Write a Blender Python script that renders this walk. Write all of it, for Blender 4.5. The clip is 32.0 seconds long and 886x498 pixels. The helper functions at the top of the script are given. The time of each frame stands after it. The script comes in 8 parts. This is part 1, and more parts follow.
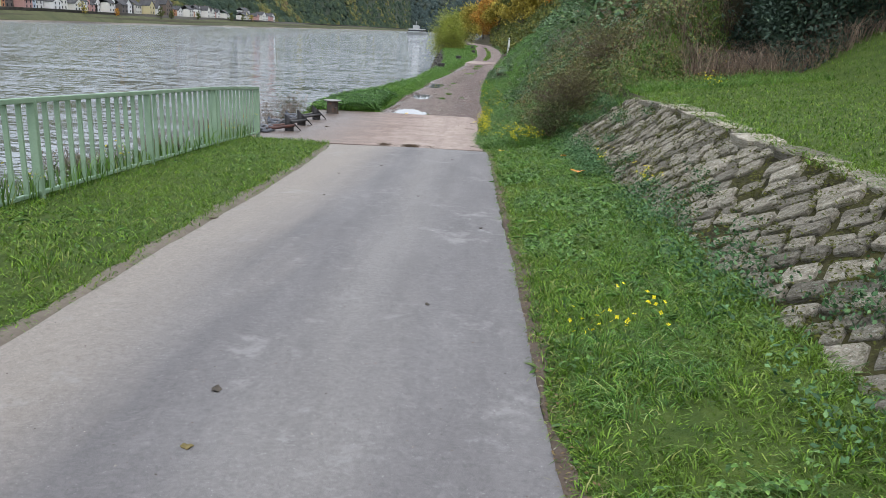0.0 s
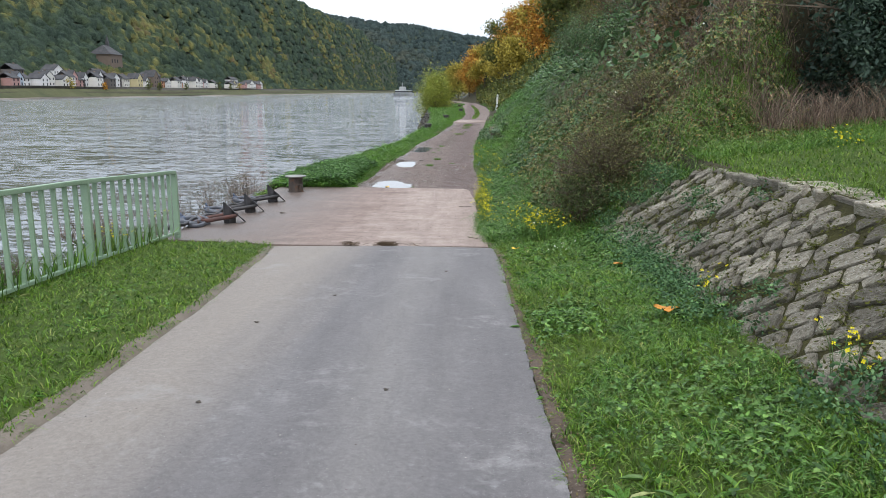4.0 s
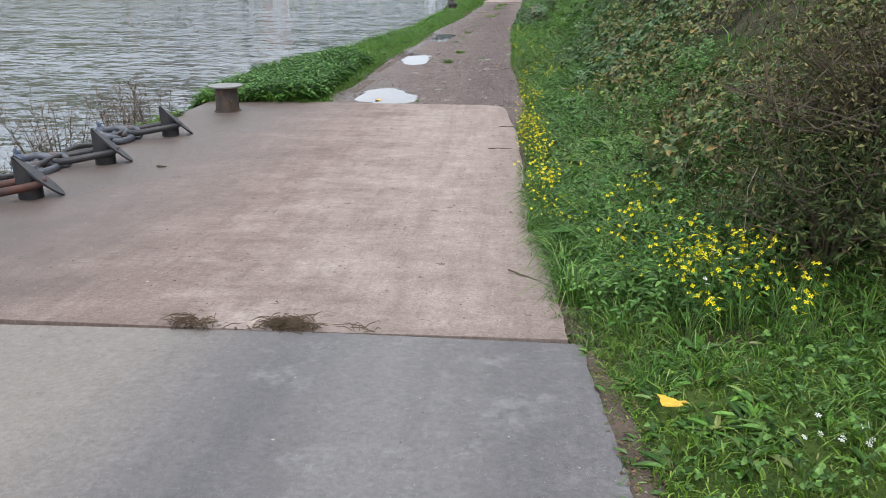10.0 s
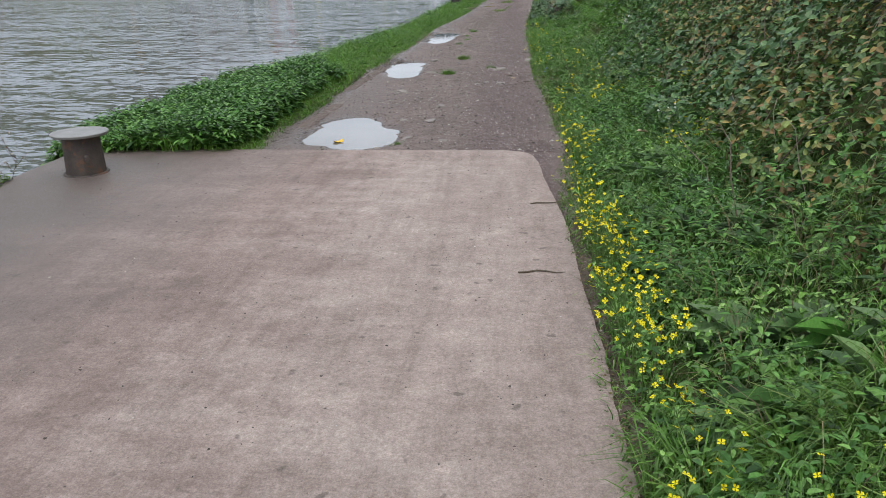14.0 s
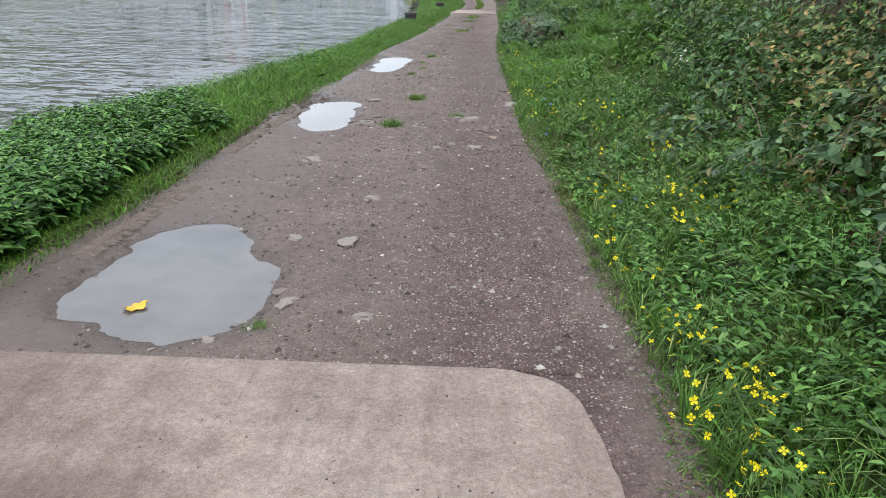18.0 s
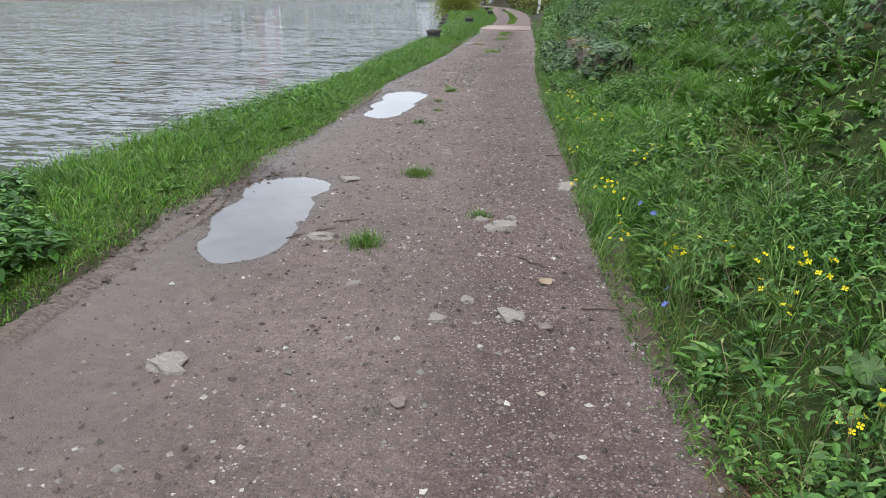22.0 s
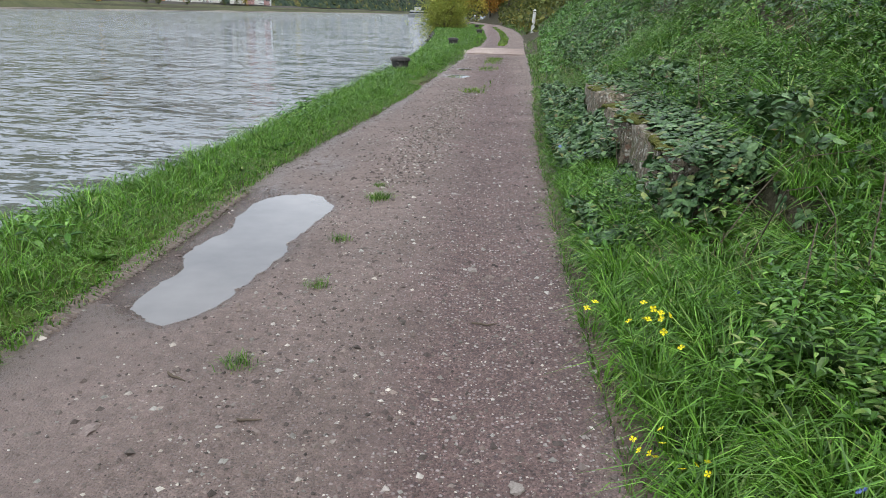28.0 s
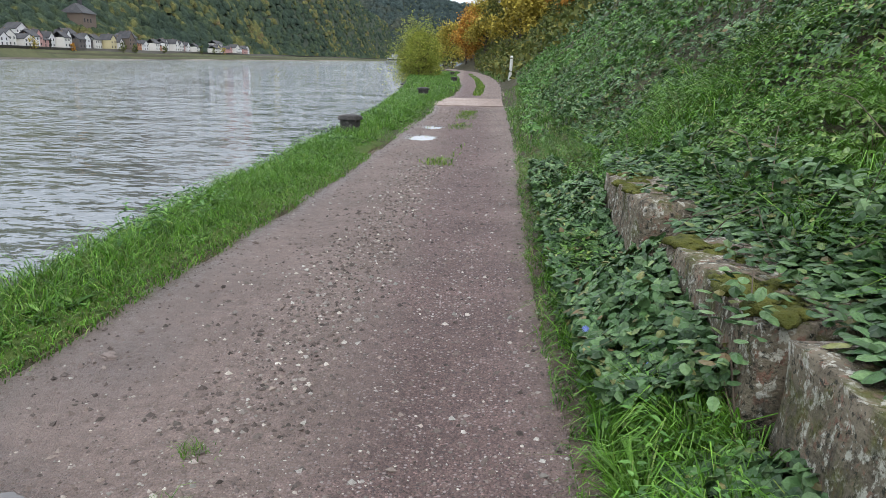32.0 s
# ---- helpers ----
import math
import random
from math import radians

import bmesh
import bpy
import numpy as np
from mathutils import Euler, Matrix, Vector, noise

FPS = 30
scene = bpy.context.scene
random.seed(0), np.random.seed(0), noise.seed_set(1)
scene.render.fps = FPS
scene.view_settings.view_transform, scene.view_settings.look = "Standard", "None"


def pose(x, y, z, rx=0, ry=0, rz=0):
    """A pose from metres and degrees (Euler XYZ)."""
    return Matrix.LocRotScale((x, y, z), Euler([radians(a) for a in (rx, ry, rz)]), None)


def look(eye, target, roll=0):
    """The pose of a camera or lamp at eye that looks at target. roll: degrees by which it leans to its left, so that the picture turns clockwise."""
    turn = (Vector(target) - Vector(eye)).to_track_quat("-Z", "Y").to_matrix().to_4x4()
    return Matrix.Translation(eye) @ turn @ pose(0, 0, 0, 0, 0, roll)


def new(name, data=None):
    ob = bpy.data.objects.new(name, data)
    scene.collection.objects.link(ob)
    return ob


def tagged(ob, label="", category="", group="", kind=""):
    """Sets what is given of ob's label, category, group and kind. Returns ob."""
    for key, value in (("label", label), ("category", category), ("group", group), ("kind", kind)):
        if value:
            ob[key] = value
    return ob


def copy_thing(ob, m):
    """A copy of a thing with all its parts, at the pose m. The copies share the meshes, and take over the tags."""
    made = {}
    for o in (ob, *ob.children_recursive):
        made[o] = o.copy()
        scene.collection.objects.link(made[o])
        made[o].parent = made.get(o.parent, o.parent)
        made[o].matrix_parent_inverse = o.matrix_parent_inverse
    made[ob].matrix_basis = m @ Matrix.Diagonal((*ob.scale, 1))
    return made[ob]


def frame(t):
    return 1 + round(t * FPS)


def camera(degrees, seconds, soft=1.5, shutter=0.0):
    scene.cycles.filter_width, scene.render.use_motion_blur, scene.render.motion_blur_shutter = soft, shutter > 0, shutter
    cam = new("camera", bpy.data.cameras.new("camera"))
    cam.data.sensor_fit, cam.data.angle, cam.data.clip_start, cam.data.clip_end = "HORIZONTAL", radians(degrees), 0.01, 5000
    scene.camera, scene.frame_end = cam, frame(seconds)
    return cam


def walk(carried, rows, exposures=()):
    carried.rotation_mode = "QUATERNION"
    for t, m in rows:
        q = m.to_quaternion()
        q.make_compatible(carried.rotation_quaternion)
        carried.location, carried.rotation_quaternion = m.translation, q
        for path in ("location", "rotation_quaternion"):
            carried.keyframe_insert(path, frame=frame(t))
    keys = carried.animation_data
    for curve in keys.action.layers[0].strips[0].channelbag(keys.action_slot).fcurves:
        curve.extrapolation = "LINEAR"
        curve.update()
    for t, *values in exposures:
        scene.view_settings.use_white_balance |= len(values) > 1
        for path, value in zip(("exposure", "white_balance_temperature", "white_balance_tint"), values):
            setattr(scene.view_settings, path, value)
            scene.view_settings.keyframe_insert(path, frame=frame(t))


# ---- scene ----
cam = camera(60.7, 32.0, soft=0.58)
PATH = [
    (0, (0.004, 0.000, 2.327), (-0.080, 1.920, 1.774), 2.71),
    (0.5, (-0.022, 0.561, 2.305), (-0.101, 2.481, 1.750), 2.77),
    (1, (-0.056, 1.160, 2.296), (-0.202, 3.080, 1.756), 2.18),
    (1.5, (-0.110, 1.741, 2.238), (-0.272, 3.646, 1.651), 1.89),
    (2, (-0.117, 2.280, 2.207), (-0.295, 4.163, 1.555), 1.62),
    (2.5, (-0.145, 2.818, 2.209), (-0.328, 4.724, 1.631), 0.97),
    (3, (-0.179, 3.376, 2.220), (-0.279, 5.305, 1.705), -0.31),
    (3.5, (-0.200, 4.031, 2.247), (-0.283, 5.988, 1.840), 0.28),
    (5.5, (-0.184, 6.684, 2.105), (-0.231, 8.634, 1.661), -0.42),
    (6, (-0.147, 7.290, 2.077), (-0.220, 9.233, 1.608), -0.51),
    (6.5, (-0.124, 7.851, 2.029), (-0.204, 9.785, 1.526), -0.39),
    (7, (-0.097, 8.435, 1.987), (-0.170, 10.349, 1.411), -0.43),
    (7.5, (-0.086, 9.042, 1.949), (-0.175, 10.944, 1.337), -0.22),
    (8, (-0.073, 9.678, 1.917), (-0.163, 11.572, 1.281), -0.46),
    (8.5, (-0.116, 10.328, 1.882), (-0.206, 12.221, 1.244), -0.26),
    (9, (-0.203, 10.943, 1.833), (-0.356, 12.831, 1.191), -0.39),
    (9.5, (-0.254, 11.518, 1.799), (-0.399, 13.389, 1.110), -0.45),
    (10, (-0.333, 12.142, 1.806), (-0.478, 14.013, 1.115), 0.09),
    (10.5, (-0.413, 12.720, 1.811), (-0.558, 14.596, 1.134), 0.20),
    (11, (-0.449, 13.309, 1.760), (-0.603, 15.182, 1.074), 0.28),
    (11.5, (-0.506, 13.942, 1.693), (-0.727, 15.804, 0.996), -0.17),
    (12, (-0.507, 14.560, 1.664), (-0.730, 16.414, 0.947), -0.80),
    (12.5, (-0.487, 15.208, 1.652), (-0.706, 17.065, 0.943), -1.50),
    (13, (-0.483, 15.819, 1.634), (-0.672, 17.682, 0.933), -1.52),
    (13.5, (-0.507, 16.428, 1.581), (-0.680, 18.295, 0.884), -1.53),
    (15.5, (-0.656, 19.300, 1.365), (-0.823, 21.154, 0.634), 0.06),
    (16, (-0.654, 19.910, 1.314), (-0.809, 21.762, 0.576), 0.44),
    (16.5, (-0.682, 20.476, 1.280), (-0.819, 22.335, 0.555), 0.65),
    (17, (-0.725, 21.018, 1.292), (-0.836, 22.883, 0.578), 0.88),
    (17.5, (-0.777, 21.587, 1.300), (-0.853, 23.459, 0.601), 1.24),
    (18, (-0.828, 22.151, 1.282), (-0.872, 24.038, 0.622), 1.30),
    (18.5, (-0.827, 22.744, 1.241), (-0.858, 24.620, 0.548), 0.99),
    (19, (-0.857, 23.329, 1.232), (-0.991, 25.181, 0.489), 0.43),
    (19.5, (-0.856, 23.798, 1.253), (-0.992, 25.645, 0.499), -0.05),
    (20, (-0.776, 24.331, 1.255), (-0.926, 26.181, 0.510), 0.30),
    (20.5, (-0.754, 24.846, 1.276), (-0.893, 26.728, 0.614), 0.41),
    (21, (-0.756, 25.363, 1.256), (-0.889, 27.249, 0.606), 0.84),
    (21.5, (-0.793, 25.862, 1.234), (-0.917, 27.755, 0.598), 1.56),
    (22, (-0.828, 26.381, 1.255), (-0.954, 28.276, 0.625), 0.81),
    (22.5, (-0.796, 26.937, 1.248), (-0.899, 28.828, 0.607), 0.68),
    (23, (-0.792, 27.472, 1.237), (-0.885, 29.358, 0.580), 1.05),
    (23.5, (-0.743, 27.998, 1.262), (-0.722, 29.896, 0.632), 1.83),
    (24, (-0.693, 28.547, 1.275), (-0.690, 30.448, 0.651), 1.25),
    (24.5, (-0.690, 29.079, 1.284), (-0.701, 30.975, 0.649), 1.44),
    (26.5, (-0.711, 31.240, 1.321), (-0.814, 33.122, 0.652), 1.03),
    (27, (-0.724, 31.785, 1.326), (-0.826, 33.678, 0.687), 0.96),
    (27.5, (-0.705, 32.298, 1.334), (-0.806, 34.197, 0.713), 1.38),
    (28, (-0.670, 32.814, 1.350), (-0.770, 34.721, 0.756), 1.82),
    (28.5, (-0.676, 33.337, 1.382), (-0.785, 35.261, 0.847), 1.84),
    (29, (-0.644, 33.836, 1.382), (-0.769, 35.772, 0.895), 1.84),
    (29.5, (-0.644, 34.354, 1.354), (-0.803, 36.286, 0.861), 2.07),
    (30, (-0.642, 34.874, 1.379), (-0.805, 36.798, 0.858), 2.33),
    (30.5, (-0.626, 35.392, 1.408), (-0.783, 37.319, 0.896), 2.45),
    (31, (-0.635, 35.914, 1.403), (-0.728, 37.857, 0.939), 2.19),
    (31.5, (-0.591, 36.448, 1.388), (-0.652, 38.390, 0.912), 1.34),
    (32, (-0.540, 36.998, 1.385), (-0.593, 38.938, 0.903), 1.35),
]
walk(cam, [(t, look(eye, target, roll)) for t, eye, target, roll in PATH], [(0, 0.6), (9, 0.58), (11, 0.6), (13, 0.36), (16, 0.36), (17, 0.52), (19, 0.66), (22, 0.66), (24, 0.64), (27, 0.64), (28, 0.66), (29, 0.26), (30, 0.48), (31, 0.62), (32, 0.66)])

# ---- world and light: overcast autumn day ----
world = bpy.data.worlds.new("world")
scene.world = world
world.use_nodes = True
wn, wl = world.node_tree.nodes, world.node_tree.links
wn.clear()
sky = wn.new("ShaderNodeTexSky")
sky.sky_type, sky.sun_disc = "NISHITA", False
sky.sun_elevation, sky.sun_rotation = radians(60), radians(158)
sky.air_density, sky.dust_density = 1.0, 4.0
wtc = wn.new("ShaderNodeTexCoord")
wmap = wn.new("ShaderNodeMapping")
wmap.inputs["Scale"].default_value = (1.0, 1.0, 3.0)
wnoise = wn.new("ShaderNodeTexNoise")
wnoise.inputs["Scale"].default_value, wnoise.inputs["Detail"].default_value = 2.2, 7
wramp = wn.new("ShaderNodeValToRGB")
wramp.color_ramp.elements[0].position, wramp.color_ramp.elements[0].color = 0.32, (5.6, 6.25, 7.25, 1)
wramp.color_ramp.elements[1].position, wramp.color_ramp.elements[1].color = 0.68, (10.6, 11.2, 12.2, 1)
wmix = wn.new("ShaderNodeMixRGB")
wmix.inputs["Fac"].default_value = 0.85
wbg, wout = wn.new("ShaderNodeBackground"), wn.new("ShaderNodeOutputWorld")
wbg.inputs["Strength"].default_value = 0.115
wl.new(wtc.outputs["Generated"], wmap.inputs["Vector"])
wl.new(wmap.outputs["Vector"], wnoise.inputs["Vector"])
wl.new(wnoise.outputs["Fac"], wramp.inputs["Fac"])
wl.new(sky.outputs["Color"], wmix.inputs["Color1"])
wl.new(wramp.outputs["Color"], wmix.inputs["Color2"])
wsep, wgrad, wmul = wn.new("ShaderNodeSeparateXYZ"), wn.new("ShaderNodeMapRange"), wn.new("ShaderNodeMixRGB")
for k, v in (("From Min", 0.0), ("From Max", 1.0), ("To Min", 1.0), ("To Max", 1.12)):
    wgrad.inputs[k].default_value = v
wmul.blend_type, wmul.inputs["Fac"].default_value = "MULTIPLY", 1.0
wl.new(wtc.outputs["Generated"], wsep.inputs["Vector"])
wl.new(wsep.outputs["Z"], wgrad.inputs["Value"])
wl.new(wmix.outputs["Color"], wmul.inputs["Color1"])
wl.new(wgrad.outputs["Result"], wmul.inputs["Color2"])
wl.new(wmul.outputs["Color"], wbg.inputs["Color"])
wl.new(wbg.outputs["Background"], wout.inputs["Surface"])
sun = new("sun", bpy.data.lights.new("sun", "SUN"))
sun.data.energy, sun.data.angle, sun.data.color = 0.6, radians(20), (1.0, 0.98, 0.95)
sun.matrix_world = look((9, -22, 42), (0, 0, 0))

rng = np.random.default_rng(7)

# ---- materials ----


def nodes_of(name):
    m = bpy.data.materials.new(name)
    m.use_nodes = True
    return m, m.node_tree.nodes, m.node_tree.links, m.node_tree.nodes["Principled BSDF"]


def coords(n, l, scale=(1, 1, 1)):
    tc, mp = n.new("ShaderNodeTexCoord"), n.new("ShaderNodeMapping")
    mp.inputs["Scale"].default_value = scale
    l.new(tc.outputs["Object"], mp.inputs["Vector"])
    return mp.outputs["Vector"]


def noise_at(n, l, vec, scale, detail=5, rough=0.6):
    t = n.new("ShaderNodeTexNoise")
    t.inputs["Scale"].default_value, t.inputs["Detail"].default_value, t.inputs["Roughness"].default_value = scale, detail, rough
    l.new(vec, t.inputs["Vector"])
    return t.outputs["Fac"]


def ramp_at(n, l, fac, stops):
    r = n.new("ShaderNodeValToRGB")
    e = r.color_ramp.elements
    while len(e) < len(stops):
        e.new(0.5)
    for k, (p, c) in enumerate(stops):
        e[k].position, e[k].color = p, (*c, 1)
    l.new(fac, r.inputs["Fac"])
    return r.outputs["Color"]


def mix_at(n, l, fac, a, b, mode="MIX"):
    m = n.new("ShaderNodeMixRGB")
    m.blend_type = mode
    for v, k in ((fac, "Fac"), (a, "Color1"), (b, "Color2")):
        if isinstance(v, (int, float)):
            m.inputs[k].default_value = v
        elif isinstance(v, tuple):
            m.inputs[k].default_value = (*v, 1)
        else:
            l.new(v, m.inputs[k])
    return m.outputs["Color"]


def range_at(n, l, val, a, b, c=0.0, d=1.0):
    m = n.new("ShaderNodeMapRange")
    for k, v in (("From Min", a), ("From Max", b), ("To Min", c), ("To Max", d)):
        m.inputs[k].default_value = v
    l.new(val, m.inputs["Value"])
    return m.outputs["Result"]


def math_at(n, l, op, a, b=0.0):
    m = n.new("ShaderNodeMath")
    m.operation = op
    for k, v in enumerate((a, b)):
        if isinstance(v, (int, float)):
            m.inputs[k].default_value = v
        else:
            l.new(v, m.inputs[k])
    return m.outputs[0]


def bump_at(n, l, b, height, strength, dist):
    k = n.new("ShaderNodeBump")
    k.inputs["Strength"].default_value, k.inputs["Distance"].default_value = strength, dist
    l.new(height, k.inputs["Height"])
    l.new(k.outputs["Normal"], b.inputs["Normal"])


def plain(name, c1, c2, scale=4.0, rough=0.8, bump=0.4, bscale=40.0, bdist=0.01, metal=0.0, spots=None, spot_scale=9.0, spot_at=(0.56, 0.62), vary=0.0):
    """A two-scale mottled surface; spots lays patches of another colour over it, vary changes alike pieces."""
    m, n, l, b = nodes_of(name)
    v = coords(n, l)
    big, fine = noise_at(n, l, v, scale), noise_at(n, l, v, bscale, 4)
    c = ramp_at(n, l, big, [(0.3, c1), (0.7, c2)])
    c = mix_at(n, l, 0.35, c, ramp_at(n, l, fine, [(0.25, (0.45, 0.45, 0.45)), (0.75, (1, 1, 1))]), "MULTIPLY")
    if spots:
        for k, col in enumerate(spots):
            w = noise_at(n, l, v, spot_scale * (1 + 0.7 * k), 6, 0.7)
            c = mix_at(n, l, ramp_at(n, l, w, [(spot_at[0], (0, 0, 0)), (spot_at[1], (1, 1, 1))]), c, col)
    if vary:
        oi = n.new("ShaderNodeObjectInfo")
        hs = n.new("ShaderNodeHueSaturation")
        l.new(range_at(n, l, oi.outputs["Random"], 0, 1, 1 - vary, 1 + vary), hs.inputs["Value"])
        l.new(c, hs.inputs["Color"])
        c = hs.outputs["Color"]
    l.new(c, b.inputs["Base Color"])
    b.inputs["Roughness"].default_value, b.inputs["Metallic"].default_value = rough, metal
    b.inputs["Specular IOR Level"].default_value = 0.3
    bump_at(n, l, b, fine, bump, bdist)
    return m


def leafy(name, stops, rough=0.5, thin=0.2, patch=None, patch_scale=0.8):
    """Leaves and blades: each has its own tint; patch gives the mean colour of drier spots."""
    m, n, l, b = nodes_of(name)
    g = n.new("ShaderNodeNewGeometry")
    c = ramp_at(n, l, g.outputs["Random Per Island"], stops)
    c = mix_at(n, l, 1.0, c, ramp_at(n, l, math_at(n, l, "FRACT", math_at(n, l, "MULTIPLY", g.outputs["Random Per Island"], 37.7)), [(0.0, (0.5, 0.52, 0.5)), (0.5, (1.0, 1.0, 1.0)), (1.0, (1.38, 1.35, 1.28))]), "MULTIPLY")
    v = coords(n, l)
    if patch:
        w = noise_at(n, l, v, patch_scale, 4)
        c = mix_at(n, l, ramp_at(n, l, w, [(0.5, (0, 0, 0)), (0.72, (0.85, 0.85, 0.85))]), c, patch)
    w2 = noise_at(n, l, v, 1.7, 3)
    c = mix_at(n, l, 0.5, c, ramp_at(n, l, w2, [(0.3, (0.55, 0.6, 0.55)), (0.7, (1, 1, 1))]), "MULTIPLY")
    w3 = noise_at(n, l, v, 65, 3, 0.7)
    c = mix_at(n, l, 0.7, c, ramp_at(n, l, w3, [(0.32, (0.6, 0.62, 0.6)), (0.66, (1.2, 1.2, 1.2))]), "MULTIPLY")
    l.new(c, b.inputs["Base Color"])
    b.inputs["Roughness"].default_value = rough
    b.inputs["Specular IOR Level"].default_value = 0.28
    t, mx = n.new("ShaderNodeBsdfTranslucent"), n.new("ShaderNodeMixShader")
    l.new(c, t.inputs["Color"])
    mx.inputs["Fac"].default_value = thin * 0.6
    l.new(b.outputs["BSDF"], mx.inputs[1])
    l.new(t.outputs["BSDF"], mx.inputs[2])
    l.new(mx.outputs["Shader"], n["Material Output"].inputs["Surface"])
    return m


def asphalt_mat():
    m, n, l, b = nodes_of("asphalt")
    v = coords(n, l)
    sep = n.new("ShaderNodeSeparateXYZ")
    l.new(v, sep.inputs["Vector"])
    stretched = coords(n, l, (1.2, 0.18, 1))
    streak, fine, grit = noise_at(n, l, stretched, 2.2, 5), noise_at(n, l, v, 14, 6, 0.7), noise_at(n, l, v, 260, 2)
    c = ramp_at(n, l, streak, [(0.3, (0.17, 0.159, 0.161)), (0.7, (0.24, 0.226, 0.225))])
    c = mix_at(n, l, 0.5, c, ramp_at(n, l, fine, [(0.3, (0.72, 0.72, 0.72)), (0.75, (1.08, 1.08, 1.08))]), "MULTIPLY")
    # pale blotches
    blot = noise_at(n, l, v, 4.2, 6, 0.72)
    c = mix_at(n, l, ramp_at(n, l, blot, [(0.6, (0, 0, 0)), (0.72, (0.6, 0.6, 0.6))]), c, (0.36, 0.355, 0.35))
    # dried river silt along the river side and in the wheel lines
    edge = math_at(n, l, "ADD", sep.outputs["X"], math_at(n, l, "MULTIPLY", noise_at(n, l, stretched, 1.3, 4), 1.1))
    silt = range_at(n, l, edge, -1.75, -0.95, 1, 0)
    c = mix_at(n, l, math_at(n, l, "MULTIPLY", silt, 0.95), c, mix_at(n, l, fine, (0.27, 0.236, 0.205), (0.39, 0.343, 0.3)))
    lane = range_at(n, l, math_at(n, l, "ABSOLUTE", math_at(n, l, "ADD", edge, 0.2)), 0.0, 0.5, 0.3, 0)
    c = mix_at(n, l, lane, c, (0.37, 0.345, 0.32))
    c = mix_at(n, l, 0.7, c, ramp_at(n, l, grit, [(0.32, (0.5, 0.5, 0.5)), (0.68, (1.2, 1.2, 1.2))]), "MULTIPLY")
    mott = noise_at(n, l, v, 34, 5, 0.75)
    c = mix_at(n, l, 0.65, c, ramp_at(n, l, mott, [(0.32, (0.66, 0.66, 0.66)), (0.68, (1.2, 1.2, 1.2))]), "MULTIPLY")
    worn = noise_at(n, l, v, 1.4, 8, 0.8)
    c = mix_at(n, l, ramp_at(n, l, worn, [(0.56, (0, 0, 0)), (0.66, (0.5, 0.5, 0.5))]), c, (0.35, 0.335, 0.325))
    chips = noise_at(n, l, v, 120, 1)
    c = mix_at(n, l, ramp_at(n, l, chips, [(0.7, (0, 0, 0)), (0.76, (0.7, 0.7, 0.7))]), c, (0.55, 0.54, 0.52))
    l.new(c, b.inputs["Base Color"])
    b.inputs["Roughness"].default_value = 0.75
    bump_at(n, l, b, grit, 0.8, 0.006)
    return m


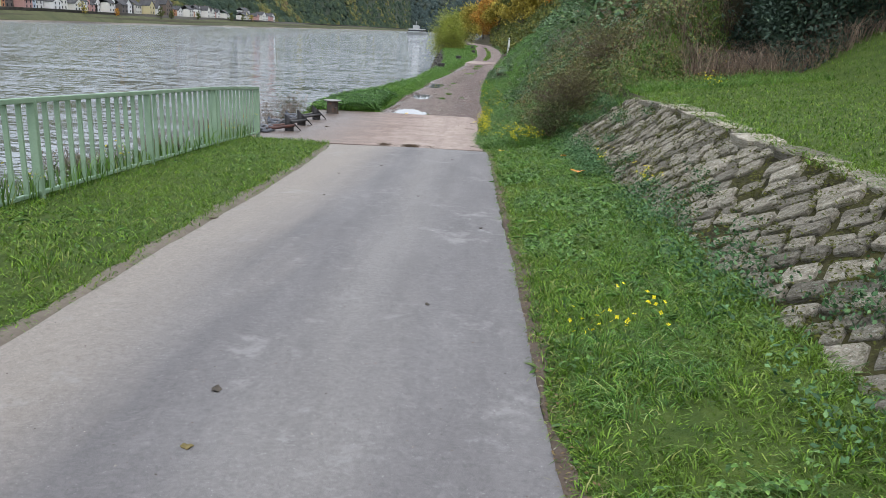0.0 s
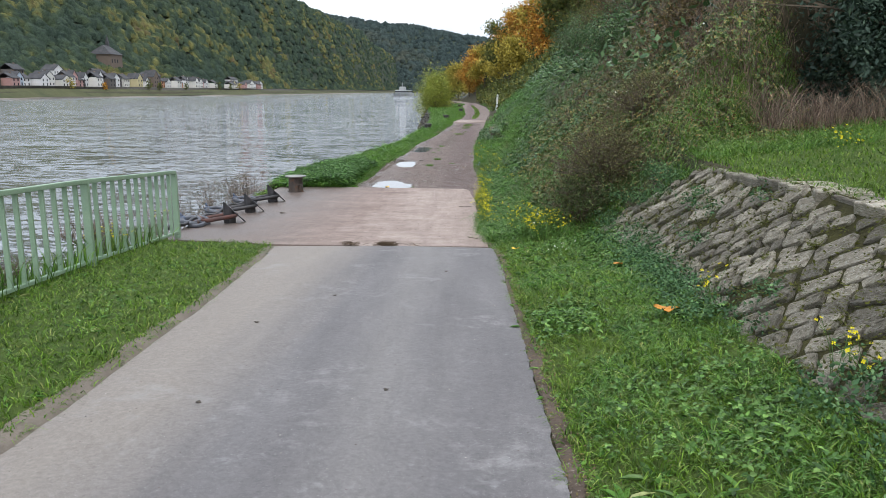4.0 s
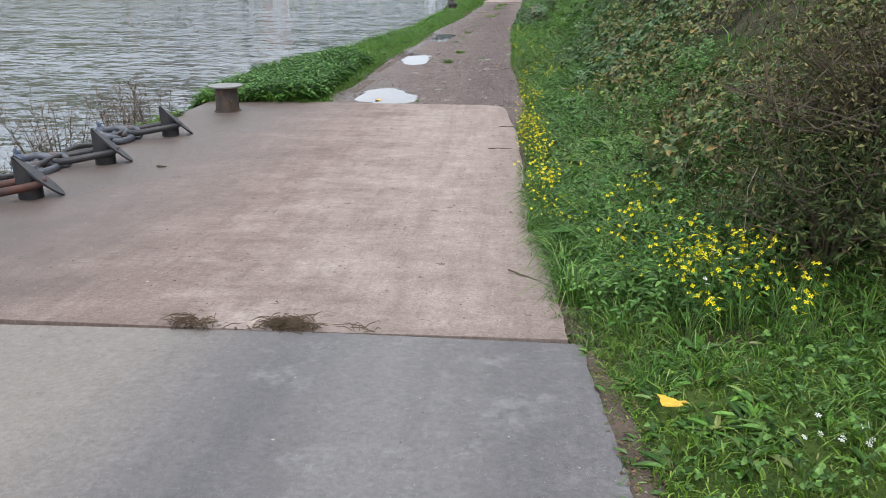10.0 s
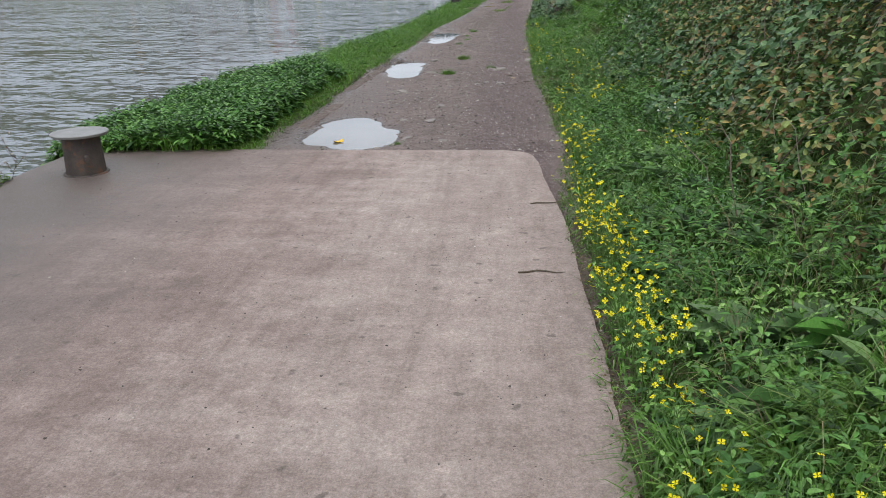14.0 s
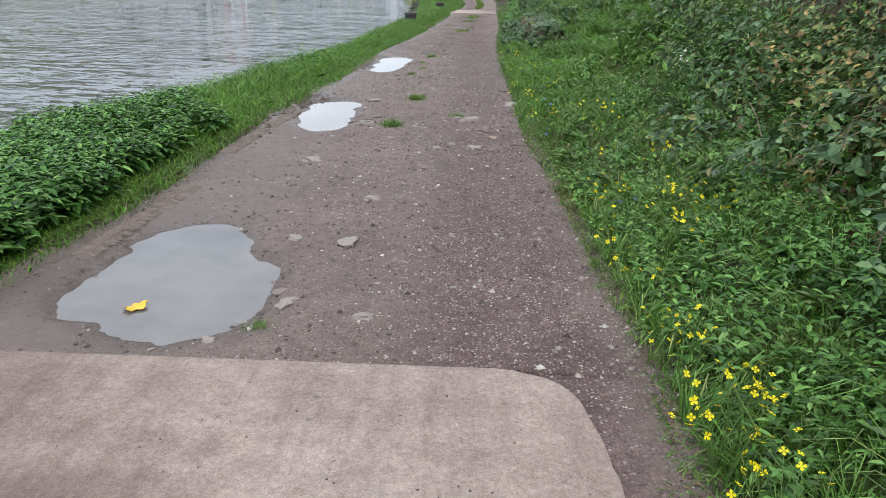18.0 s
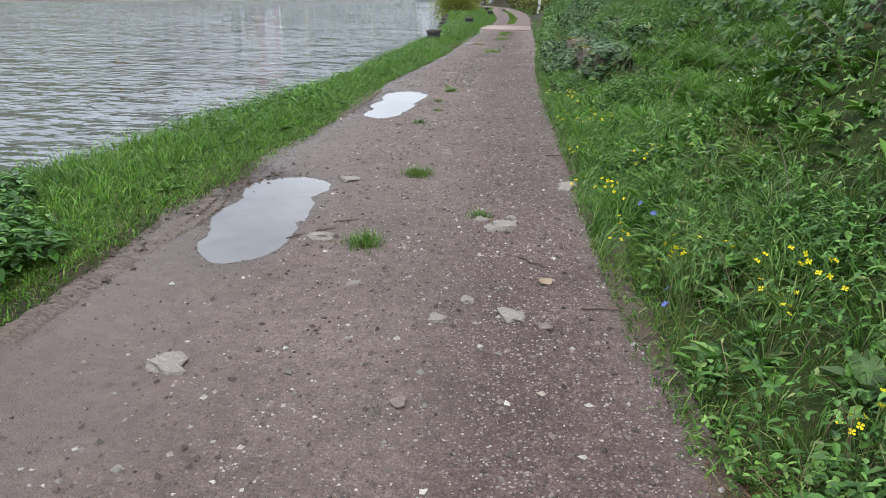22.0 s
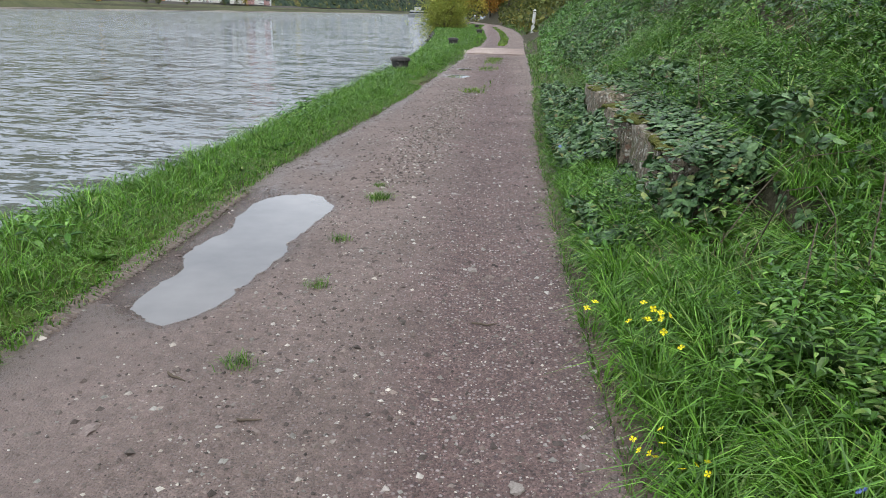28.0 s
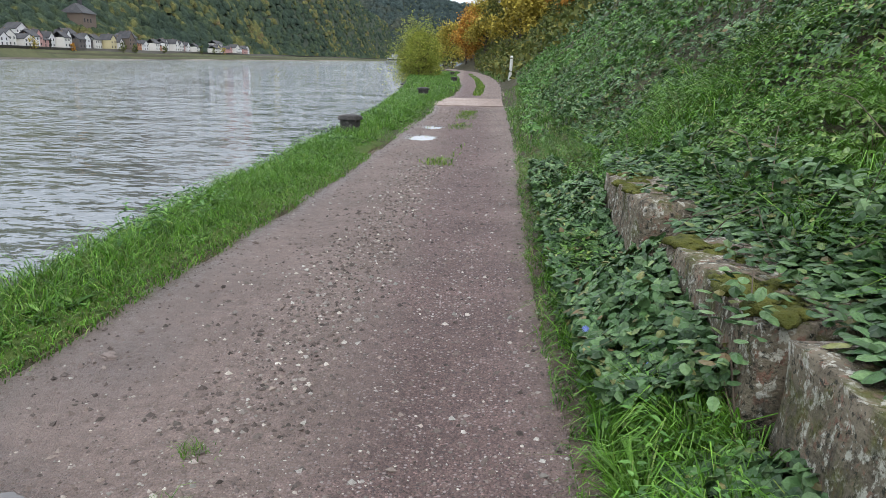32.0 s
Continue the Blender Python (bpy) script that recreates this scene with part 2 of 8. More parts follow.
def slab_mat():
    m, n, l, b = nodes_of("old_concrete")
    v = coords(n, l)
    sep = n.new("ShaderNodeSeparateXYZ")
    l.new(v, sep.inputs["Vector"])
    cross = coords(n, l, (0.8, 1.2, 1))
    big, mid, fine = noise_at(n, l, cross, 1.6, 8, 0.68), noise_at(n, l, v, 9, 8, 0.75), noise_at(n, l, v, 110, 4, 0.7)
    c = ramp_at(n, l, big, [(0.3, (0.37, 0.29, 0.254)), (0.5, (0.46, 0.37, 0.325)), (0.72, (0.56, 0.466, 0.416))])
    c = mix_at(n, l, 0.6, c, ramp_at(n, l, mid, [(0.28, (0.62, 0.6, 0.58)), (0.7, (1.08, 1.07, 1.06))]), "MULTIPLY")
    smear = noise_at(n, l, coords(n, l, (0.7, 1.6, 1)), 2.6, 8, 0.78)
    c = mix_at(n, l, 0.55, c, ramp_at(n, l, smear, [(0.3, (0.66, 0.63, 0.61)), (0.6, (1.05, 1.05, 1.05))]), "MULTIPLY")
    mott = noise_at(n, l, v, 38, 6, 0.8)
    c = mix_at(n, l, 0.8, c, ramp_at(n, l, mott, [(0.33, (0.62, 0.6, 0.58)), (0.66, (1.18, 1.18, 1.18))]), "MULTIPLY")
    for turn, s0 in ((0.95, 4.0), (1.25, 9.0)):
        mp = n.new("ShaderNodeMapping")
        mp.inputs["Rotation"].default_value, mp.inputs["Scale"].default_value = (0, 0, turn), (s0, 0.9, 1)
        l.new(v, mp.inputs["Vector"])
        drag = noise_at(n, l, mp.outputs["Vector"], 1.0, 6, 0.75)
        c = mix_at(n, l, 0.5, c, ramp_at(n, l, drag, [(0.3, (0.66, 0.63, 0.61)), (0.5, (1, 1, 1)), (0.72, (1.16, 1.16, 1.16))]), "MULTIPLY")
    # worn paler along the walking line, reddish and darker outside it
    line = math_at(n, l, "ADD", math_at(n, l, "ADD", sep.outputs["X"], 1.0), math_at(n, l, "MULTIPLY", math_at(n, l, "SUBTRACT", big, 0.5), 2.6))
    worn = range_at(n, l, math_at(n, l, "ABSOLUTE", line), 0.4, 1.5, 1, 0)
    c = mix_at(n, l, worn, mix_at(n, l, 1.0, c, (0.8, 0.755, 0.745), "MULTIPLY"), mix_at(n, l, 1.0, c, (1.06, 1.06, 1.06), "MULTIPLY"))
    # hairline cracks
    vc = n.new("ShaderNodeTexVoronoi")
    vc.feature, vc.inputs["Scale"].default_value = "DISTANCE_TO_EDGE", 0.42
    bent = n.new("ShaderNodeMixRGB")
    bent.inputs["Fac"].default_value = 0.12
    l.new(v, bent.inputs["Color1"])
    nb = n.new("ShaderNodeTexNoise")
    nb.inputs["Scale"].default_value, nb.inputs["Detail"].default_value = 2.5, 6
    l.new(v, nb.inputs["Vector"])
    l.new(nb.outputs["Color"], bent.inputs["Color2"])
    l.new(bent.outputs["Color"], vc.inputs["Vector"])
    crack = math_at(n, l, "MULTIPLY", range_at(n, l, vc.outputs["Distance"], 0.0012, 0.004, 0.3, 0), range_at(n, l, big, 0.6, 0.66, 0, 1))
    c = mix_at(n, l, crack, c, (0.16, 0.125, 0.105))
    pits = noise_at(n, l, v, 11, 3, 0.4)
    c = mix_at(n, l, ramp_at(n, l, pits, [(0.69, (0, 0, 0)), (0.75, (0.7, 0.7, 0.7))]), c, (0.12, 0.095, 0.08))
    # damp side towards the river
    side = math_at(n, l, "ADD", sep.outputs["X"], math_at(n, l, "MULTIPLY", big, 1.6))
    damp = range_at(n, l, side, -3.7, -1.8, 1, 0)
    c = mix_at(n, l, math_at(n, l, "MULTIPLY", damp, 0.8), c, (0.13, 0.105, 0.09))
    c = mix_at(n, l, 0.75, c, ramp_at(n, l, fine, [(0.3, (0.55, 0.54, 0.53)), (0.7, (1.2, 1.2, 1.2))]), "MULTIPLY")
    l.new(c, b.inputs["Base Color"])
    l.new(range_at(n, l, damp, 0, 1, 0.8, 0.42), b.inputs["Roughness"])
    bump_at(n, l, b, math_at(n, l, "ADD", mid, math_at(n, l, "MULTIPLY", fine, 0.5)), 0.9, 0.016)
    return m


def track_mat():
    m, n, l, b = nodes_of("gravel_and_mud")
    v = coords(n, l)
    sep = n.new("ShaderNodeSeparateXYZ")
    l.new(v, sep.inputs["Vector"])
    big, mid = noise_at(n, l, v, 1.1, 5), noise_at(n, l, v, 12, 6, 0.7)
    vo = n.new("ShaderNodeTexVoronoi")
    vo.inputs["Scale"].default_value = 115
    l.new(v, vo.inputs["Vector"])
    c = ramp_at(n, l, big, [(0.3, (0.205, 0.16, 0.135)), (0.7, (0.315, 0.252, 0.216))])
    c = mix_at(n, l, 0.75, c, ramp_at(n, l, mid, [(0.3, (0.55, 0.53, 0.52)), (0.72, (1.2, 1.18, 1.17))]), "MULTIPLY")
    # crushed stone shows pale and dark in the surface
    grains = ramp_at(n, l, vo.outputs["Color"], [(0.0, (0.4, 0.37, 0.36)), (0.6, (0.95, 0.92, 0.9)), (0.85, (1.3, 1.27, 1.25)), (1.0, (2.6, 2.55, 2.5))])
    stony = range_at(n, l, math_at(n, l, "ADD", sep.outputs["X"], math_at(n, l, "MULTIPLY", big, 1.5)), -1.9, -0.8, 0.2, 0.5)
    # a band of crushed stone in the hillside wheel line
    band = range_at(n, l, math_at(n, l, "ABSOLUTE", math_at(n, l, "ADD", math_at(n, l, "ADD", sep.outputs["X"], 0.2), math_at(n, l, "MULTIPLY", big, 0.7))), 0.3, 0.75, 1, 0)
    stony = math_at(n, l, "MAXIMUM", stony, band)
    c = mix_at(n, l, band, c, mix_at(n, l, 1.0, c, (0.76, 0.68, 0.72), "MULTIPLY"))
    c = mix_at(n, l, stony, c, mix_at(n, l, 1.0, c, grains, "MULTIPLY"))
    vs = n.new("ShaderNodeTexVoronoi")
    vs.inputs["Scale"].default_value = 48
    l.new(v, vs.inputs["Vector"])
    sepc = n.new("ShaderNodeSeparateColor")
    l.new(vs.outputs["Color"], sepc.inputs["Color"])
    spot = range_at(n, l, vs.outputs["Distance"], 0.33, 0.43, 1, 0)
    pale = math_at(n, l, "MULTIPLY", spot, range_at(n, l, sepc.outputs["Red"], 0.74, 0.78, 0, 0.9))
    dark = math_at(n, l, "MULTIPLY", spot, range_at(n, l, sepc.outputs["Green"], 0.7, 0.75, 0, 0.8))
    c = mix_at(n, l, math_at(n, l, "MULTIPLY", dark, stony), c, (0.075, 0.058, 0.055))
    c = mix_at(n, l, math_at(n, l, "MULTIPLY", pale, stony), c, mix_at(n, l, sepc.outputs["Blue"], (0.28, 0.22, 0.2), (0.52, 0.47, 0.44)))
    # smooth silt in the river-side wheel line
    silt = range_at(n, l, math_at(n, l, "ADD", sep.outputs["X"], math_at(n, l, "MULTIPLY", big, 1.2)), -2.3, -1.4, 0.5, 0)
    c = mix_at(n, l, silt, c, mix_at(n, l, mid, (0.17, 0.138, 0.118), (0.275, 0.225, 0.19)))
    wet = n.new("ShaderNodeAttribute")
    wet.attribute_name = "wet"
    soak = ramp_at(n, l, math_at(n, l, "ADD", wet.outputs["Fac"], math_at(n, l, "MULTIPLY", math_at(n, l, "SUBTRACT", mid, 0.5), 0.9)), [(0.25, (0, 0, 0)), (0.75, (1, 1, 1))])
    c = mix_at(n, l, math_at(n, l, "MULTIPLY", soak, 0.75), c, mix_at(n, l, 1.0, c, (0.5, 0.49, 0.49), "MULTIPLY"))
    c = mix_at(n, l, 1.0, c, (0.95, 0.915, 0.935), "MULTIPLY")
    l.new(c, b.inputs["Base Color"])
    l.new(math_at(n, l, "SUBTRACT", range_at(n, l, silt, 0, 0.8, 0.75, 0.5), math_at(n, l, "MULTIPLY", soak, 0.46)), b.inputs["Roughness"])
    bump_at(n, l, b, math_at(n, l, "ADD", math_at(n, l, "MULTIPLY", vo.outputs["Distance"], -0.8), math_at(n, l, "ADD", mid, math_at(n, l, "MULTIPLY", spot, 0.35))), 1.0, 0.016)
    return m


def river_mat():
    m, n, l, b = nodes_of("river_water")
    # gusts: calmer and rougher patches of every size
    gust = range_at(n, l, noise_at(n, l, coords(n, l, (0.035, 0.06, 1)), 1.0, 8, 0.68), 0.34, 0.66, 0.5, 2.1)
    total = None
    # slopes of the waves, from the swell down to the ripples; crests lie across the wind
    for scale, k, turn, squeeze in ((0.3, 0.8, 0.25, 0.3), (1.5, 2.1, 0.15, 0.33), (4.5, 2.4, 0.3, 0.4), (12.0, 1.2, 0.1, 0.55)):
        mp, tc = n.new("ShaderNodeMapping"), n.new("ShaderNodeTexCoord")
        mp.inputs["Rotation"].default_value, mp.inputs["Scale"].default_value = (0, 0, turn), (squeeze, 1, 1)
        l.new(tc.outputs["Object"], mp.inputs["Vector"])
        t = n.new("ShaderNodeTexNoise")
        t.inputs["Scale"].default_value, t.inputs["Detail"].default_value = scale, 2
        l.new(mp.outputs["Vector"], t.inputs["Vector"])
        s, f = n.new("ShaderNodeVectorMath"), n.new("ShaderNodeVectorMath")
        s.operation, s.inputs[1].default_value = "SUBTRACT", (0.5, 0.5, 0.5)
        l.new(t.outputs["Color"], s.inputs[0])
        f.operation, f.inputs[1].default_value = "MULTIPLY", (k * 0.85, k, 0)
        l.new(s.outputs["Vector"], f.inputs[0])
        if total is None:
            total = f
        else:
            a = n.new("ShaderNodeVectorMath")
            l.new(total.outputs["Vector"], a.inputs[0])
            l.new(f.outputs["Vector"], a.inputs[1])
            total = a
    sc, up, nz = n.new("ShaderNodeVectorMath"), n.new("ShaderNodeVectorMath"), n.new("ShaderNodeVectorMath")
    sc.operation = "SCALE"
    l.new(total.outputs["Vector"], sc.inputs[0])
    l.new(gust, sc.inputs["Scale"])
    up.inputs[1].default_value = (0, 0, 1)
    l.new(sc.outputs["Vector"], up.inputs[0])
    nz.operation = "NORMALIZE"
    l.new(up.outputs["Vector"], nz.inputs[0])
    l.new(nz.outputs["Vector"], b.inputs["Normal"])
    b.inputs["Base Color"].default_value = (0.135, 0.153, 0.163, 1)
    b.inputs["Roughness"].default_value = 0.03
    b.inputs["IOR"].default_value = 2.3
    return m


def puddle_mat():
    m, n, l, b = nodes_of("puddle_water")
    v = coords(n, l)
    c = ramp_at(n, l, noise_at(n, l, v, 2, 4), [(0.3, (0.11, 0.104, 0.1)), (0.7, (0.165, 0.155, 0.147))])
    l.new(c, b.inputs["Base Color"])
    b.inputs["Roughness"].default_value, b.inputs["IOR"].default_value = 0.015, 1.46
    bump_at(n, l, b, noise_at(n, l, v, 5, 2), 0.12, 0.004)
    return m


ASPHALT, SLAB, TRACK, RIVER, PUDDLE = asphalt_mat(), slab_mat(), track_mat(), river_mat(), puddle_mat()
TURF = plain("mossy_turf", (0.026, 0.05, 0.01), (0.075, 0.105, 0.022), 5, 0.95, 1.0, 45, 0.03, spots=[(0.07, 0.055, 0.035)], spot_scale=3, spot_at=(0.62, 0.72))
SILT = plain("dried_silt", (0.15, 0.125, 0.098), (0.27, 0.23, 0.19), 4, 0.95, 0.8, 50, 0.015, spots=[(0.07, 0.085, 0.03)], spot_scale=8, spot_at=(0.56, 0.64))
LAWN_TURF = plain("lawn_turf", (0.05, 0.09, 0.014), (0.105, 0.155, 0.027), 5, 0.95, 1.0, 60, 0.03, spots=[(0.085, 0.07, 0.04)], spot_scale=3, spot_at=(0.66, 0.76))
DIRT = plain("trodden_dirt", (0.075, 0.055, 0.042), (0.16, 0.12, 0.092), 5, 0.95, 0.9, 40, 0.02, spots=[(0.32, 0.28, 0.23), (0.05, 0.04, 0.03)], spot_scale=30, spot_at=(0.6, 0.66))
SOIL = plain("leaf_litter", (0.035, 0.04, 0.018), (0.085, 0.07, 0.04), 0.9, 0.95, 0.9, 14, 0.06)
G_GREENS = [(0.0, (0.045, 0.115, 0.016)), (0.5, (0.1, 0.225, 0.028)), (0.85, (0.19, 0.35, 0.06)), (1.0, (0.34, 0.37, 0.14))]
GRASS = leafy("grass", G_GREENS, 0.33, 0.2, (0.17, 0.27, 0.04))
LUSH = leafy("lush_grass", [(0.0, (0.04, 0.105, 0.018)), (0.5, (0.098, 0.235, 0.036)), (0.85, (0.2, 0.385, 0.08)), (1.0, (0.36, 0.39, 0.15))], 0.33, 0.18, (0.15, 0.25, 0.05))
BANK = leafy("bank_grass_blade", [(0.0, (0.045, 0.12, 0.014)), (0.5, (0.115, 0.28, 0.028)), (0.88, (0.2, 0.4, 0.06)), (1.0, (0.28, 0.37, 0.1))], 0.38, 0.2, (0.14, 0.28, 0.04))
HERB = leafy("herb_leaf", [(0.0, (0.045, 0.11, 0.022)), (0.55, (0.108, 0.228, 0.044)), (1.0, (0.2, 0.34, 0.085))], 0.42, 0.15)
LAWN = leafy("lawn_grass", [(0.0, (0.05, 0.115, 0.014)), (0.5, (0.132, 0.252, 0.026)), (0.88, (0.23, 0.37, 0.05)), (1.0, (0.33, 0.34, 0.12))], 0.42, 0.22, (0.18, 0.27, 0.036))
NETTLE = leafy("nettle_leaf", [(0.0, (0.045, 0.125, 0.025)), (0.6, (0.105, 0.25, 0.05)), (1.0, (0.2, 0.36, 0.095))], 0.4, 0.15)
BRAMBLE = leafy("bramble_leaf", [(0.0, (0.04, 0.09, 0.035)), (0.5, (0.085, 0.17, 0.06)), (0.9, (0.16, 0.26, 0.11)), (0.96, (0.23, 0.27, 0.09)), (1.0, (0.2, 0.13, 0.07))], 0.42, 0.15)
DRY = leafy("dry_stems", [(0.0, (0.15, 0.1, 0.08)), (0.6, (0.27, 0.19, 0.15)), (1.0, (0.42, 0.33, 0.25))], 0.8, 0.15)
BROWN = leafy("rusty_leaf", [(0.0, (0.085, 0.06, 0.034)), (0.4, (0.17, 0.115, 0.055)), (0.7, (0.15, 0.13, 0.05)), (1.0, (0.28, 0.18, 0.085))], 0.7, 0.15)
GREY_GREEN = leafy("stonecrop_leaf", [(0.0, (0.045, 0.11, 0.045)), (0.7, (0.095, 0.2, 0.08)), (1.0, (0.17, 0.29, 0.12))], 0.6, 0.15)
BARK = plain("bark", (0.06, 0.05, 0.04), (0.13, 0.11, 0.09), 3, 0.95, 0.8, 30, 0.02)
TWIG = plain("twig", (0.09, 0.07, 0.05), (0.17, 0.135, 0.1), 6, 0.9)
GREEN_PAINT = plain("green_paint", (0.27, 0.39, 0.27), (0.33, 0.45, 0.32), 2.5, 0.5, 0.15, 60, 0.003, spots=[(0.2, 0.28, 0.2)], spot_scale=7, spot_at=(0.62, 0.74))
RUSTY = plain("rusted_steel", (0.075, 0.062, 0.056), (0.13, 0.105, 0.09), 5, 0.7, 0.5, 60, 0.005, 0.3, spots=[(0.15, 0.09, 0.06)], spot_scale=6)
STEEL = plain("worn_dark_steel", (0.055, 0.055, 0.06), (0.11, 0.105, 0.105), 5, 0.5, 0.4, 50, 0.004, 0.6)
CHAIN = plain("chain_steel", (0.085, 0.092, 0.11), (0.2, 0.21, 0.235), 7, 0.5, 0.4, 60, 0.004, 0.3, spots=[(0.15, 0.085, 0.06)], spot_scale=5)
RED_CHAIN = plain("reddish_chain_steel", (0.075, 0.052, 0.05), (0.16, 0.075, 0.06), 7, 0.6, 0.4, 60, 0.004, 0.2)
CAP = plain("pale_steel_cap", (0.24, 0.235, 0.22), (0.36, 0.35, 0.33), 5, 0.55, 0.3, 50, 0.004, 0.3)
BLUE = plain("faded_blue_coating", (0.07, 0.1, 0.16), (0.13, 0.16, 0.22), 6, 0.6)
WALLSTONE = plain("slate_wall_stone", (0.18, 0.155, 0.12), (0.48, 0.43, 0.35), 4, 0.9, 0.9, 22, 0.03, spots=[(0.5, 0.49, 0.43), (0.075, 0.085, 0.022)], spot_scale=9, spot_at=(0.55, 0.63), vary=0.42)


def grown_over(m, colour, scale, lo, hi):
    """Lays patches of moss over a finished material."""
    n, l = m.node_tree.nodes, m.node_tree.links
    b = n["Principled BSDF"]
    old = b.inputs["Base Color"].links[0].from_socket
    w = noise_at(n, l, coords(n, l, scale), 1.0, 7, 0.7) if isinstance(scale, tuple) else noise_at(n, l, coords(n, l), scale, 7, 0.7)
    l.new(mix_at(n, l, ramp_at(n, l, w, [(lo, (0, 0, 0)), (hi, (0.9, 0.9, 0.9))]), old, colour), b.inputs["Base Color"])


grown_over(WALLSTONE, (0.075, 0.072, 0.028), 2.6, 0.56, 0.66)
BLOCKSTONE = plain("weathered_block", (0.12, 0.1, 0.072), (0.28, 0.24, 0.175), 5, 0.95, 1.0, 26, 0.03, spots=[(0.46, 0.45, 0.39), (0.2, 0.12, 0.085), (0.04, 0.04, 0.03)], spot_scale=13, spot_at=(0.55, 0.61))
grown_over(BLOCKSTONE, (0.085, 0.09, 0.02), 3.2, 0.5, 0.6)
grown_over(BLOCKSTONE, (0.05, 0.045, 0.036), (6, 6, 3.2), 0.53, 0.64)
grown_over(BLOCKSTONE, (0.22, 0.15, 0.115), (4, 4, 2.0), 0.57, 0.66)
grown_over(BLOCKSTONE, (0.46, 0.45, 0.38), (17, 17, 13), 0.56, 0.61)
MOSS = plain("moss", (0.06, 0.075, 0.015), (0.18, 0.18, 0.035), 9, 1.0, 1.0, 60, 0.03)
PEBBLE = plain("pebble", (0.17, 0.13, 0.115), (0.34, 0.28, 0.25), 3, 0.85, 0.4, 40)
PALE_STONE = plain("pale_limestone", (0.26, 0.22, 0.195), (0.42, 0.38, 0.34), 8, 0.85, 0.5, 50, 0.01)
YELLOW = leafy("yellow_petal", [(0.0, (0.88, 0.72, 0.01)), (1.0, (0.95, 0.86, 0.03))], 0.5, 0.3)
WHITE_PETAL = leafy("white_petal", [(0.0, (0.75, 0.75, 0.7)), (1.0, (0.85, 0.85, 0.82))], 0.5, 0.3)
BLUE_PETAL = leafy("blue_petal", [(0.0, (0.2, 0.25, 0.7)), (1.0, (0.3, 0.36, 0.85))], 0.5, 0.3)
STEM = plain("green_stem", (0.07, 0.15, 0.03), (0.12, 0.2, 0.05), 6, 0.6)
WHITE_PAINT = plain("white_paint", (0.7, 0.7, 0.67), (0.82, 0.82, 0.8), 2, 0.6)
ORANGE_LEAF = leafy("fallen_leaf", [(0.0, (0.55, 0.2, 0.03)), (1.0, (0.6, 0.3, 0.06))], 0.6, 0.2)
YELLOW_LEAF = leafy("yellow_fallen_leaf", [(0.0, (0.7, 0.45, 0.05)), (1.0, (0.75, 0.5, 0.08))], 0.6, 0.2)

# ---- the plan in numbers ----
GROUND = ((-300, 0.9), (-10, 0.9), (-2, 0.734), (3, 0.567), (6, 0.461), (9, 0.302), (12, 0.158), (15, 0.002), (18, -0.244), (21, -0.327), (24, -0.377), (28, -0.398), (34, -0.27), (60, -0.19), (4000, -0.19))
ASPHALT_LEFT = ((-12, -2.65), (4, -2.62), (9, -2.72), (12, -2.85), (14.7, -3.05), (15.8, -3.2))
ASPHALT_RIGHT = ((-12, 0.6), (2.7, 0.42), (4.5, 0.37), (9, 0.29), (15.8, 0.14))
SLAB_RIGHT = ((15.7, 0.06), (17.2, 0.02), (18.3, -0.05), (20, -0.07), (22.5, -0.1), (24.2, -0.225), (24.65, -0.25), (25.0, -0.31), (25.13, -0.38), (25.2, -0.48), (25.24, -0.64))
SLAB_VERGE = ((15.7, 0.06), (17, 0.0), (18.3, -0.1), (20, -0.09), (22.5, -0.1), (23.6, -0.05), (25.1, 0.05))
TRACK_RIGHT = ((25, 0.05), (28, 0.0), (30.6, -0.15), (33.2, -0.12), (38, -0.1), (41.4, -0.04), (44.6, 0.07), (48.8, 0.27), (56.5, 0.5), (66, 0.8), (74, 1.05), (87, 1.55), (105, 1.86), (125, 1.7), (143, 1.2), (160, 0.5), (200, -4))
TRACK_LEFT = ((25, -3.35), (26.7, -3.4), (28.4, -3.3), (31.6, -3.25), (33.8, -2.95), (37.5, -2.8), (40.4, -2.82), (42.8, -2.65), (47, -2.3), (61, -1.65), (65, -1.7), (74, -1.2), (86, -1.0), (110, -1.4), (128, -2.0), (148, -1.75), (160, -2.2), (200, -6))
CREST = ((-20, -4.75), (6, -4.8), (16.4, -5.2), (16.6, -5.5), (25.1, -5.5), (25.3, -5.75), (29, -5.66), (33.7, -4.6), (37.8, -4.05), (42, -3.65), (45, -3.6), (52, -3.4), (60, -3.35), (76, -3.9), (94, -5.0), (125, -7.2), (150, -7), (200, -7.5), (300, -9), (1200, 60), (4000, 1500))
WATER_Z = -3.0


def along(table, y):
    return np.interp(y, [a for a, _ in table], [b for _, b in table])


def path_left(y):
    return np.where(y < 15.75, along(ASPHALT_LEFT, y), np.where(y < 25.1, -5.5, along(TRACK_LEFT, y)))


def path_right(y):
    return np.where(y < 15.75, along(ASPHALT_RIGHT, y), np.where(y < 25.05, along(SLAB_VERGE, y), along(TRACK_RIGHT, y)))


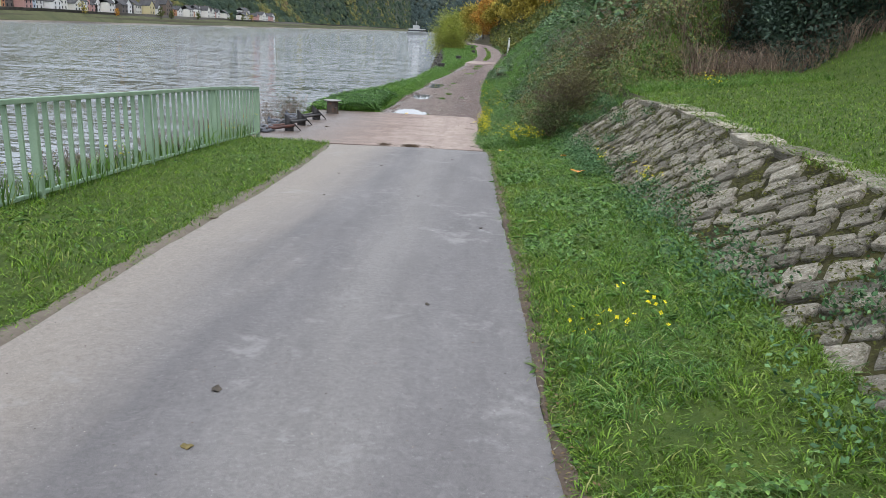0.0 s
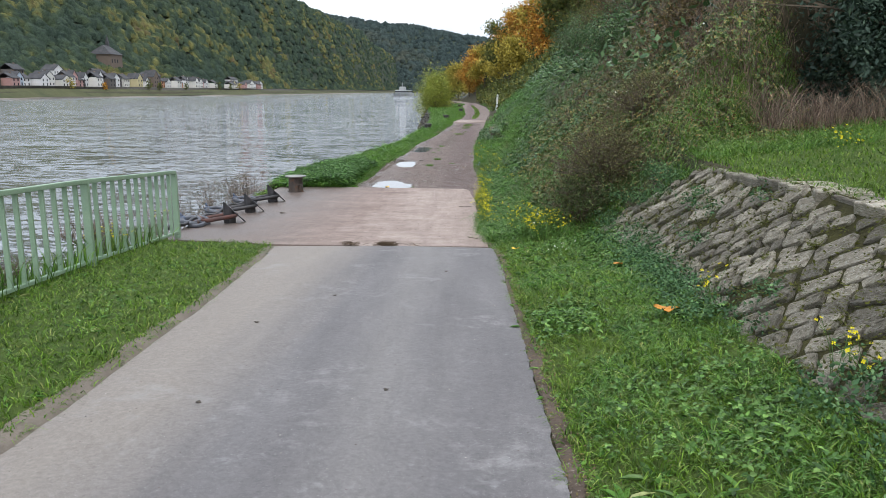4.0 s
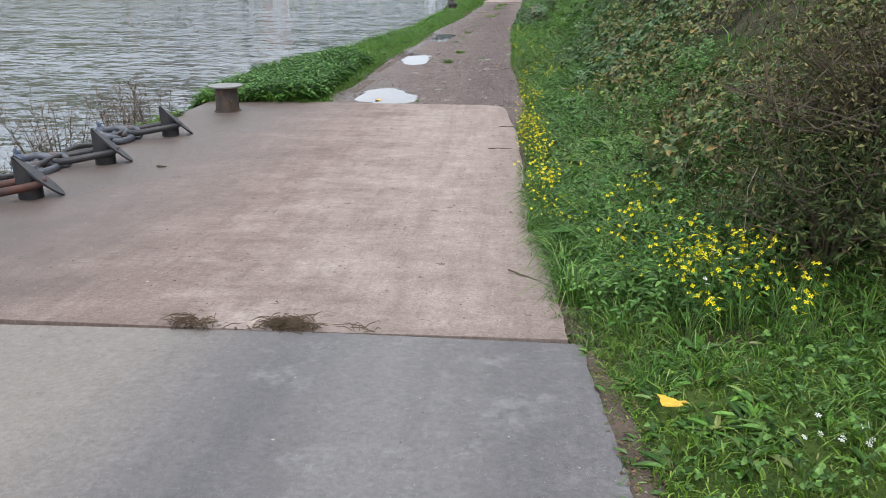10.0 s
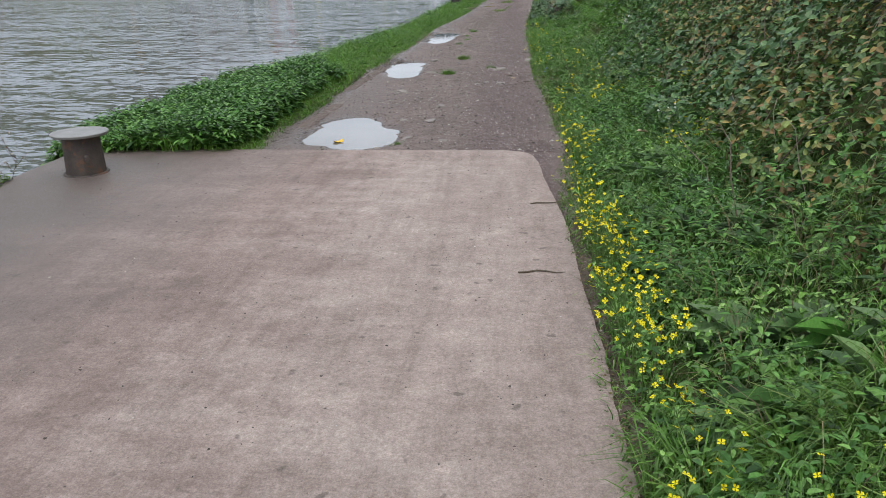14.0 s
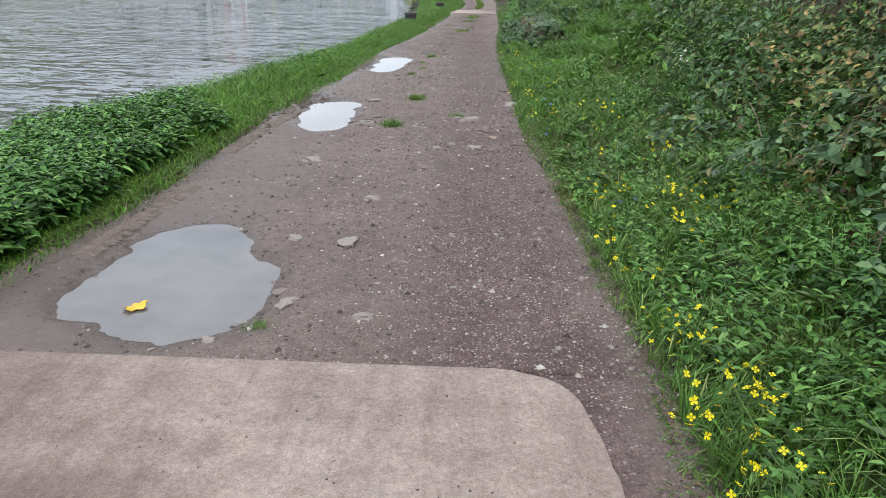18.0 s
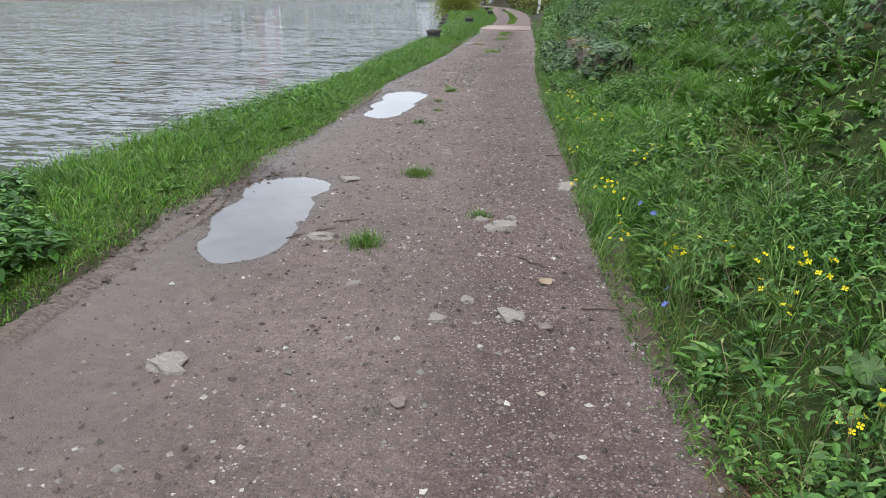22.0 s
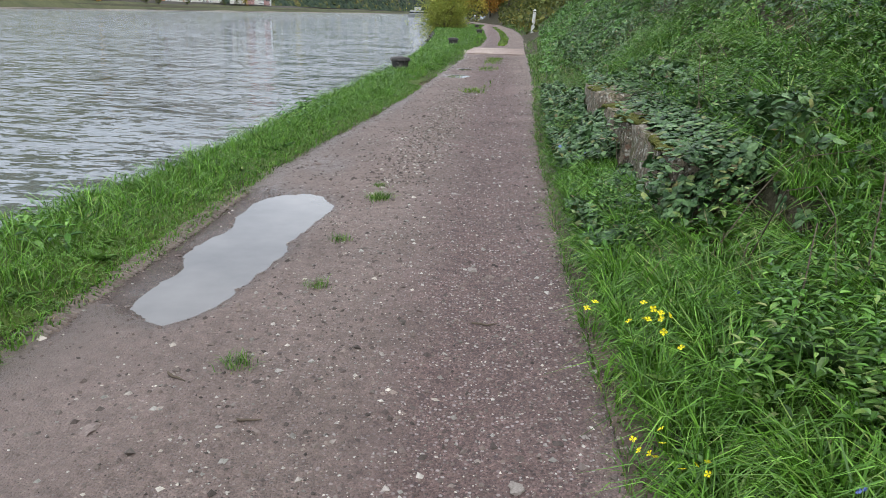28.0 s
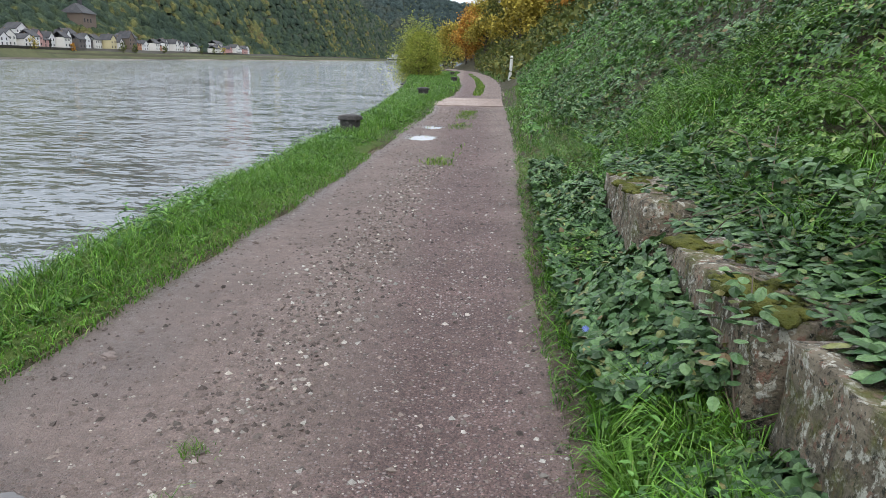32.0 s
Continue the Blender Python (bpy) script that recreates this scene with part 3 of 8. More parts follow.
def wavy(x, y, s, seed):
    """Smooth unevenness of about -1 to 1 with lumps some 2 s across."""
    x, y = np.broadcast_arrays(np.asarray(x, float), np.asarray(y, float))
    table = np.random.default_rng(seed).uniform(-1, 1, (64, 64))
    out = 0.0
    for c, amp in ((2.2 * s, 0.8), (0.95 * s, 0.45)):
        u, v = x / c + 17.3, y / c + 5.1
        i, j = np.floor(u).astype(int), np.floor(v).astype(int)
        f, g = u - i, v - j
        f, g = f * f * (3 - 2 * f), g * g * (3 - 2 * g)
        i, j, i1, j1 = i % 64, j % 64, (i + 1) % 64, (j + 1) % 64
        out = out + amp * ((table[i, j] * (1 - f) + table[i1, j] * f) * (1 - g) + (table[i, j1] * (1 - f) + table[i1, j1] * f) * g)
    return out


def wall_x(y):
    """Where the verge meets the stone face."""
    g, pr = along(GROUND, y), along(ASPHALT_RIGHT, y)
    zf = np.maximum(0.2, g + 0.08)
    k = (1.42 - zf) / 1.12
    return np.where(y < 15.6, (g - 0.17 * (pr + 0.1) - zf + 1.66 * k) / (k - 0.17), 9.0)


def height(x, y):
    """The lie of the land: path bed, river bank, verge, terrace behind the stone slope, hillside."""
    x, y = np.asarray(x, float), np.asarray(y, float)
    g = along(GROUND, y)
    pl, pr, cr = path_left(y), path_right(y), along(CREST, y)
    z = g + 0.0
    inside = np.clip(np.minimum(x - pl, pr - x) / 0.12, 0, 1)
    z = z - np.where(y > 25.1, 0.16, 0.05) * inside
    # river side: low verge, then the bank
    v = np.clip(pl - x, 0, None)
    z = z + np.where((x < pl) & (x > cr), 0.04 * np.clip(v / 0.4, 0, 1) + 0.02 * wavy(x, y, 0.5, 3), 0)
    fall = np.where((y > 16.0) & (y < 25.25), 9.0, np.where(y > 25, 1.9, 1.1))
    d = np.clip(cr - x, 0, None)
    z = z - np.minimum(np.where(d > 0, fall * d * (1 - 0.4 * np.exp(-d * 2)), 0), 4.5 + g)
    # hill side
    u = x - pr
    hill = np.where(u < 0.25, 0, np.where(u < 1.2, 0.45 * (u - 0.25), 0.43 + 0.9 * (u - 1.2)))
    hill = np.where(u > 20, 0.43 + 0.9 * 18.8 + 0.5 * (u - 20), hill)
    hill = np.minimum(hill, 70 + 0 * u)
    hill = hill + np.clip(u - 1, 0, 6) * 0.1 * wavy(x, y, 1.6, 5)
    block = (y > 37.0) & (y < 43.4) & (u > 1.18)
    hill = np.where(block & (u < 1.6), np.maximum(hill, 0.7), hill)
    base = 1.68
    zt = np.clip(u - 0.1, 0, None) * 0.17
    zw = np.where(x < base, g + zt, np.where(x < 2.8, np.maximum(0.3 + (x - 1.72) * 1.04 - 0.12, g + zt), np.where(x < 6.5, 1.36 + 0.11 * (x - 2.8), 1.77 + 0.62 * (x - 6.5))))
    zw = np.where(x > 30, 1.77 + 0.62 * 23.5 + 0.4 * (x - 30), zw)
    k = np.clip((y - 15.5 + np.clip(x - 1.7, 0, 1.1) * 0.6 - np.clip((x - 2.8) * 1.3, 0, 6)) / 1.8, 0, 1)
    k = k * k * (3 - 2 * k)
    zr = (1 - k) * zw + k * (g + hill)
    z = np.where(u > 0, zr + 0.015 * wavy(x, y, 0.4, 8) * np.clip(u * 4, 0, 1), z)
    # far shore of the river
    far = np.clip((-252 - x) / 6.0, 0, 1)
    z = np.where(x < -240, -4.5 + far * (5.5 + np.clip(-262 - x, 0, 40) * 0.03), z)
    return z


# ---- mesh helpers ----


def mesh_object(name, verts, faces, material, parent=None, label="", smooth=False):
    me = bpy.data.meshes.new(name)
    verts = np.asarray(verts, float)
    me.from_pydata(verts.tolist() if len(verts) < 3000 else verts, [], faces)
    me.materials.append(material)
    if smooth:
        me.polygons.foreach_set("use_smooth", [True] * len(me.polygons))
    me.update()
    ob = new(name, me)
    if parent:
        ob.parent = parent
    if label:
        ob["label"] = label
    return ob


def big_mesh(name, verts, loops, sizes, material, smooth=False):
    """A mesh of many faces, from flat arrays."""
    me = bpy.data.meshes.new(name)
    verts, loops, sizes = np.ascontiguousarray(verts, np.float32).reshape(-1, 3), np.ascontiguousarray(loops, np.int32).ravel(), np.ascontiguousarray(sizes, np.int32).ravel()
    me.vertices.add(len(verts))
    me.vertices.foreach_set("co", verts.ravel())
    me.loops.add(len(loops))
    me.loops.foreach_set("vertex_index", loops)
    me.polygons.add(len(sizes))
    me.polygons.foreach_set("loop_start", np.r_[0, np.cumsum(sizes)[:-1]].astype(np.int32))
    me.polygons.foreach_set("use_smooth", np.full(len(sizes), smooth))
    me.update(calc_edges=True)
    me.materials.append(material)
    return new(name, me)


def grid_mesh(name, xs, ys, zfun, material, smooth=True):
    X, Y = np.meshgrid(xs, ys)
    nx, ny = len(xs), len(ys)
    v = np.stack([X, Y, zfun(X, Y)], -1).reshape(-1, 3)
    i = (np.arange(ny - 1)[:, None] * nx + np.arange(nx - 1)[None]).ravel()
    return big_mesh(name, v, np.stack([i, i + 1, i + nx + 1, i + nx], -1), np.full(len(i), 4), material, smooth)


def warped_grid(name, vs, ny, nx, material, smooth=True):
    i = (np.arange(ny - 1)[:, None] * nx + np.arange(nx - 1)[None]).ravel()
    return big_mesh(name, vs, np.stack([i, i + 1, i + nx + 1, i + nx], -1), np.full(len(i), 4), material, smooth)


def part(name, bm, material, parent, label="", smooth=False):
    me = bpy.data.meshes.new(name)
    bm.to_mesh(me)
    bm.free()
    me.materials.append(material)
    if smooth:
        me.polygons.foreach_set("use_smooth", [True] * len(me.polygons))
    ob = new(name, me)
    ob.parent = parent
    if label:
        ob["label"] = label
    return ob


def box_bm(bm, x0, x1, y0, y1, z0, z1, bevel=0.0):
    r = bmesh.ops.create_cube(bm, size=1, matrix=Matrix.LocRotScale(((x0 + x1) / 2, (y0 + y1) / 2, (z0 + z1) / 2), None, (x1 - x0, y1 - y0, z1 - z0)))
    if bevel:
        bmesh.ops.bevel(bm, geom=list({e for v in r["verts"] for e in v.link_edges}), offset=bevel, segments=2, affect="EDGES")
    return bm


def tube_bm(bm, points, radius, sides=6, closed=False):
    """A tube along points; radius is one number or one for each point."""
    pts = [Vector(p) for p in points]
    n = len(pts)
    rad = [radius] * n if isinstance(radius, (int, float)) else radius
    rings, side = [], None
    for k, p in enumerate(pts):
        a, b = pts[(k - 1) % n if closed else max(k - 1, 0)], pts[(k + 1) % n if closed else min(k + 1, n - 1)]
        d = (b - a).normalized()
        if side is None:
            side = d.orthogonal().normalized()
        side = (side - d * side.dot(d)).normalized()
        up = d.cross(side)
        rings.append([bm.verts.new(p + rad[k] * (math.cos(t) * side + math.sin(t) * up)) for t in [2 * math.pi * j / sides for j in range(sides)]])
    for k in range(n if closed else n - 1):
        r, s = rings[k], rings[(k + 1) % n]
        off = 0
        if closed and k == n - 1:
            off = min(range(sides), key=lambda o: (r[0].co - s[o].co).length)
        for j in range(sides):
            bm.faces.new((r[j], r[(j + 1) % sides], s[(j + 1 + off) % sides], s[(j + off) % sides]))
    if not closed:
        bm.faces.new(rings[0][::-1])
        bm.faces.new(rings[-1])
    return bm


def blades(name, x, y, material, tall, wide, lean=0.5, z=None, label="", category="grass", tuft=0.0, gather=0.5):
    """Grass: an arching blade at each place; tuft: the spacing of the tussocks out of which the blades lean."""
    n = len(x)
    a, b = rng.uniform(0, 6.283, n), rng.uniform(0, 6.283, n)
    h = tall * rng.uniform(0.45, 1.25, n)
    if tuft:
        i, j = np.floor(x / tuft), np.floor(y / tuft)
        r1, r2, r3 = ((np.abs(np.sin(i * u + j * w) * 43758.5)) % 1 for u, w in ((12.99, 78.23), (39.35, 11.13), (73.16, 52.24)))
        cx, cy = (i + 0.2 + 0.6 * r1) * tuft, (j + 0.2 + 0.6 * r2) * tuft
        a = np.arctan2(y - cy, x - cx) + rng.normal(0, 0.5, n)
        x, y = cx + (x - cx) * gather, cy + (y - cy) * gather
        h = h * (0.65 + 0.65 * r3)
    z = height(x, y) if z is None else z
    ln = lean * h * rng.uniform(0.2, 1.2, n)
    dx, dy = np.cos(a) * ln, np.sin(a) * ln
    wx, wy = np.cos(b) * wide / 2, np.sin(b) * wide / 2
    p0, side = np.stack([x, y, z - 0.02], -1), np.stack([wx, wy, 0 * x], -1)
    if tuft:
        q1 = p0 + np.stack([dx * 0.22, dy * 0.22, h * (0.52 - 0.06 * lean)], -1)
        q2 = p0 + np.stack([dx * 0.62, dy * 0.62, h * (0.84 - 0.18 * lean)], -1)
        tip = p0 + np.stack([dx * 1.12, dy * 1.12, h * np.maximum(0.84 - 0.42 * lean * rng.uniform(0.6, 1.3, n), 0.1)], -1)
        v = np.stack([p0 - side, p0 + side, q1 + side, q1 - side, q2 + side * 0.75, q2 - side * 0.75, tip], 1)
        loops, sizes = (np.arange(n) * 7)[:, None] + np.array([[0, 1, 2, 3, 3, 2, 4, 5, 5, 4, 6]]), np.tile([4, 4, 3], n)
    else:
        mid = p0 + np.stack([dx * 0.35, dy * 0.35, h * 0.6], -1)
        tip = p0 + np.stack([dx, dy, h * (1 - 0.25 * lean)], -1)
        v = np.stack([p0 - side, p0 + side, mid + side * 0.8, mid - side * 0.8, tip], 1)
        loops, sizes = (np.arange(n) * 5)[:, None] + np.array([[0, 1, 2, 3, 3, 2, 4]]), np.tile([4, 3], n)
    return tagged(big_mesh(name, v, loops, sizes, material), label, category, kind="stuff")


def leaf_set(name, p, d, nrm, L, w, material, droop=0.14, label="", category="plants", oval=False):
    """Leaves from their bases p along d, facing nrm: folded at the midrib, the tip bent down by droop."""
    d = d / np.linalg.norm(d, axis=1, keepdims=True)
    s = np.cross(nrm, d)
    s /= np.linalg.norm(s, axis=1, keepdims=True) + 1e-9
    nrm = np.cross(d, s)
    L, w = np.broadcast_to(L, len(p))[:, None], np.broadcast_to(w, len(p))[:, None]
    q1, q2 = p + d * L * 0.28 + nrm * w * 0.1, p + d * L * 0.66 - nrm * L * droop * 0.4 + nrm * w * 0.1
    tip = p + d * L - nrm * L * droop
    v = np.stack([p, q1 - s * w * 0.46, q2 - s * w * 0.38, tip, q2 + s * w * 0.38, q1 + s * w * 0.46], 1)
    if oval:
        # broad leaf: a midrib of four points with three to each side, the rim curling down
        mid = [p, p + d * L * 0.3 + nrm * w * 0.06, p + d * L * 0.68 - nrm * L * droop * 0.35 + nrm * w * 0.06, tip]
        rim = [(0.1, 0.34, 0.0), (0.42, 0.52, 0.15), (0.78, 0.34, 0.6)]
        side = [[p + d * L * a + s * w * b * g - nrm * (L * droop * c + w * 0.1 * rng.uniform(0, 1.6, (len(p), 1))) for a, b, c in rim] for g in (-1, 1)]
        v = np.stack(mid + side[0] + side[1], 1)
        base = (np.arange(len(p)) * 10)[:, None]
        loops = np.array([[0, 4, 5, 1, 1, 5, 6, 2, 0, 1, 8, 7, 1, 2, 9, 8, 2, 6, 3, 2, 3, 9]])
        return tagged(big_mesh(name, v, base + loops, np.tile([4, 4, 4, 4, 3, 3], len(p)), material), label, category, kind="stuff")
    base = (np.arange(len(p)) * 6)[:, None]
    return tagged(big_mesh(name, v, base + np.array([[0, 1, 2, 3, 0, 3, 4, 5]]), np.full(2 * len(p), 4), material), label, category, kind="stuff")


def turn_of(n, tilt):
    """Random headings, raised or lowered by tilt, and the upward normal that goes with them."""
    a = rng.uniform(0, 6.283, n)
    t = np.broadcast_to(tilt, n) + rng.normal(0, 0.18, n)
    d = np.stack([np.cos(a) * np.cos(t), np.sin(a) * np.cos(t), np.sin(t)], -1)
    nrm = np.stack([-np.cos(a) * np.sin(t), -np.sin(a) * np.sin(t), np.cos(t)], -1)
    return a, d, nrm


def stalked(name, x, y, material, tall, size, nodes=6, pairs=2, slim=0.55, label="", category="plants"):
    """Upright herbs: a stalk with whorls of leaves that grow smaller towards the top."""
    n = len(x)
    h = np.broadcast_to(tall, n) * rng.uniform(0.55, 1.2, n)
    z, lx, ly = height(x, y), rng.normal(0, 0.14, n) * h, rng.normal(0, 0.14, n) * h
    a0 = rng.uniform(0, 6.283, n)
    P, A, S = [], [], []
    for k in range(nodes):
        f = 0.3 + 0.7 * k / (nodes - 1)
        for j in range(pairs):
            P.append(np.stack([x + lx * f, y + ly * f, z + h * f], -1))
            A.append(a0 + k * 1.571 + j * 6.283 / pairs + rng.normal(0, 0.25, n))
            S.append(np.full(n, size * (1.15 - 0.62 * f)) * rng.uniform(0.7, 1.25, n))
    P, A, S = np.concatenate(P), np.concatenate(A), np.concatenate(S)
    t = rng.normal(0.12, 0.25, len(A))
    d = np.stack([np.cos(A) * np.cos(t), np.sin(A) * np.cos(t), np.sin(t)], -1)
    nrm = np.stack([-np.cos(A) * np.sin(t), -np.sin(A) * np.sin(t), np.cos(t)], -1)
    return leaf_set(name, P + d * S[:, None] * 0.15, d, nrm, S, S * slim, material, 0.3, label, category)


def rosettes(name, x, y, material, size, count=8, slim=0.3, rise=0.7, label="", category="plants"):
    """Docks, dandelions and the like: long leaves that arch out of one crown."""
    n = len(x) * count
    s = np.repeat(size * rng.uniform(0.6, 1.3, len(x)), count) * rng.uniform(0.6, 1.2, n)
    x, y = np.repeat(x, count), np.repeat(y, count)
    a, d, nrm = turn_of(n, rise)
    return leaf_set(name, np.stack([x, y, height(x, y)], -1) + d * 0.02, d, nrm, s, s * slim, material, 0.45, label, category)


def mound(x, y, seed, tall):
    """Height of the uneven top of a thicket above the ground."""
    return tall * np.clip(0.62 + 0.55 * wavy(x, y, 0.75, seed) + 0.3 * wavy(x, y, 0.28, seed + 1), 0.08, 1.6)


def thicket(name, x, y, material, tall, size, seed, label="", category="brambles", depth=0.35, slim=0.68, oval=False):
    """Brambles: leaves of three leaflets over an uneven mound, some deep inside it."""
    n = len(x)
    e = 0.06
    h0, hx, hy = mound(x, y, seed, tall), mound(x + e, y, seed, tall), mound(x, y + e, seed, tall)
    g0, gx, gy = height(x, y), height(x + e, y), height(x, y + e)
    up = np.stack([-(hx + gx - h0 - g0) / e, -(hy + gy - h0 - g0) / e, np.full(n, 1.0)], -1) + rng.normal(0, 0.62, (n, 3))
    up[:, 2] = np.abs(up[:, 2]) + 0.2
    up /= np.linalg.norm(up, axis=1, keepdims=True)
    sink = np.where(rng.uniform(0, 1, n) < depth, rng.uniform(0.05, 0.95, n), np.abs(rng.normal(0, 0.1, n)))
    p = np.stack([x, y, g0 + np.maximum(h0 * (1 - sink), 0.015)], -1)
    d = rng.normal(0, 1, (n, 3))
    d -= up * (d * up).sum(1, keepdims=True)
    d /= np.linalg.norm(d, axis=1, keepdims=True)
    s = np.cross(up, d)
    L = size * rng.uniform(0.55, 1.3, n)
    P = np.concatenate([p, p, p])
    D = np.concatenate([d, s * 0.9 - d * 0.15, -s * 0.9 - d * 0.15])
    LL = np.concatenate([L, L * 0.85, L * 0.85])
    return leaf_set(name, P, D, np.concatenate([up] * 3), LL, LL * slim * (1.2 if oval else 1), material, 0.16, label, category, oval)


def canes(name, starts, material, reach, rise, radius, seed, label="", category="brambles"):
    """Arching canes and dead stalks, each a thin tapering tube."""
    r = np.random.default_rng(seed)
    bm = bmesh.new()
    for x, y in starts:
        a, ln, up = r.uniform(-2.0, 2.0), reach * r.uniform(0.4, 1.2), rise * r.uniform(0.5, 1.2)
        z = float(height(np.array([x]), np.array([y]))[0])
        pts = []
        for k in range(6):
            f = k / 5
            pts.append((x + math.cos(a) * ln * f + r.normal(0, 0.02), y + math.sin(a) * ln * f + r.normal(0, 0.02), z - 0.03 + up * math.sin(min(2.6, 2.4 * f + 0.15))))
        tube_bm(bm, pts, [radius * (1 - 0.7 * k / 5) for k in range(6)], 4)
    me = bpy.data.meshes.new(name)
    bm.to_mesh(me)
    bm.free()
    me.materials.append(material)
    return tagged(new(name, me), label, category, kind="stuff")


def leaves(name, p, material, size, up=0.5, label="", category="plants", slim=0.55, full=False):
    """Leaves: a folded pointed leaf of four triangles at each place; up: how far they face the sky."""
    n = len(p)
    nrm = rng.normal(0, 1, (n, 3)) * (1 - up) + np.array([0, 0, up * 1.6])
    nrm /= np.linalg.norm(nrm, axis=1, keepdims=True)
    d = rng.normal(0, 1, (n, 3))
    d -= nrm * (d * nrm).sum(1, keepdims=True)
    d /= np.linalg.norm(d, axis=1, keepdims=True)
    s = np.cross(nrm, d)
    L = size * rng.uniform(0.55, 1.3, n)[:, None]
    w = L * slim
    a, c = p - d * L / 2, p + d * L / 2 - nrm * L * 0.14
    drop = nrm * w * 0.16
    if full:
        q1, q2 = p - d * L * 0.22, p + d * L * 0.18 - nrm * L * 0.03
        v = np.stack([a, q1 - s * w * 0.46 - drop, q2 - s * w * 0.4 - drop, c, q2 + s * w * 0.4 - drop, q1 + s * w * 0.46 - drop], 1)
        base = (np.arange(n) * 6)[:, None]
        loops, sizes = base + np.array([[0, 1, 2, 3, 0, 3, 4, 5]]), np.full(2 * n, 4)
    else:
        q1 = p - d * L * 0.1 - drop
        v = np.stack([a, q1 - s * w / 2, c, q1 + s * w / 2], 1)
        base = (np.arange(n) * 4)[:, None]
        loops, sizes = base + np.array([[0, 1, 2, 0, 2, 3]]), np.full(2 * n, 3)
    return tagged(big_mesh(name, v, loops, sizes, material), label, category, kind="stuff")


def beside(n, edge, lo, hi, y0, y1):
    """Places along a line x = edge(y), between lo and hi of it."""
    y = rng.uniform(y0, y1, n)
    return edge(y) + rng.uniform(lo, hi, n), y


def scatter(n, x0, x1, y0, y1, keep):
    x, y = rng.uniform(x0, x1, n), rng.uniform(y0, y1, n)
    k = keep(x, y)
    return x[k], y[k]

# ---- ground, paths, water ----
xs = np.unique(np.r_[[-4000, -2500, -1500, -900, -600, -420, -330, -300, -280, -268, -262, -258, -255, -252, -248, -240, -200, -120, -60, -30, -18, -12, -9], np.arange(-7.6, -2.4, 0.16), np.arange(-2.4, 0, 0.3), np.arange(0, 3.2, 0.1), np.arange(3.2, 8, 0.3), np.arange(8, 40, 1.5), [45, 55, 70, 90, 130, 200, 400, 800, 1500, 3000]])
ys = np.unique(np.r_[[-900, -400, -200, -100, -50, -25, -15], np.arange(-10, 15, 0.25), np.arange(15, 26, 0.14), np.arange(26, 52, 0.3), np.arange(52, 100, 0.8), np.arange(100, 220, 5), [240, 270, 300, 350, 420, 500, 650, 850, 1200, 1700, 2400, 3200, 4500]])
tagged(grid_mesh("ground", xs, ys, height, SOIL), "earth of the river bank, verges and overgrown hillside", "ground", kind="structure")

xs = np.unique(np.r_[[-2000, -900, -500, -256], np.arange(-250, -50, 20), np.arange(-50, -2, 4), [0, 50, 300, 900, 2500]])
ys = np.unique(np.r_[[-900, -300, -100], np.arange(-40, 120, 8), np.arange(120, 1000, 60), [1500, 2500, 4500]])
tagged(grid_mesh("water", xs, ys, lambda x, y: 0 * x + WATER_Z, RIVER), "wide grey-green rippled river under a cloudy sky", "river", kind="structure")


def strip(name, y0, y1, step, left, right, nx, zfun, material, thick, ragged=0.0):
    """A paved strip between two edge lines, with its own thickness and a frayed edge."""
    ys = np.unique(np.r_[np.arange(y0, y1, step), y1])
    u = np.linspace(0, 1, nx)
    L, R = left(ys), right(ys)
    jag = np.random.default_rng(int(abs(y1) * 10))
    L = L + ragged * (wavy(ys, 0 * ys, 0.08, 21) * 0.6 + 1.6 * wavy(ys, 0 * ys, 0.7, 22) + jag.normal(0, 0.15, len(ys)))
    R = R + ragged * (wavy(ys, 0 * ys, 0.2, 23) * 0.6 + wavy(ys, 0 * ys, 1.1, 24) + jag.normal(0, 0.15, len(ys)))
    X, Y = L[:, None] + (R - L)[:, None] * u, ys[:, None] + 0 * u
    Z = zfun(X, Y)
    top = np.stack([X, Y, Z], -1)
    # edges turned down on all four sides
    rim = top.copy()
    rim[..., 2] -= thick
    full = np.concatenate([rim[:, :1], top, rim[:, -1:]], 1)
    first, last = full[:1].copy(), full[-1:].copy()
    first[..., 2] = full[0, 0, 2]
    last[..., 2] = full[-1, 0, 2]
    full = np.concatenate([first, full, last], 0)
    return warped_grid(name, full.reshape(-1, 3), full.shape[0], full.shape[1], material, smooth=False)


def asphalt_z(x, y):
    return along(GROUND, y) + 0.008 * wavy(x, y, 1.6, 11) + 0.02 * np.clip(1 - np.abs(x + 1.2) / 2, 0, 1)


def slab_z(x, y):
    return along(GROUND, y) + 0.012 * wavy(x, y, 1.3, 12) + 0.02


tagged(strip("road", -12, 15.78, 0.07, lambda y: along(ASPHALT_LEFT, y), lambda y: along(ASPHALT_RIGHT, y), 24, asphalt_z, ASPHALT, 0.05, 0.034), "grey asphalt path with dried silt along its river side", "path", kind="structure")
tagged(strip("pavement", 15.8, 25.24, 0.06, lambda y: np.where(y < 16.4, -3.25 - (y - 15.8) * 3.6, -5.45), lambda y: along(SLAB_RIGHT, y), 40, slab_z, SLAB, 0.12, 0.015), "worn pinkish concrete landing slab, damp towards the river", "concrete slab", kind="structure")


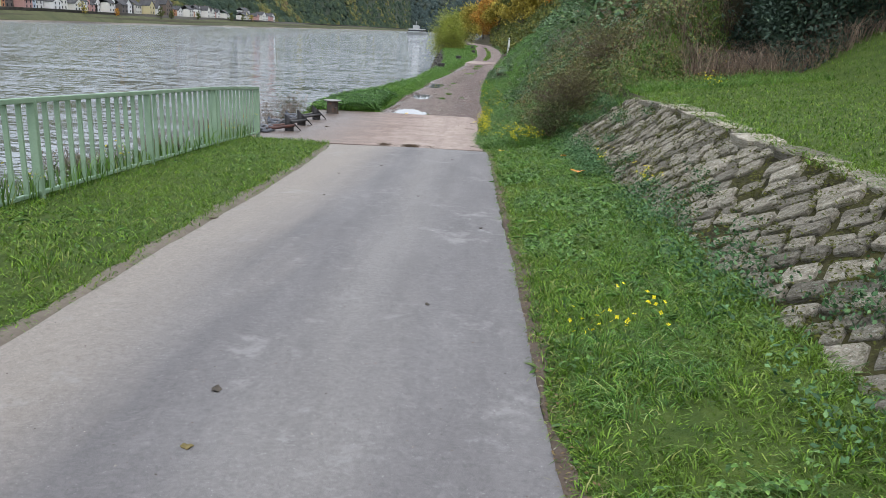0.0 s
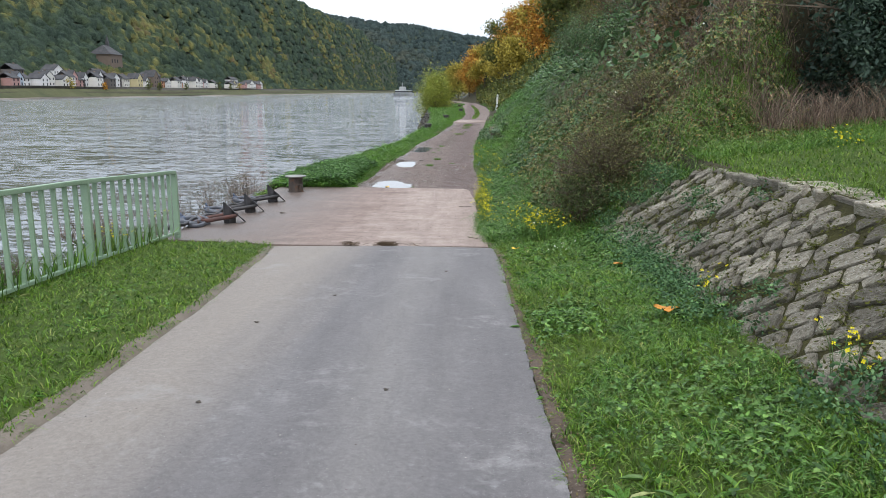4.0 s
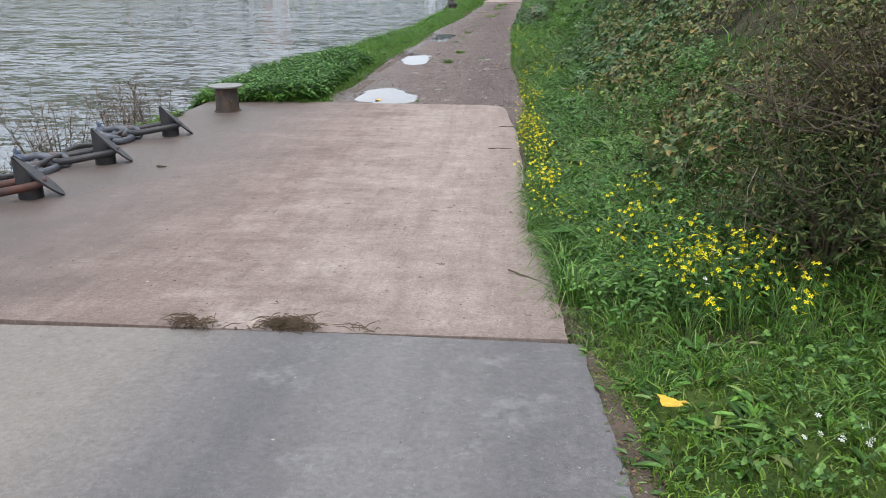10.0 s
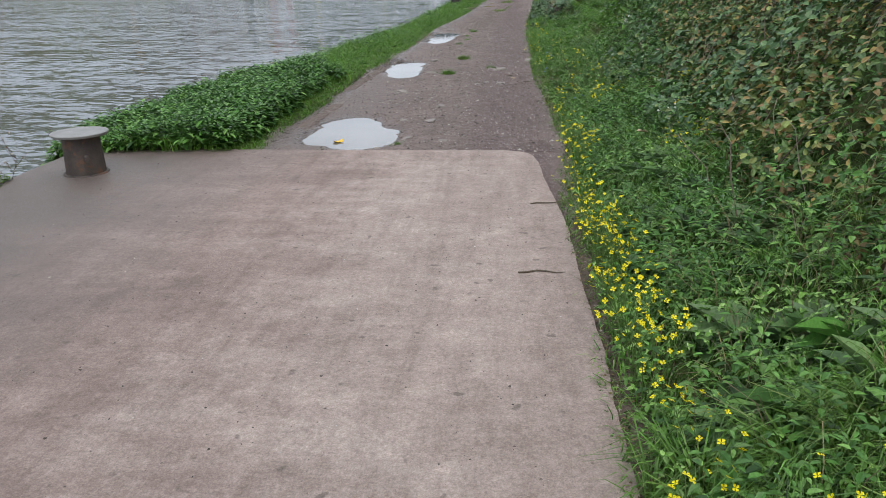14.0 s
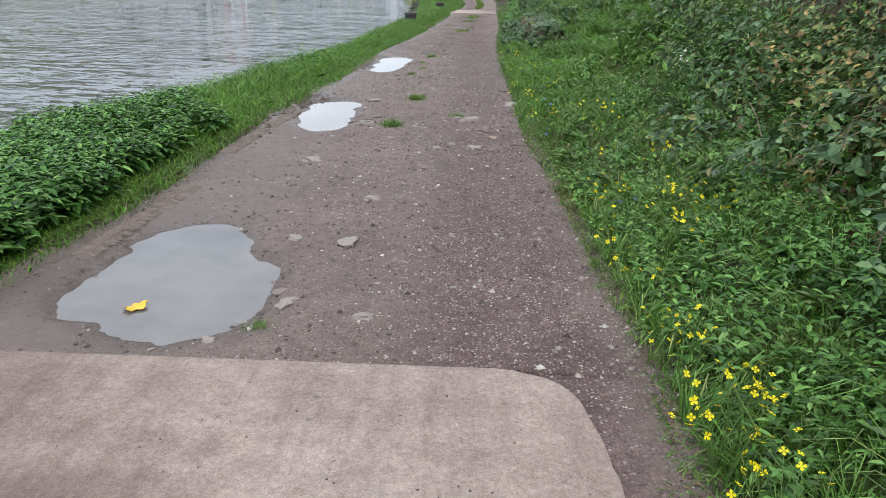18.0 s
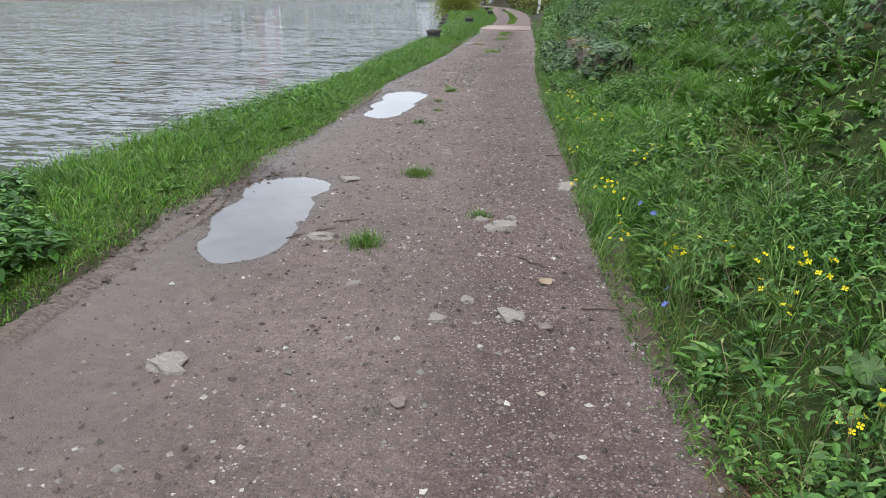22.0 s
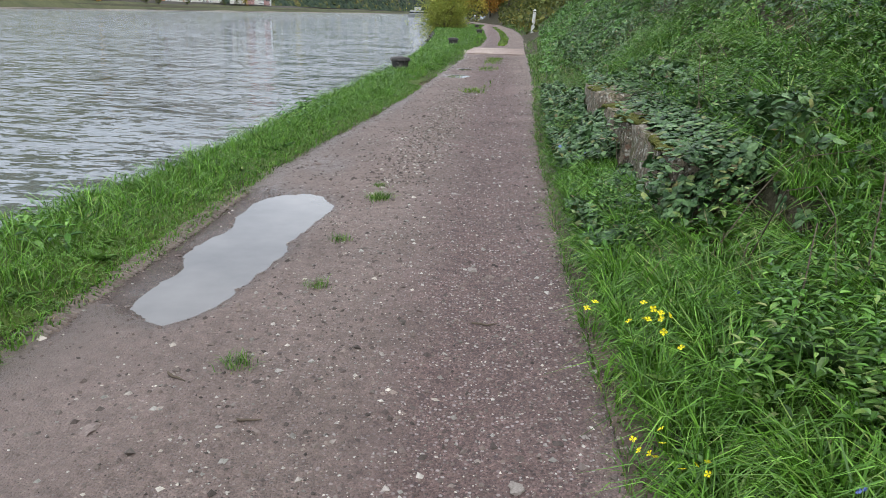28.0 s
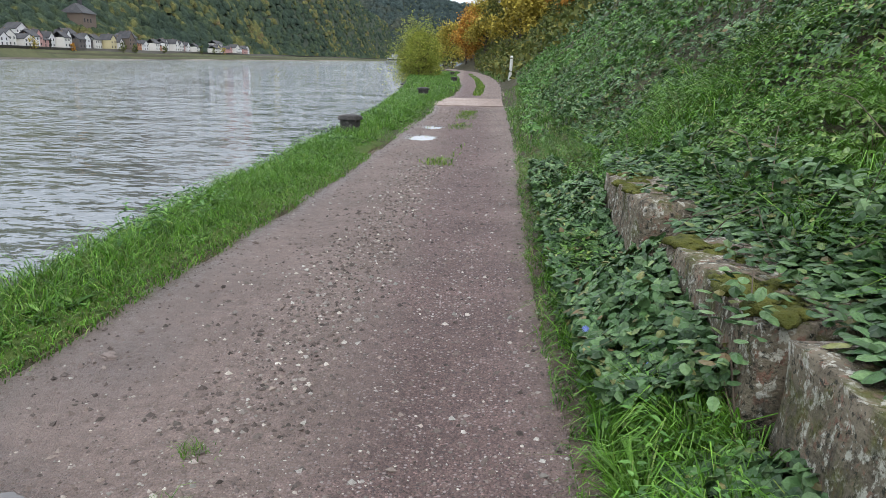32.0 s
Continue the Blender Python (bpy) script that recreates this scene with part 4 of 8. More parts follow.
def turf(name, y0, y1, left, right, nx, lift, material, label, rough=0.006):
    """A sheet of matted growth or trodden dirt lying on the ground between two lines."""
    ys = np.arange(y0, y1, 0.12)
    u = np.linspace(0, 1, nx)
    L, R = left(ys), right(ys)
    X, Y = L[:, None] + (R - L)[:, None] * u, ys[:, None] + 0 * u
    Z = height(X, Y) + lift * np.sin(np.pi * np.clip(u, 0.04, 0.96)) ** 0.4 + rough * wavy(X, Y, 0.12, 26)
    return tagged(warped_grid(name, np.stack([X, Y, Z], -1).reshape(-1, 3), len(ys), nx, material), label, "ground", kind="structure")


line = lambda table, d, s, a=0.04: (lambda y: along(table, y) + d + a * wavy(y, 0 * y, 0.35, s))
turf("turf", -4, 15.75, lambda y: along(CREST, y) - 0.2, line(ASPHALT_LEFT, 0.07, 27, 0.03), 18, 0.016, LAWN_TURF, "matted turf of the strip beside the railing")
turf("turf", -2, 15.58, line(ASPHALT_RIGHT, 0.05, 28, 0.08), lambda y: wall_x(y) + 0.06, 16, 0.012, LAWN_TURF, "matted turf of the verge at the foot of the stones")
turf("turf", -2, 17.5, lambda y: 2.9 + np.clip(y - 15, 0, 3) * 0.5, lambda y: 8.0 + 0 * y, 24, 0.025, LAWN_TURF, "matted turf of the terrace")
turf("turf", 25.3, 52, lambda y: along(CREST, y) - 0.1, line(TRACK_LEFT, -0.12, 29, 0.08), 16, 0.014, LAWN_TURF, "matted turf of the river edge")
turf("turf", 15.8, 36.2, lambda y: path_right(y) + 0.16 + 0.06 * wavy(y, 0 * y, 0.35, 34), lambda y: path_right(y) + 2.4, 20, 0.01, TURF, "matted dark growth at the foot of the hillside")
turf("dirt_edge", -4, 15.75, line(ASPHALT_RIGHT, -0.02, 30, 0), line(ASPHALT_RIGHT, 0.055, 28, 0.07), 5, 0.018, DIRT, "bare brown dirt along the edge of the asphalt")
turf("dirt_edge", -4, 15.72, line(ASPHALT_LEFT, -0.1, 35, 0.06), line(ASPHALT_LEFT, 0.1, 36, 0.02), 8, 0.02, SILT, "bare dirt and silt along the river edge of the asphalt")
turf("gravel_edge", 22.8, 25.35, line(SLAB_RIGHT, -0.02, 30, 0), line(SLAB_VERGE, 0.16, 28, 0.06), 10, 0.016, TRACK, "gravelly ground round the corner of the concrete")
turf("dirt_edge", 15.9, 22.8, line(SLAB_RIGHT, -0.02, 30, 0), line(SLAB_RIGHT, 0.14, 28, 0.06), 5, 0.018, DIRT, "bare dirt and grit along the edge of the slab")
turf("dirt_edge", 25.3, 50, line(TRACK_RIGHT, 0.02, 30, 0), line(TRACK_RIGHT, 0.2, 28, 0.1), 6, 0.018, DIRT, "bare brown dirt along the hillside edge of the track")

# puddles in the river-side wheel line of the gravel track: water level at y, then the hollows that run together (centre x, y, half sizes)
PUDDLES = (
    (26.25, ((-2.4, 26.15, 0.5, 0.68), (-2.62, 26.8, 0.38, 0.62), (-2.8, 26.15, 0.26, 0.42))),
    (32.1, ((-2.5, 31.3, 0.3, 0.56), (-2.6, 31.95, 0.37, 0.6), (-2.64, 32.7, 0.36, 0.52))),
    (38.0, ((-2.38, 36.95, 0.27, 0.48), (-2.38, 37.75, 0.32, 0.7), (-2.33, 38.75, 0.36, 0.86))),
    (53.5, ((-1.5, 53.45, 0.28, 0.6),)),
    (56.0, ((-1.36, 56.0, 0.24, 0.5),)),
)


def puddle_field(x, y, k):
    """About 1 on the rim of a puddle, less inside."""
    near = [np.sqrt(((x - cx) / rx) ** 2 + ((y - cy) / ry) ** 2) for cx, cy, rx, ry in PUDDLES[k][1]]
    r = -np.log(np.sum([np.exp(-7 * np.minimum(q, 9)) for q in near], 0)) / 7
    return r + 0.13 * wavy(x, y, 0.22, 40 + k) + 0.08 * wavy(x, y, 0.06, 50 + k)


def track_z(x, y):
    z = along(GROUND, y) + 0.006 * wavy(x, y, 0.08, 15) + 0.008 * wavy(x, y, 0.25, 13) + 0.014 * wavy(x, y, 0.9, 14)
    mid = (along(TRACK_LEFT, y) + along(TRACK_RIGHT, y)) / 2
    z = z - 0.035 * np.exp(-(((x - mid + 0.85) / 0.28) ** 2)) - 0.02 * np.exp(-(((x - mid - 0.8) / 0.3) ** 2))
    for k, (cy, _) in enumerate(PUDDLES):
        r = puddle_field(x, y, k)
        lvl = along(GROUND, cy) - 0.03
        w = np.clip(1.9 - r, 0, 0.9) / 0.9
        z = z * (1 - w) + w * (lvl + np.where(r > 1, 0.085, 0.03) * np.clip(r - 1, -1.2, 1.2))
    return z


def gravel(name, y0, y1, sy, nx, label):
    ob = tagged(strip(name, y0, y1, sy, lambda y: np.where(y < 25.22, along(SLAB_RIGHT, y) - 0.06, along(TRACK_LEFT, y) - 0.15), lambda y: np.where(y < 25.05, along(SLAB_VERGE, y) + 0.14, along(TRACK_RIGHT, y) + 0.15), nx, track_z, TRACK, 0.1, 0.03), label, "track", kind="structure")
    co = np.empty(3 * len(ob.data.vertices), np.float32)
    ob.data.vertices.foreach_get("co", co)
    px, py = co[0::3], co[1::3]
    r = np.min([puddle_field(px, py, k) for k in range(len(PUDDLES))], 0)
    damp = np.clip(1.75 - r, 0, 1) ** 1.5 + 0.55 * np.clip(1 - np.abs(px - along(TRACK_LEFT, py) - 0.05) / 0.35, 0, 1) + 0.5 * np.clip(1.5 - np.hypot((px + 2.32) / 0.25, (py - 40.9) / 0.6), 0, 1)
    ob.data.attributes.new("wet", "FLOAT", "POINT").data.foreach_set("value", np.clip(damp, 0, 1).astype(np.float32))
    return ob


gravel("track", 22.5, 52, 0.05, 80, "brown gravel and mud track with wheel ruts")
gravel("track", 52, 65.2, 0.08, 40, "brown gravel track further along the river")
gravel("track", 70.9, 200, 1.0, 10, "far gravel track bending out of sight")
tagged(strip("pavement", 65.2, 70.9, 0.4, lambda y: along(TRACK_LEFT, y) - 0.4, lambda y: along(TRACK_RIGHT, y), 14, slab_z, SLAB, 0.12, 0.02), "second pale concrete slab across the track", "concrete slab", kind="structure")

for k, (cy, hollows) in enumerate(PUDDLES):
    gx = np.arange(min(c[0] - c[2] for c in hollows) - 0.5, max(c[0] + c[2] for c in hollows) + 0.5, 0.035)
    gy = np.arange(min(c[1] - c[3] for c in hollows) - 0.5, max(c[1] + c[3] for c in hollows) + 0.5, 0.05)
    X, Y = np.meshgrid(gx, gy)
    i = (np.arange(len(gy) - 1)[:, None] * len(gx) + np.arange(len(gx) - 1)[None]).ravel()
    f = np.stack([i, i + 1, i + len(gx) + 1, i + len(gx)], -1)
    keep = (puddle_field(X, Y, k).ravel()[f] < 1.2).all(1) & (Y.ravel()[f] > 25.26).all(1)
    v = np.stack([X, Y, 0 * X + along(GROUND, cy) - 0.03], -1).reshape(-1, 3)
    used, back = np.unique(f[keep]), np.zeros(len(v), int)
    back[used] = np.arange(len(used))
    tagged(big_mesh("puddle", v[used], back[f[keep]], np.full(int(keep.sum()), 4), PUDDLE), "shallow muddy puddle mirroring the pale sky", "puddle", "puddles in the track", "structure")

# quay wall under the slab
bm = box_bm(bmesh.new(), -5.6, -5.42, 16.3, 25.2, -4.2, -0.42, 0.02)
me = bpy.data.meshes.new("wall_quay")
bm.to_mesh(me)
bm.free()
me.materials.append(SLAB)
tagged(new("wall_quay", me), "concrete quay wall down to the water", "quay wall", kind="structure")

# ---- far hills across the river ----


def hill_sheet(name, elev, near, ridge, material, label, steps=26):
    """A wooded hillside seen across the valley: bearing to the left in degrees, height of its skyline in degrees."""
    th = np.linspace(elev[0][0], elev[-1][0], 150)
    el = np.interp(th, [a for a, _ in elev], [b for _, b in elev]) + 0.12 * wavy(th, 0 * th, 1.1, 31)
    r0, r1 = near(th), ridge(th)
    u = np.linspace(0, 1.25, steps)
    r = r0[:, None] + (r1 - r0)[:, None] * u
    top = r1 * np.tan(np.radians(el))
    s = np.clip(u, 0, 1)
    z = -1.5 + (top[:, None] + 1.5) * (0.35 * s + 0.65 * s * s * (3 - 2 * s)) * np.where(u > 1, 1 - (u - 1) * 0.8, 1)
    x, y = -r * np.sin(np.radians(th))[:, None], r * np.cos(np.radians(th))[:, None]
    z = z + np.clip(u, 0, 1) * 10 * wavy(x, y, 90.0, 33)
    ob = warped_grid(name, np.stack([x, y, z], -1).reshape(-1, 3), len(th), steps, material)
    return tagged(ob, label, "hill", kind="structure"), (x, y, z)


WOOD_FLOOR = plain("wood_floor", (0.036, 0.05, 0.034), (0.06, 0.076, 0.045), 0.02, 1.0, 0.3, 0.2, 1.0)
H1 = ((3.2, 0.2), (3.9, 0.8), (5.8, 2.4), (8.3, 4.2), (11.1, 5.5), (14.3, 6.8), (18.4, 8.2), (26, 9.5), (33, 10.5), (45, 13), (70, 16), (110, 14))
near1 = lambda th: np.minimum(285 / np.sin(np.radians(np.maximum(th, 1))), 3200)
hill1, G1 = hill_sheet("hill_near", H1, near1, lambda th: near1(th) * 1.12 + 330, WOOD_FLOOR, "steep wooded hillside across the river in early autumn")
H2 = ((-40, 2.8), (-10, 2.9), (-4, 3.3), (-1, 3.65), (2.2, 4.2), (4.7, 4.6), (8.4, 5.0), (11, 5.3), (14, 5.2), (20, 4.4))
hill2, G2 = hill_sheet("hill_far", H2, lambda th: 3000 + 0 * th, lambda th: 3900 + 0 * th, WOOD_FLOOR, "distant wooded hills closing the valley", 14)


def far_wood(name, G, n, radius, material, label, seed):
    """Crowns of a distant wood: many small lumpy domes."""
    r = np.random.default_rng(seed)
    x, y, z = G
    a, b = x.shape
    i, j = r.uniform(0, a - 1.01, n), r.uniform(0, (b - 1) * 0.82, n)
    i0, j0 = i.astype(int), j.astype(int)
    fi, fj = i - i0, j - j0
    f = lambda q: (q[i0, j0] * (1 - fi) * (1 - fj) + q[i0 + 1, j0] * fi * (1 - fj) + q[i0, j0 + 1] * (1 - fi) * fj + q[i0 + 1, j0 + 1] * fi * fj)
    c = np.stack([f(x), f(y), f(z)], -1)
    # each crown: a lumpy dome
    a6 = np.arange(6) * 1.0472
    ring = lambda q, z, o: [(q * math.cos(a + o), q * math.sin(a + o), z) for a in a6]
    unit = np.array(ring(1.0, -0.6, 0) + ring(0.88, 0.4, 0.52) + [(0, 0, 0.95)])
    tri = np.array([(k, (k + 1) % 6, 6 + k) for k in range(6)] + [((k + 1) % 6, 6 + (k + 1) % 6, 6 + k) for k in range(6)] + [(6 + k, 6 + (k + 1) % 6, 12) for k in range(6)])
    size = (radius * r.uniform(0.55, 1.4, n))[:, None, None]
    v = c[:, None] + unit[None] * size * np.array([1, 1, 1.05]) * r.uniform(0.7, 1.22, (n, len(unit), 1)) + np.array([0, 0, 0.45]) * size
    loops = tri[None] + (np.arange(n) * len(unit))[:, None, None]
    return tagged(big_mesh(name, v, loops, np.full(n * len(tri), 3), material, True), label, "woodland", kind="stuff")


def forest_mat(name, scale, stops):
    """Crowns in drifts of like colour, each clump of leaves a little lighter or darker."""
    m, n, l, b = nodes_of(name)
    g = n.new("ShaderNodeNewGeometry")
    v = coords(n, l)
    w = math_at(n, l, "ADD", math_at(n, l, "MULTIPLY", noise_at(n, l, v, scale, 2, 0.5), 0.55), math_at(n, l, "MULTIPLY", noise_at(n, l, v, scale * 7, 1, 0.5), 0.45))
    c = ramp_at(n, l, w, stops)
    c = mix_at(n, l, 1.0, c, ramp_at(n, l, g.outputs["Random Per Island"], [(0.0, (0.8, 0.82, 0.82)), (1.0, (1.2, 1.18, 1.16))]), "MULTIPLY")
    tex = noise_at(n, l, v, scale * 75, 4, 0.75)
    c = mix_at(n, l, 0.9, c, ramp_at(n, l, tex, [(0.32, (0.45, 0.47, 0.5)), (0.66, (1.3, 1.3, 1.25))]), "MULTIPLY")
    l.new(c, b.inputs["Base Color"])
    b.inputs["Roughness"].default_value, b.inputs["Specular IOR Level"].default_value = 0.95, 0.1
    bump_at(n, l, b, tex, 1.0, 0.012 / scale)
    return m


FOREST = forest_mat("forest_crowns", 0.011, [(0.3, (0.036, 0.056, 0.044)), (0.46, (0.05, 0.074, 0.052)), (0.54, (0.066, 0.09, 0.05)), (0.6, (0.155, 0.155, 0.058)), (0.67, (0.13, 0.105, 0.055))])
# distance haze is put into the colour: far crowns are bluer than near ones
FOREST_HAZED = forest_mat("hazed_forest_crowns", 0.002, [(0.3, (0.036, 0.055, 0.056)), (0.55, (0.054, 0.076, 0.072)), (0.7, (0.078, 0.088, 0.07))])
far_wood("woodland", tuple(q[: int(len(q) * 0.42)] for q in G1), 12800, 5.0, FOREST, "mixed autumn wood on the far hillside", 61)
far_wood("woodland", tuple(q[int(len(q) * 0.35) : int(len(q) * 0.92)] for q in G2), 7000, 11, FOREST_HAZED, "hazy distant wood on the valley side", 62)

# ---- railing ----


def railing(x0, y0, x1, y1, panels):
    ob = new("railing")
    ob.location = (x1, y1, float(along(GROUND, y1)))
    tagged(ob, "pale green painted steel railing with flat upright bars beside the path", "railing")
    inv = Matrix.Translation(-ob.location)
    n = panels
    at = lambda t: Vector((x0 + (x1 - x0) * t, y0 + (y1 - y0) * t, float(along(GROUND, y0 + (y1 - y0) * t)) + 0.02))
    ang = math.atan2(y1 - y0, x1 - x0)

    def beam(name, a, b, w, h):
        bm = box_bm(bmesh.new(), 0, (b - a).length, -w / 2, w / 2, -h / 2, h / 2, 0.006)
        d = (b - a).normalized()
        side = Vector((0, 0, 1)).cross(d).normalized()
        m = Matrix((d, side, d.cross(side))).transposed().to_4x4()
        bm.transform(inv @ Matrix.Translation(a) @ m)
        return part(name, bm, GREEN_PAINT, ob)

    up = Vector((0, 0, 1))
    for k in range(n):
        a, b = at(k / n), at((k + 1) / n)
        beam("top_rail", a + up * 1.06, b + up * 1.06, 0.09, 0.05)
        beam("bottom_rail", a + up * 0.09, b + up * 0.09, 0.06, 0.04)
        for j in range(1, 12):
            p = a.lerp(b, j / 12)
            bm = box_bm(bmesh.new(), -0.014, 0.014, -0.024, 0.024, 0.1, 1.04)
            bm.transform(inv @ Matrix.Translation(p) @ Matrix.Rotation(ang, 4, "Z"))
            part("bar", bm, GREEN_PAINT, ob)
    for k in range(n + 1):
        bm = box_bm(bmesh.new(), -0.03, 0.03, -0.045, 0.045, -0.25, 1.04, 0.005)
        bm.transform(inv @ Matrix.Translation(at(k / n)) @ Matrix.Rotation(ang, 4, "Z"))
        part("post", bm, GREEN_PAINT, ob)
    return ob


railing(-4.18, -7.1, -4.92, 16.5, 8)

# ---- stone slope ----


def stone_mesh(seed):
    """A broken slab of slate: flat-faced, with sharp uneven corners and a chipped rim."""
    r = np.random.default_rng(seed)
    ring = []
    for cx, cy in ((1, 1), (-1, 1), (-1, -1), (1, -1)):
        a, b = r.uniform(0.02, 0.16), r.uniform(0.02, 0.3)
        first, second = ((cx * 0.5, cy * (0.5 - b)), (cx * (0.5 - a), cy * 0.5))
        pair = [first, second] if cx * cy > 0 else [second, first]
        ring += pair if r.uniform() < 0.7 else [((pair[0][0] + pair[1][0]) / 2 * 1.04, (pair[0][1] + pair[1][1]) / 2 * 1.04)]
    ring = np.array(ring) + r.normal(0, 0.022, (len(ring), 2))
    k = len(ring)
    lean = r.normal(0, 0.14, 2)
    rise = lambda q: 1 + q @ lean
    inner = ring * [0.94, 0.88] + r.normal(0, 0.012, (k, 2))
    core = ring * 0.5 + r.normal(0, 0.05, (k, 2))
    low, mid = np.c_[ring * 0.97, np.full(k, -1.2)], np.c_[ring, rise(ring) - r.uniform(0.2, 0.4, k)]
    top, heart = np.c_[inner, rise(inner) + r.normal(0, 0.05, k)], np.c_[core, rise(core) + r.normal(0.04, 0.08, k)]
    v = np.r_[low, mid, top, heart]
    faces = []
    for q in (0, k, 2 * k):
        faces += [(q + j, q + (j + 1) % k, q + k + (j + 1) % k, q + k + j) for j in range(k)]
    faces.append(tuple(range(3 * k, 4 * k)))
    me = bpy.data.meshes.new("stone")
    me.from_pydata(v.tolist(), [], faces)
    me.materials.append(WALLSTONE)
    return me


def stone_slope():
    """Stone pitching of the terrace edge: 45 degrees, from the verge to the lip, its slabs set aslant."""
    bedding = new("wall_stone_slope")
    tagged(bedding, "rough slate stone pitching holding up a grassy terrace", "stone wall", kind="structure")
    ys = np.arange(-9, 15.6, 0.25)
    u = np.linspace(0, 1, 9)
    sl = lambda t, y: slope_point(t, y)
    v = np.array([[sl(a, min(b, 15.75 - 1.15 * a)) for a in u] for b in ys])
    core = warped_grid("bedding", v.reshape(-1, 3), len(ys), len(u), plain("mossy_earth", (0.028, 0.024, 0.012), (0.085, 0.08, 0.024), 7, 1.0, 1.0, 40, 0.03))
    core.parent = bedding
    meshes = [stone_mesh(100 + k) for k in range(18)]
    r = np.random.default_rng(5)
    slant = radians(42)
    ca, sa = math.cos(slant), math.sin(slant)
    q = -13.0
    # a runs along the slanting courses, q across them; along the wall = a * ca - q * sa, up the face = a * sa + q * ca
    while q < 3.0:
        wide = r.uniform(0.12, 0.25)
        a = -2.0 + r.uniform(0, 0.4)
        while a < 20.0:
            long = wide * r.uniform(1.05, 1.9)
            ac, qc = a + long / 2, q + wide / 2 + r.normal(0, 0.015)
            y, up = 15.9 - (ac * ca - qc * sa), ac * sa + qc * ca
            L = slope_length(y)
            t = up / L
            a += long
            if not (0.03 < t < 0.93 and -1.0 < y < 15.85 - 1.2 * t) or r.uniform() < 0.03:
                continue
            p, e, w = Vector(sl(t, y)), Vector(sl(min(t + 0.05, 1.05), y)), Vector(sl(t, y - 0.1))
            uphill, along_wall = (e - p).normalized(), (w - p).normalized()
            nrm = along_wall.cross(uphill).normalized()
            if nrm.z < 0:
                nrm.negate()
            ob = new("stone", meshes[int(r.integers(18))])
            axis = (along_wall * ca + uphill * sa).normalized()
            m = Matrix((axis, nrm.cross(axis), nrm)).transposed().to_4x4()
            flip = 0 if r.uniform() < 0.5 else math.pi
            ob.matrix_basis = Matrix.Translation(p - nrm * 0.012) @ m @ Matrix.Rotation(r.normal(0, 0.03), 4, "X") @ Matrix.Rotation(r.normal(0, 0.03), 4, "Y") @ Matrix.Rotation(r.normal(0, 0.13) + flip, 4, "Z") @ Matrix.Diagonal((long * r.uniform(0.78, 0.96), wide * r.uniform(0.76, 0.96), 0.05 * r.uniform(0.4, 1.3), 1))
            ob.parent = bedding
        q += wide
    # flat lip stones along the top
    y = 14.7
    while y > -2:
        w = r.uniform(0.25, 0.75)
        ob = new("coping_stone", meshes[int(r.integers(18))])
        ob.matrix_basis = Matrix.Translation(Vector(sl(1, y - w / 2)) + Vector((0.14 + r.normal(0, 0.03), 0, -0.045 + r.normal(0, 0.008)))) @ Matrix.Rotation(r.normal(0.02, 0.04), 4, "Y") @ Matrix.Rotation(r.normal(0, 0.12), 4, "Z") @ Matrix.Diagonal((r.uniform(0.3, 0.5), w * 1.02, 0.045, 1))
        ob.parent = bedding
        y -= w


def slope_point(t, y):
    """A point of the stone face: t from foot to lip."""
    zf = max(0.2, float(along(GROUND, y)) + 0.08)
    lip = 1.43 - 0.13 * max(0.0, min(1.0, (y - 11.5) / 3.0))
    return (1.66 + 1.12 * t, y, zf + (lip - zf) * t)


def slope_length(y):
    a, b = slope_point(0, y), slope_point(1, y)
    return math.dist(a, b)


# ---- mooring gear ----


def mooring_bollard(x, y):
    z = float(slab_z(np.array(x), np.array(y)))
    ob = new("mooring_bollard")
    ob.matrix_basis = pose(x, y, z) @ Matrix.Diagonal((0.88, 0.88, 0.95, 1))
    tagged(ob, "rusty steel mooring bollard with a pale disc cap on the slab", "bollard")
    bm = bmesh.new()
    bmesh.ops.create_cone(bm, cap_ends=True, segments=28, radius1=0.215, radius2=0.2, depth=0.41, matrix=Matrix.Translation((0, 0, 0.205)))
    part("body", bm, RUSTY, ob, smooth=False)
    bm = bmesh.new()
    bmesh.ops.create_cone(bm, cap_ends=True, segments=32, radius1=0.3, radius2=0.31, depth=0.03, matrix=Matrix.Translation((0, 0, 0.423)))
    bmesh.ops.bevel(bm, geom=bm.edges[:], offset=0.006, segments=1, affect="EDGES")
    part("cap", bm, CAP, ob, "pale worn steel disc")
    bm = tube_bm(bmesh.new(), [(0.12, -0.16, 0.2), (0.2, -0.28, 0.2)], 0.028, 10)
    part("peg", bm, RUSTY, ob)
    bm = bmesh.new()
    bmesh.ops.create_cone(bm, cap_ends=True, segments=28, radius1=0.25, radius2=0.24, depth=0.015, matrix=Matrix.Translation((0, 0, 0.0075)))
    part("foot_ring", bm, RUSTY, ob)
    return ob


def link_bm(bm, m, length, width, r, sides=8):
    a, b = length / 2 - width / 2, width / 2
    pts = []
    for k in range(9):
        t = -math.pi / 2 + math.pi * k / 8
        pts.append(m @ Vector((a + b * math.cos(t), b * math.sin(t), 0)))
    for k in range(9):
        t = math.pi / 2 + math.pi * k / 8
        pts.append(m @ Vector((-a + b * math.cos(t), b * math.sin(t), 0)))
    return tube_bm(bm, pts, r, sides, True)


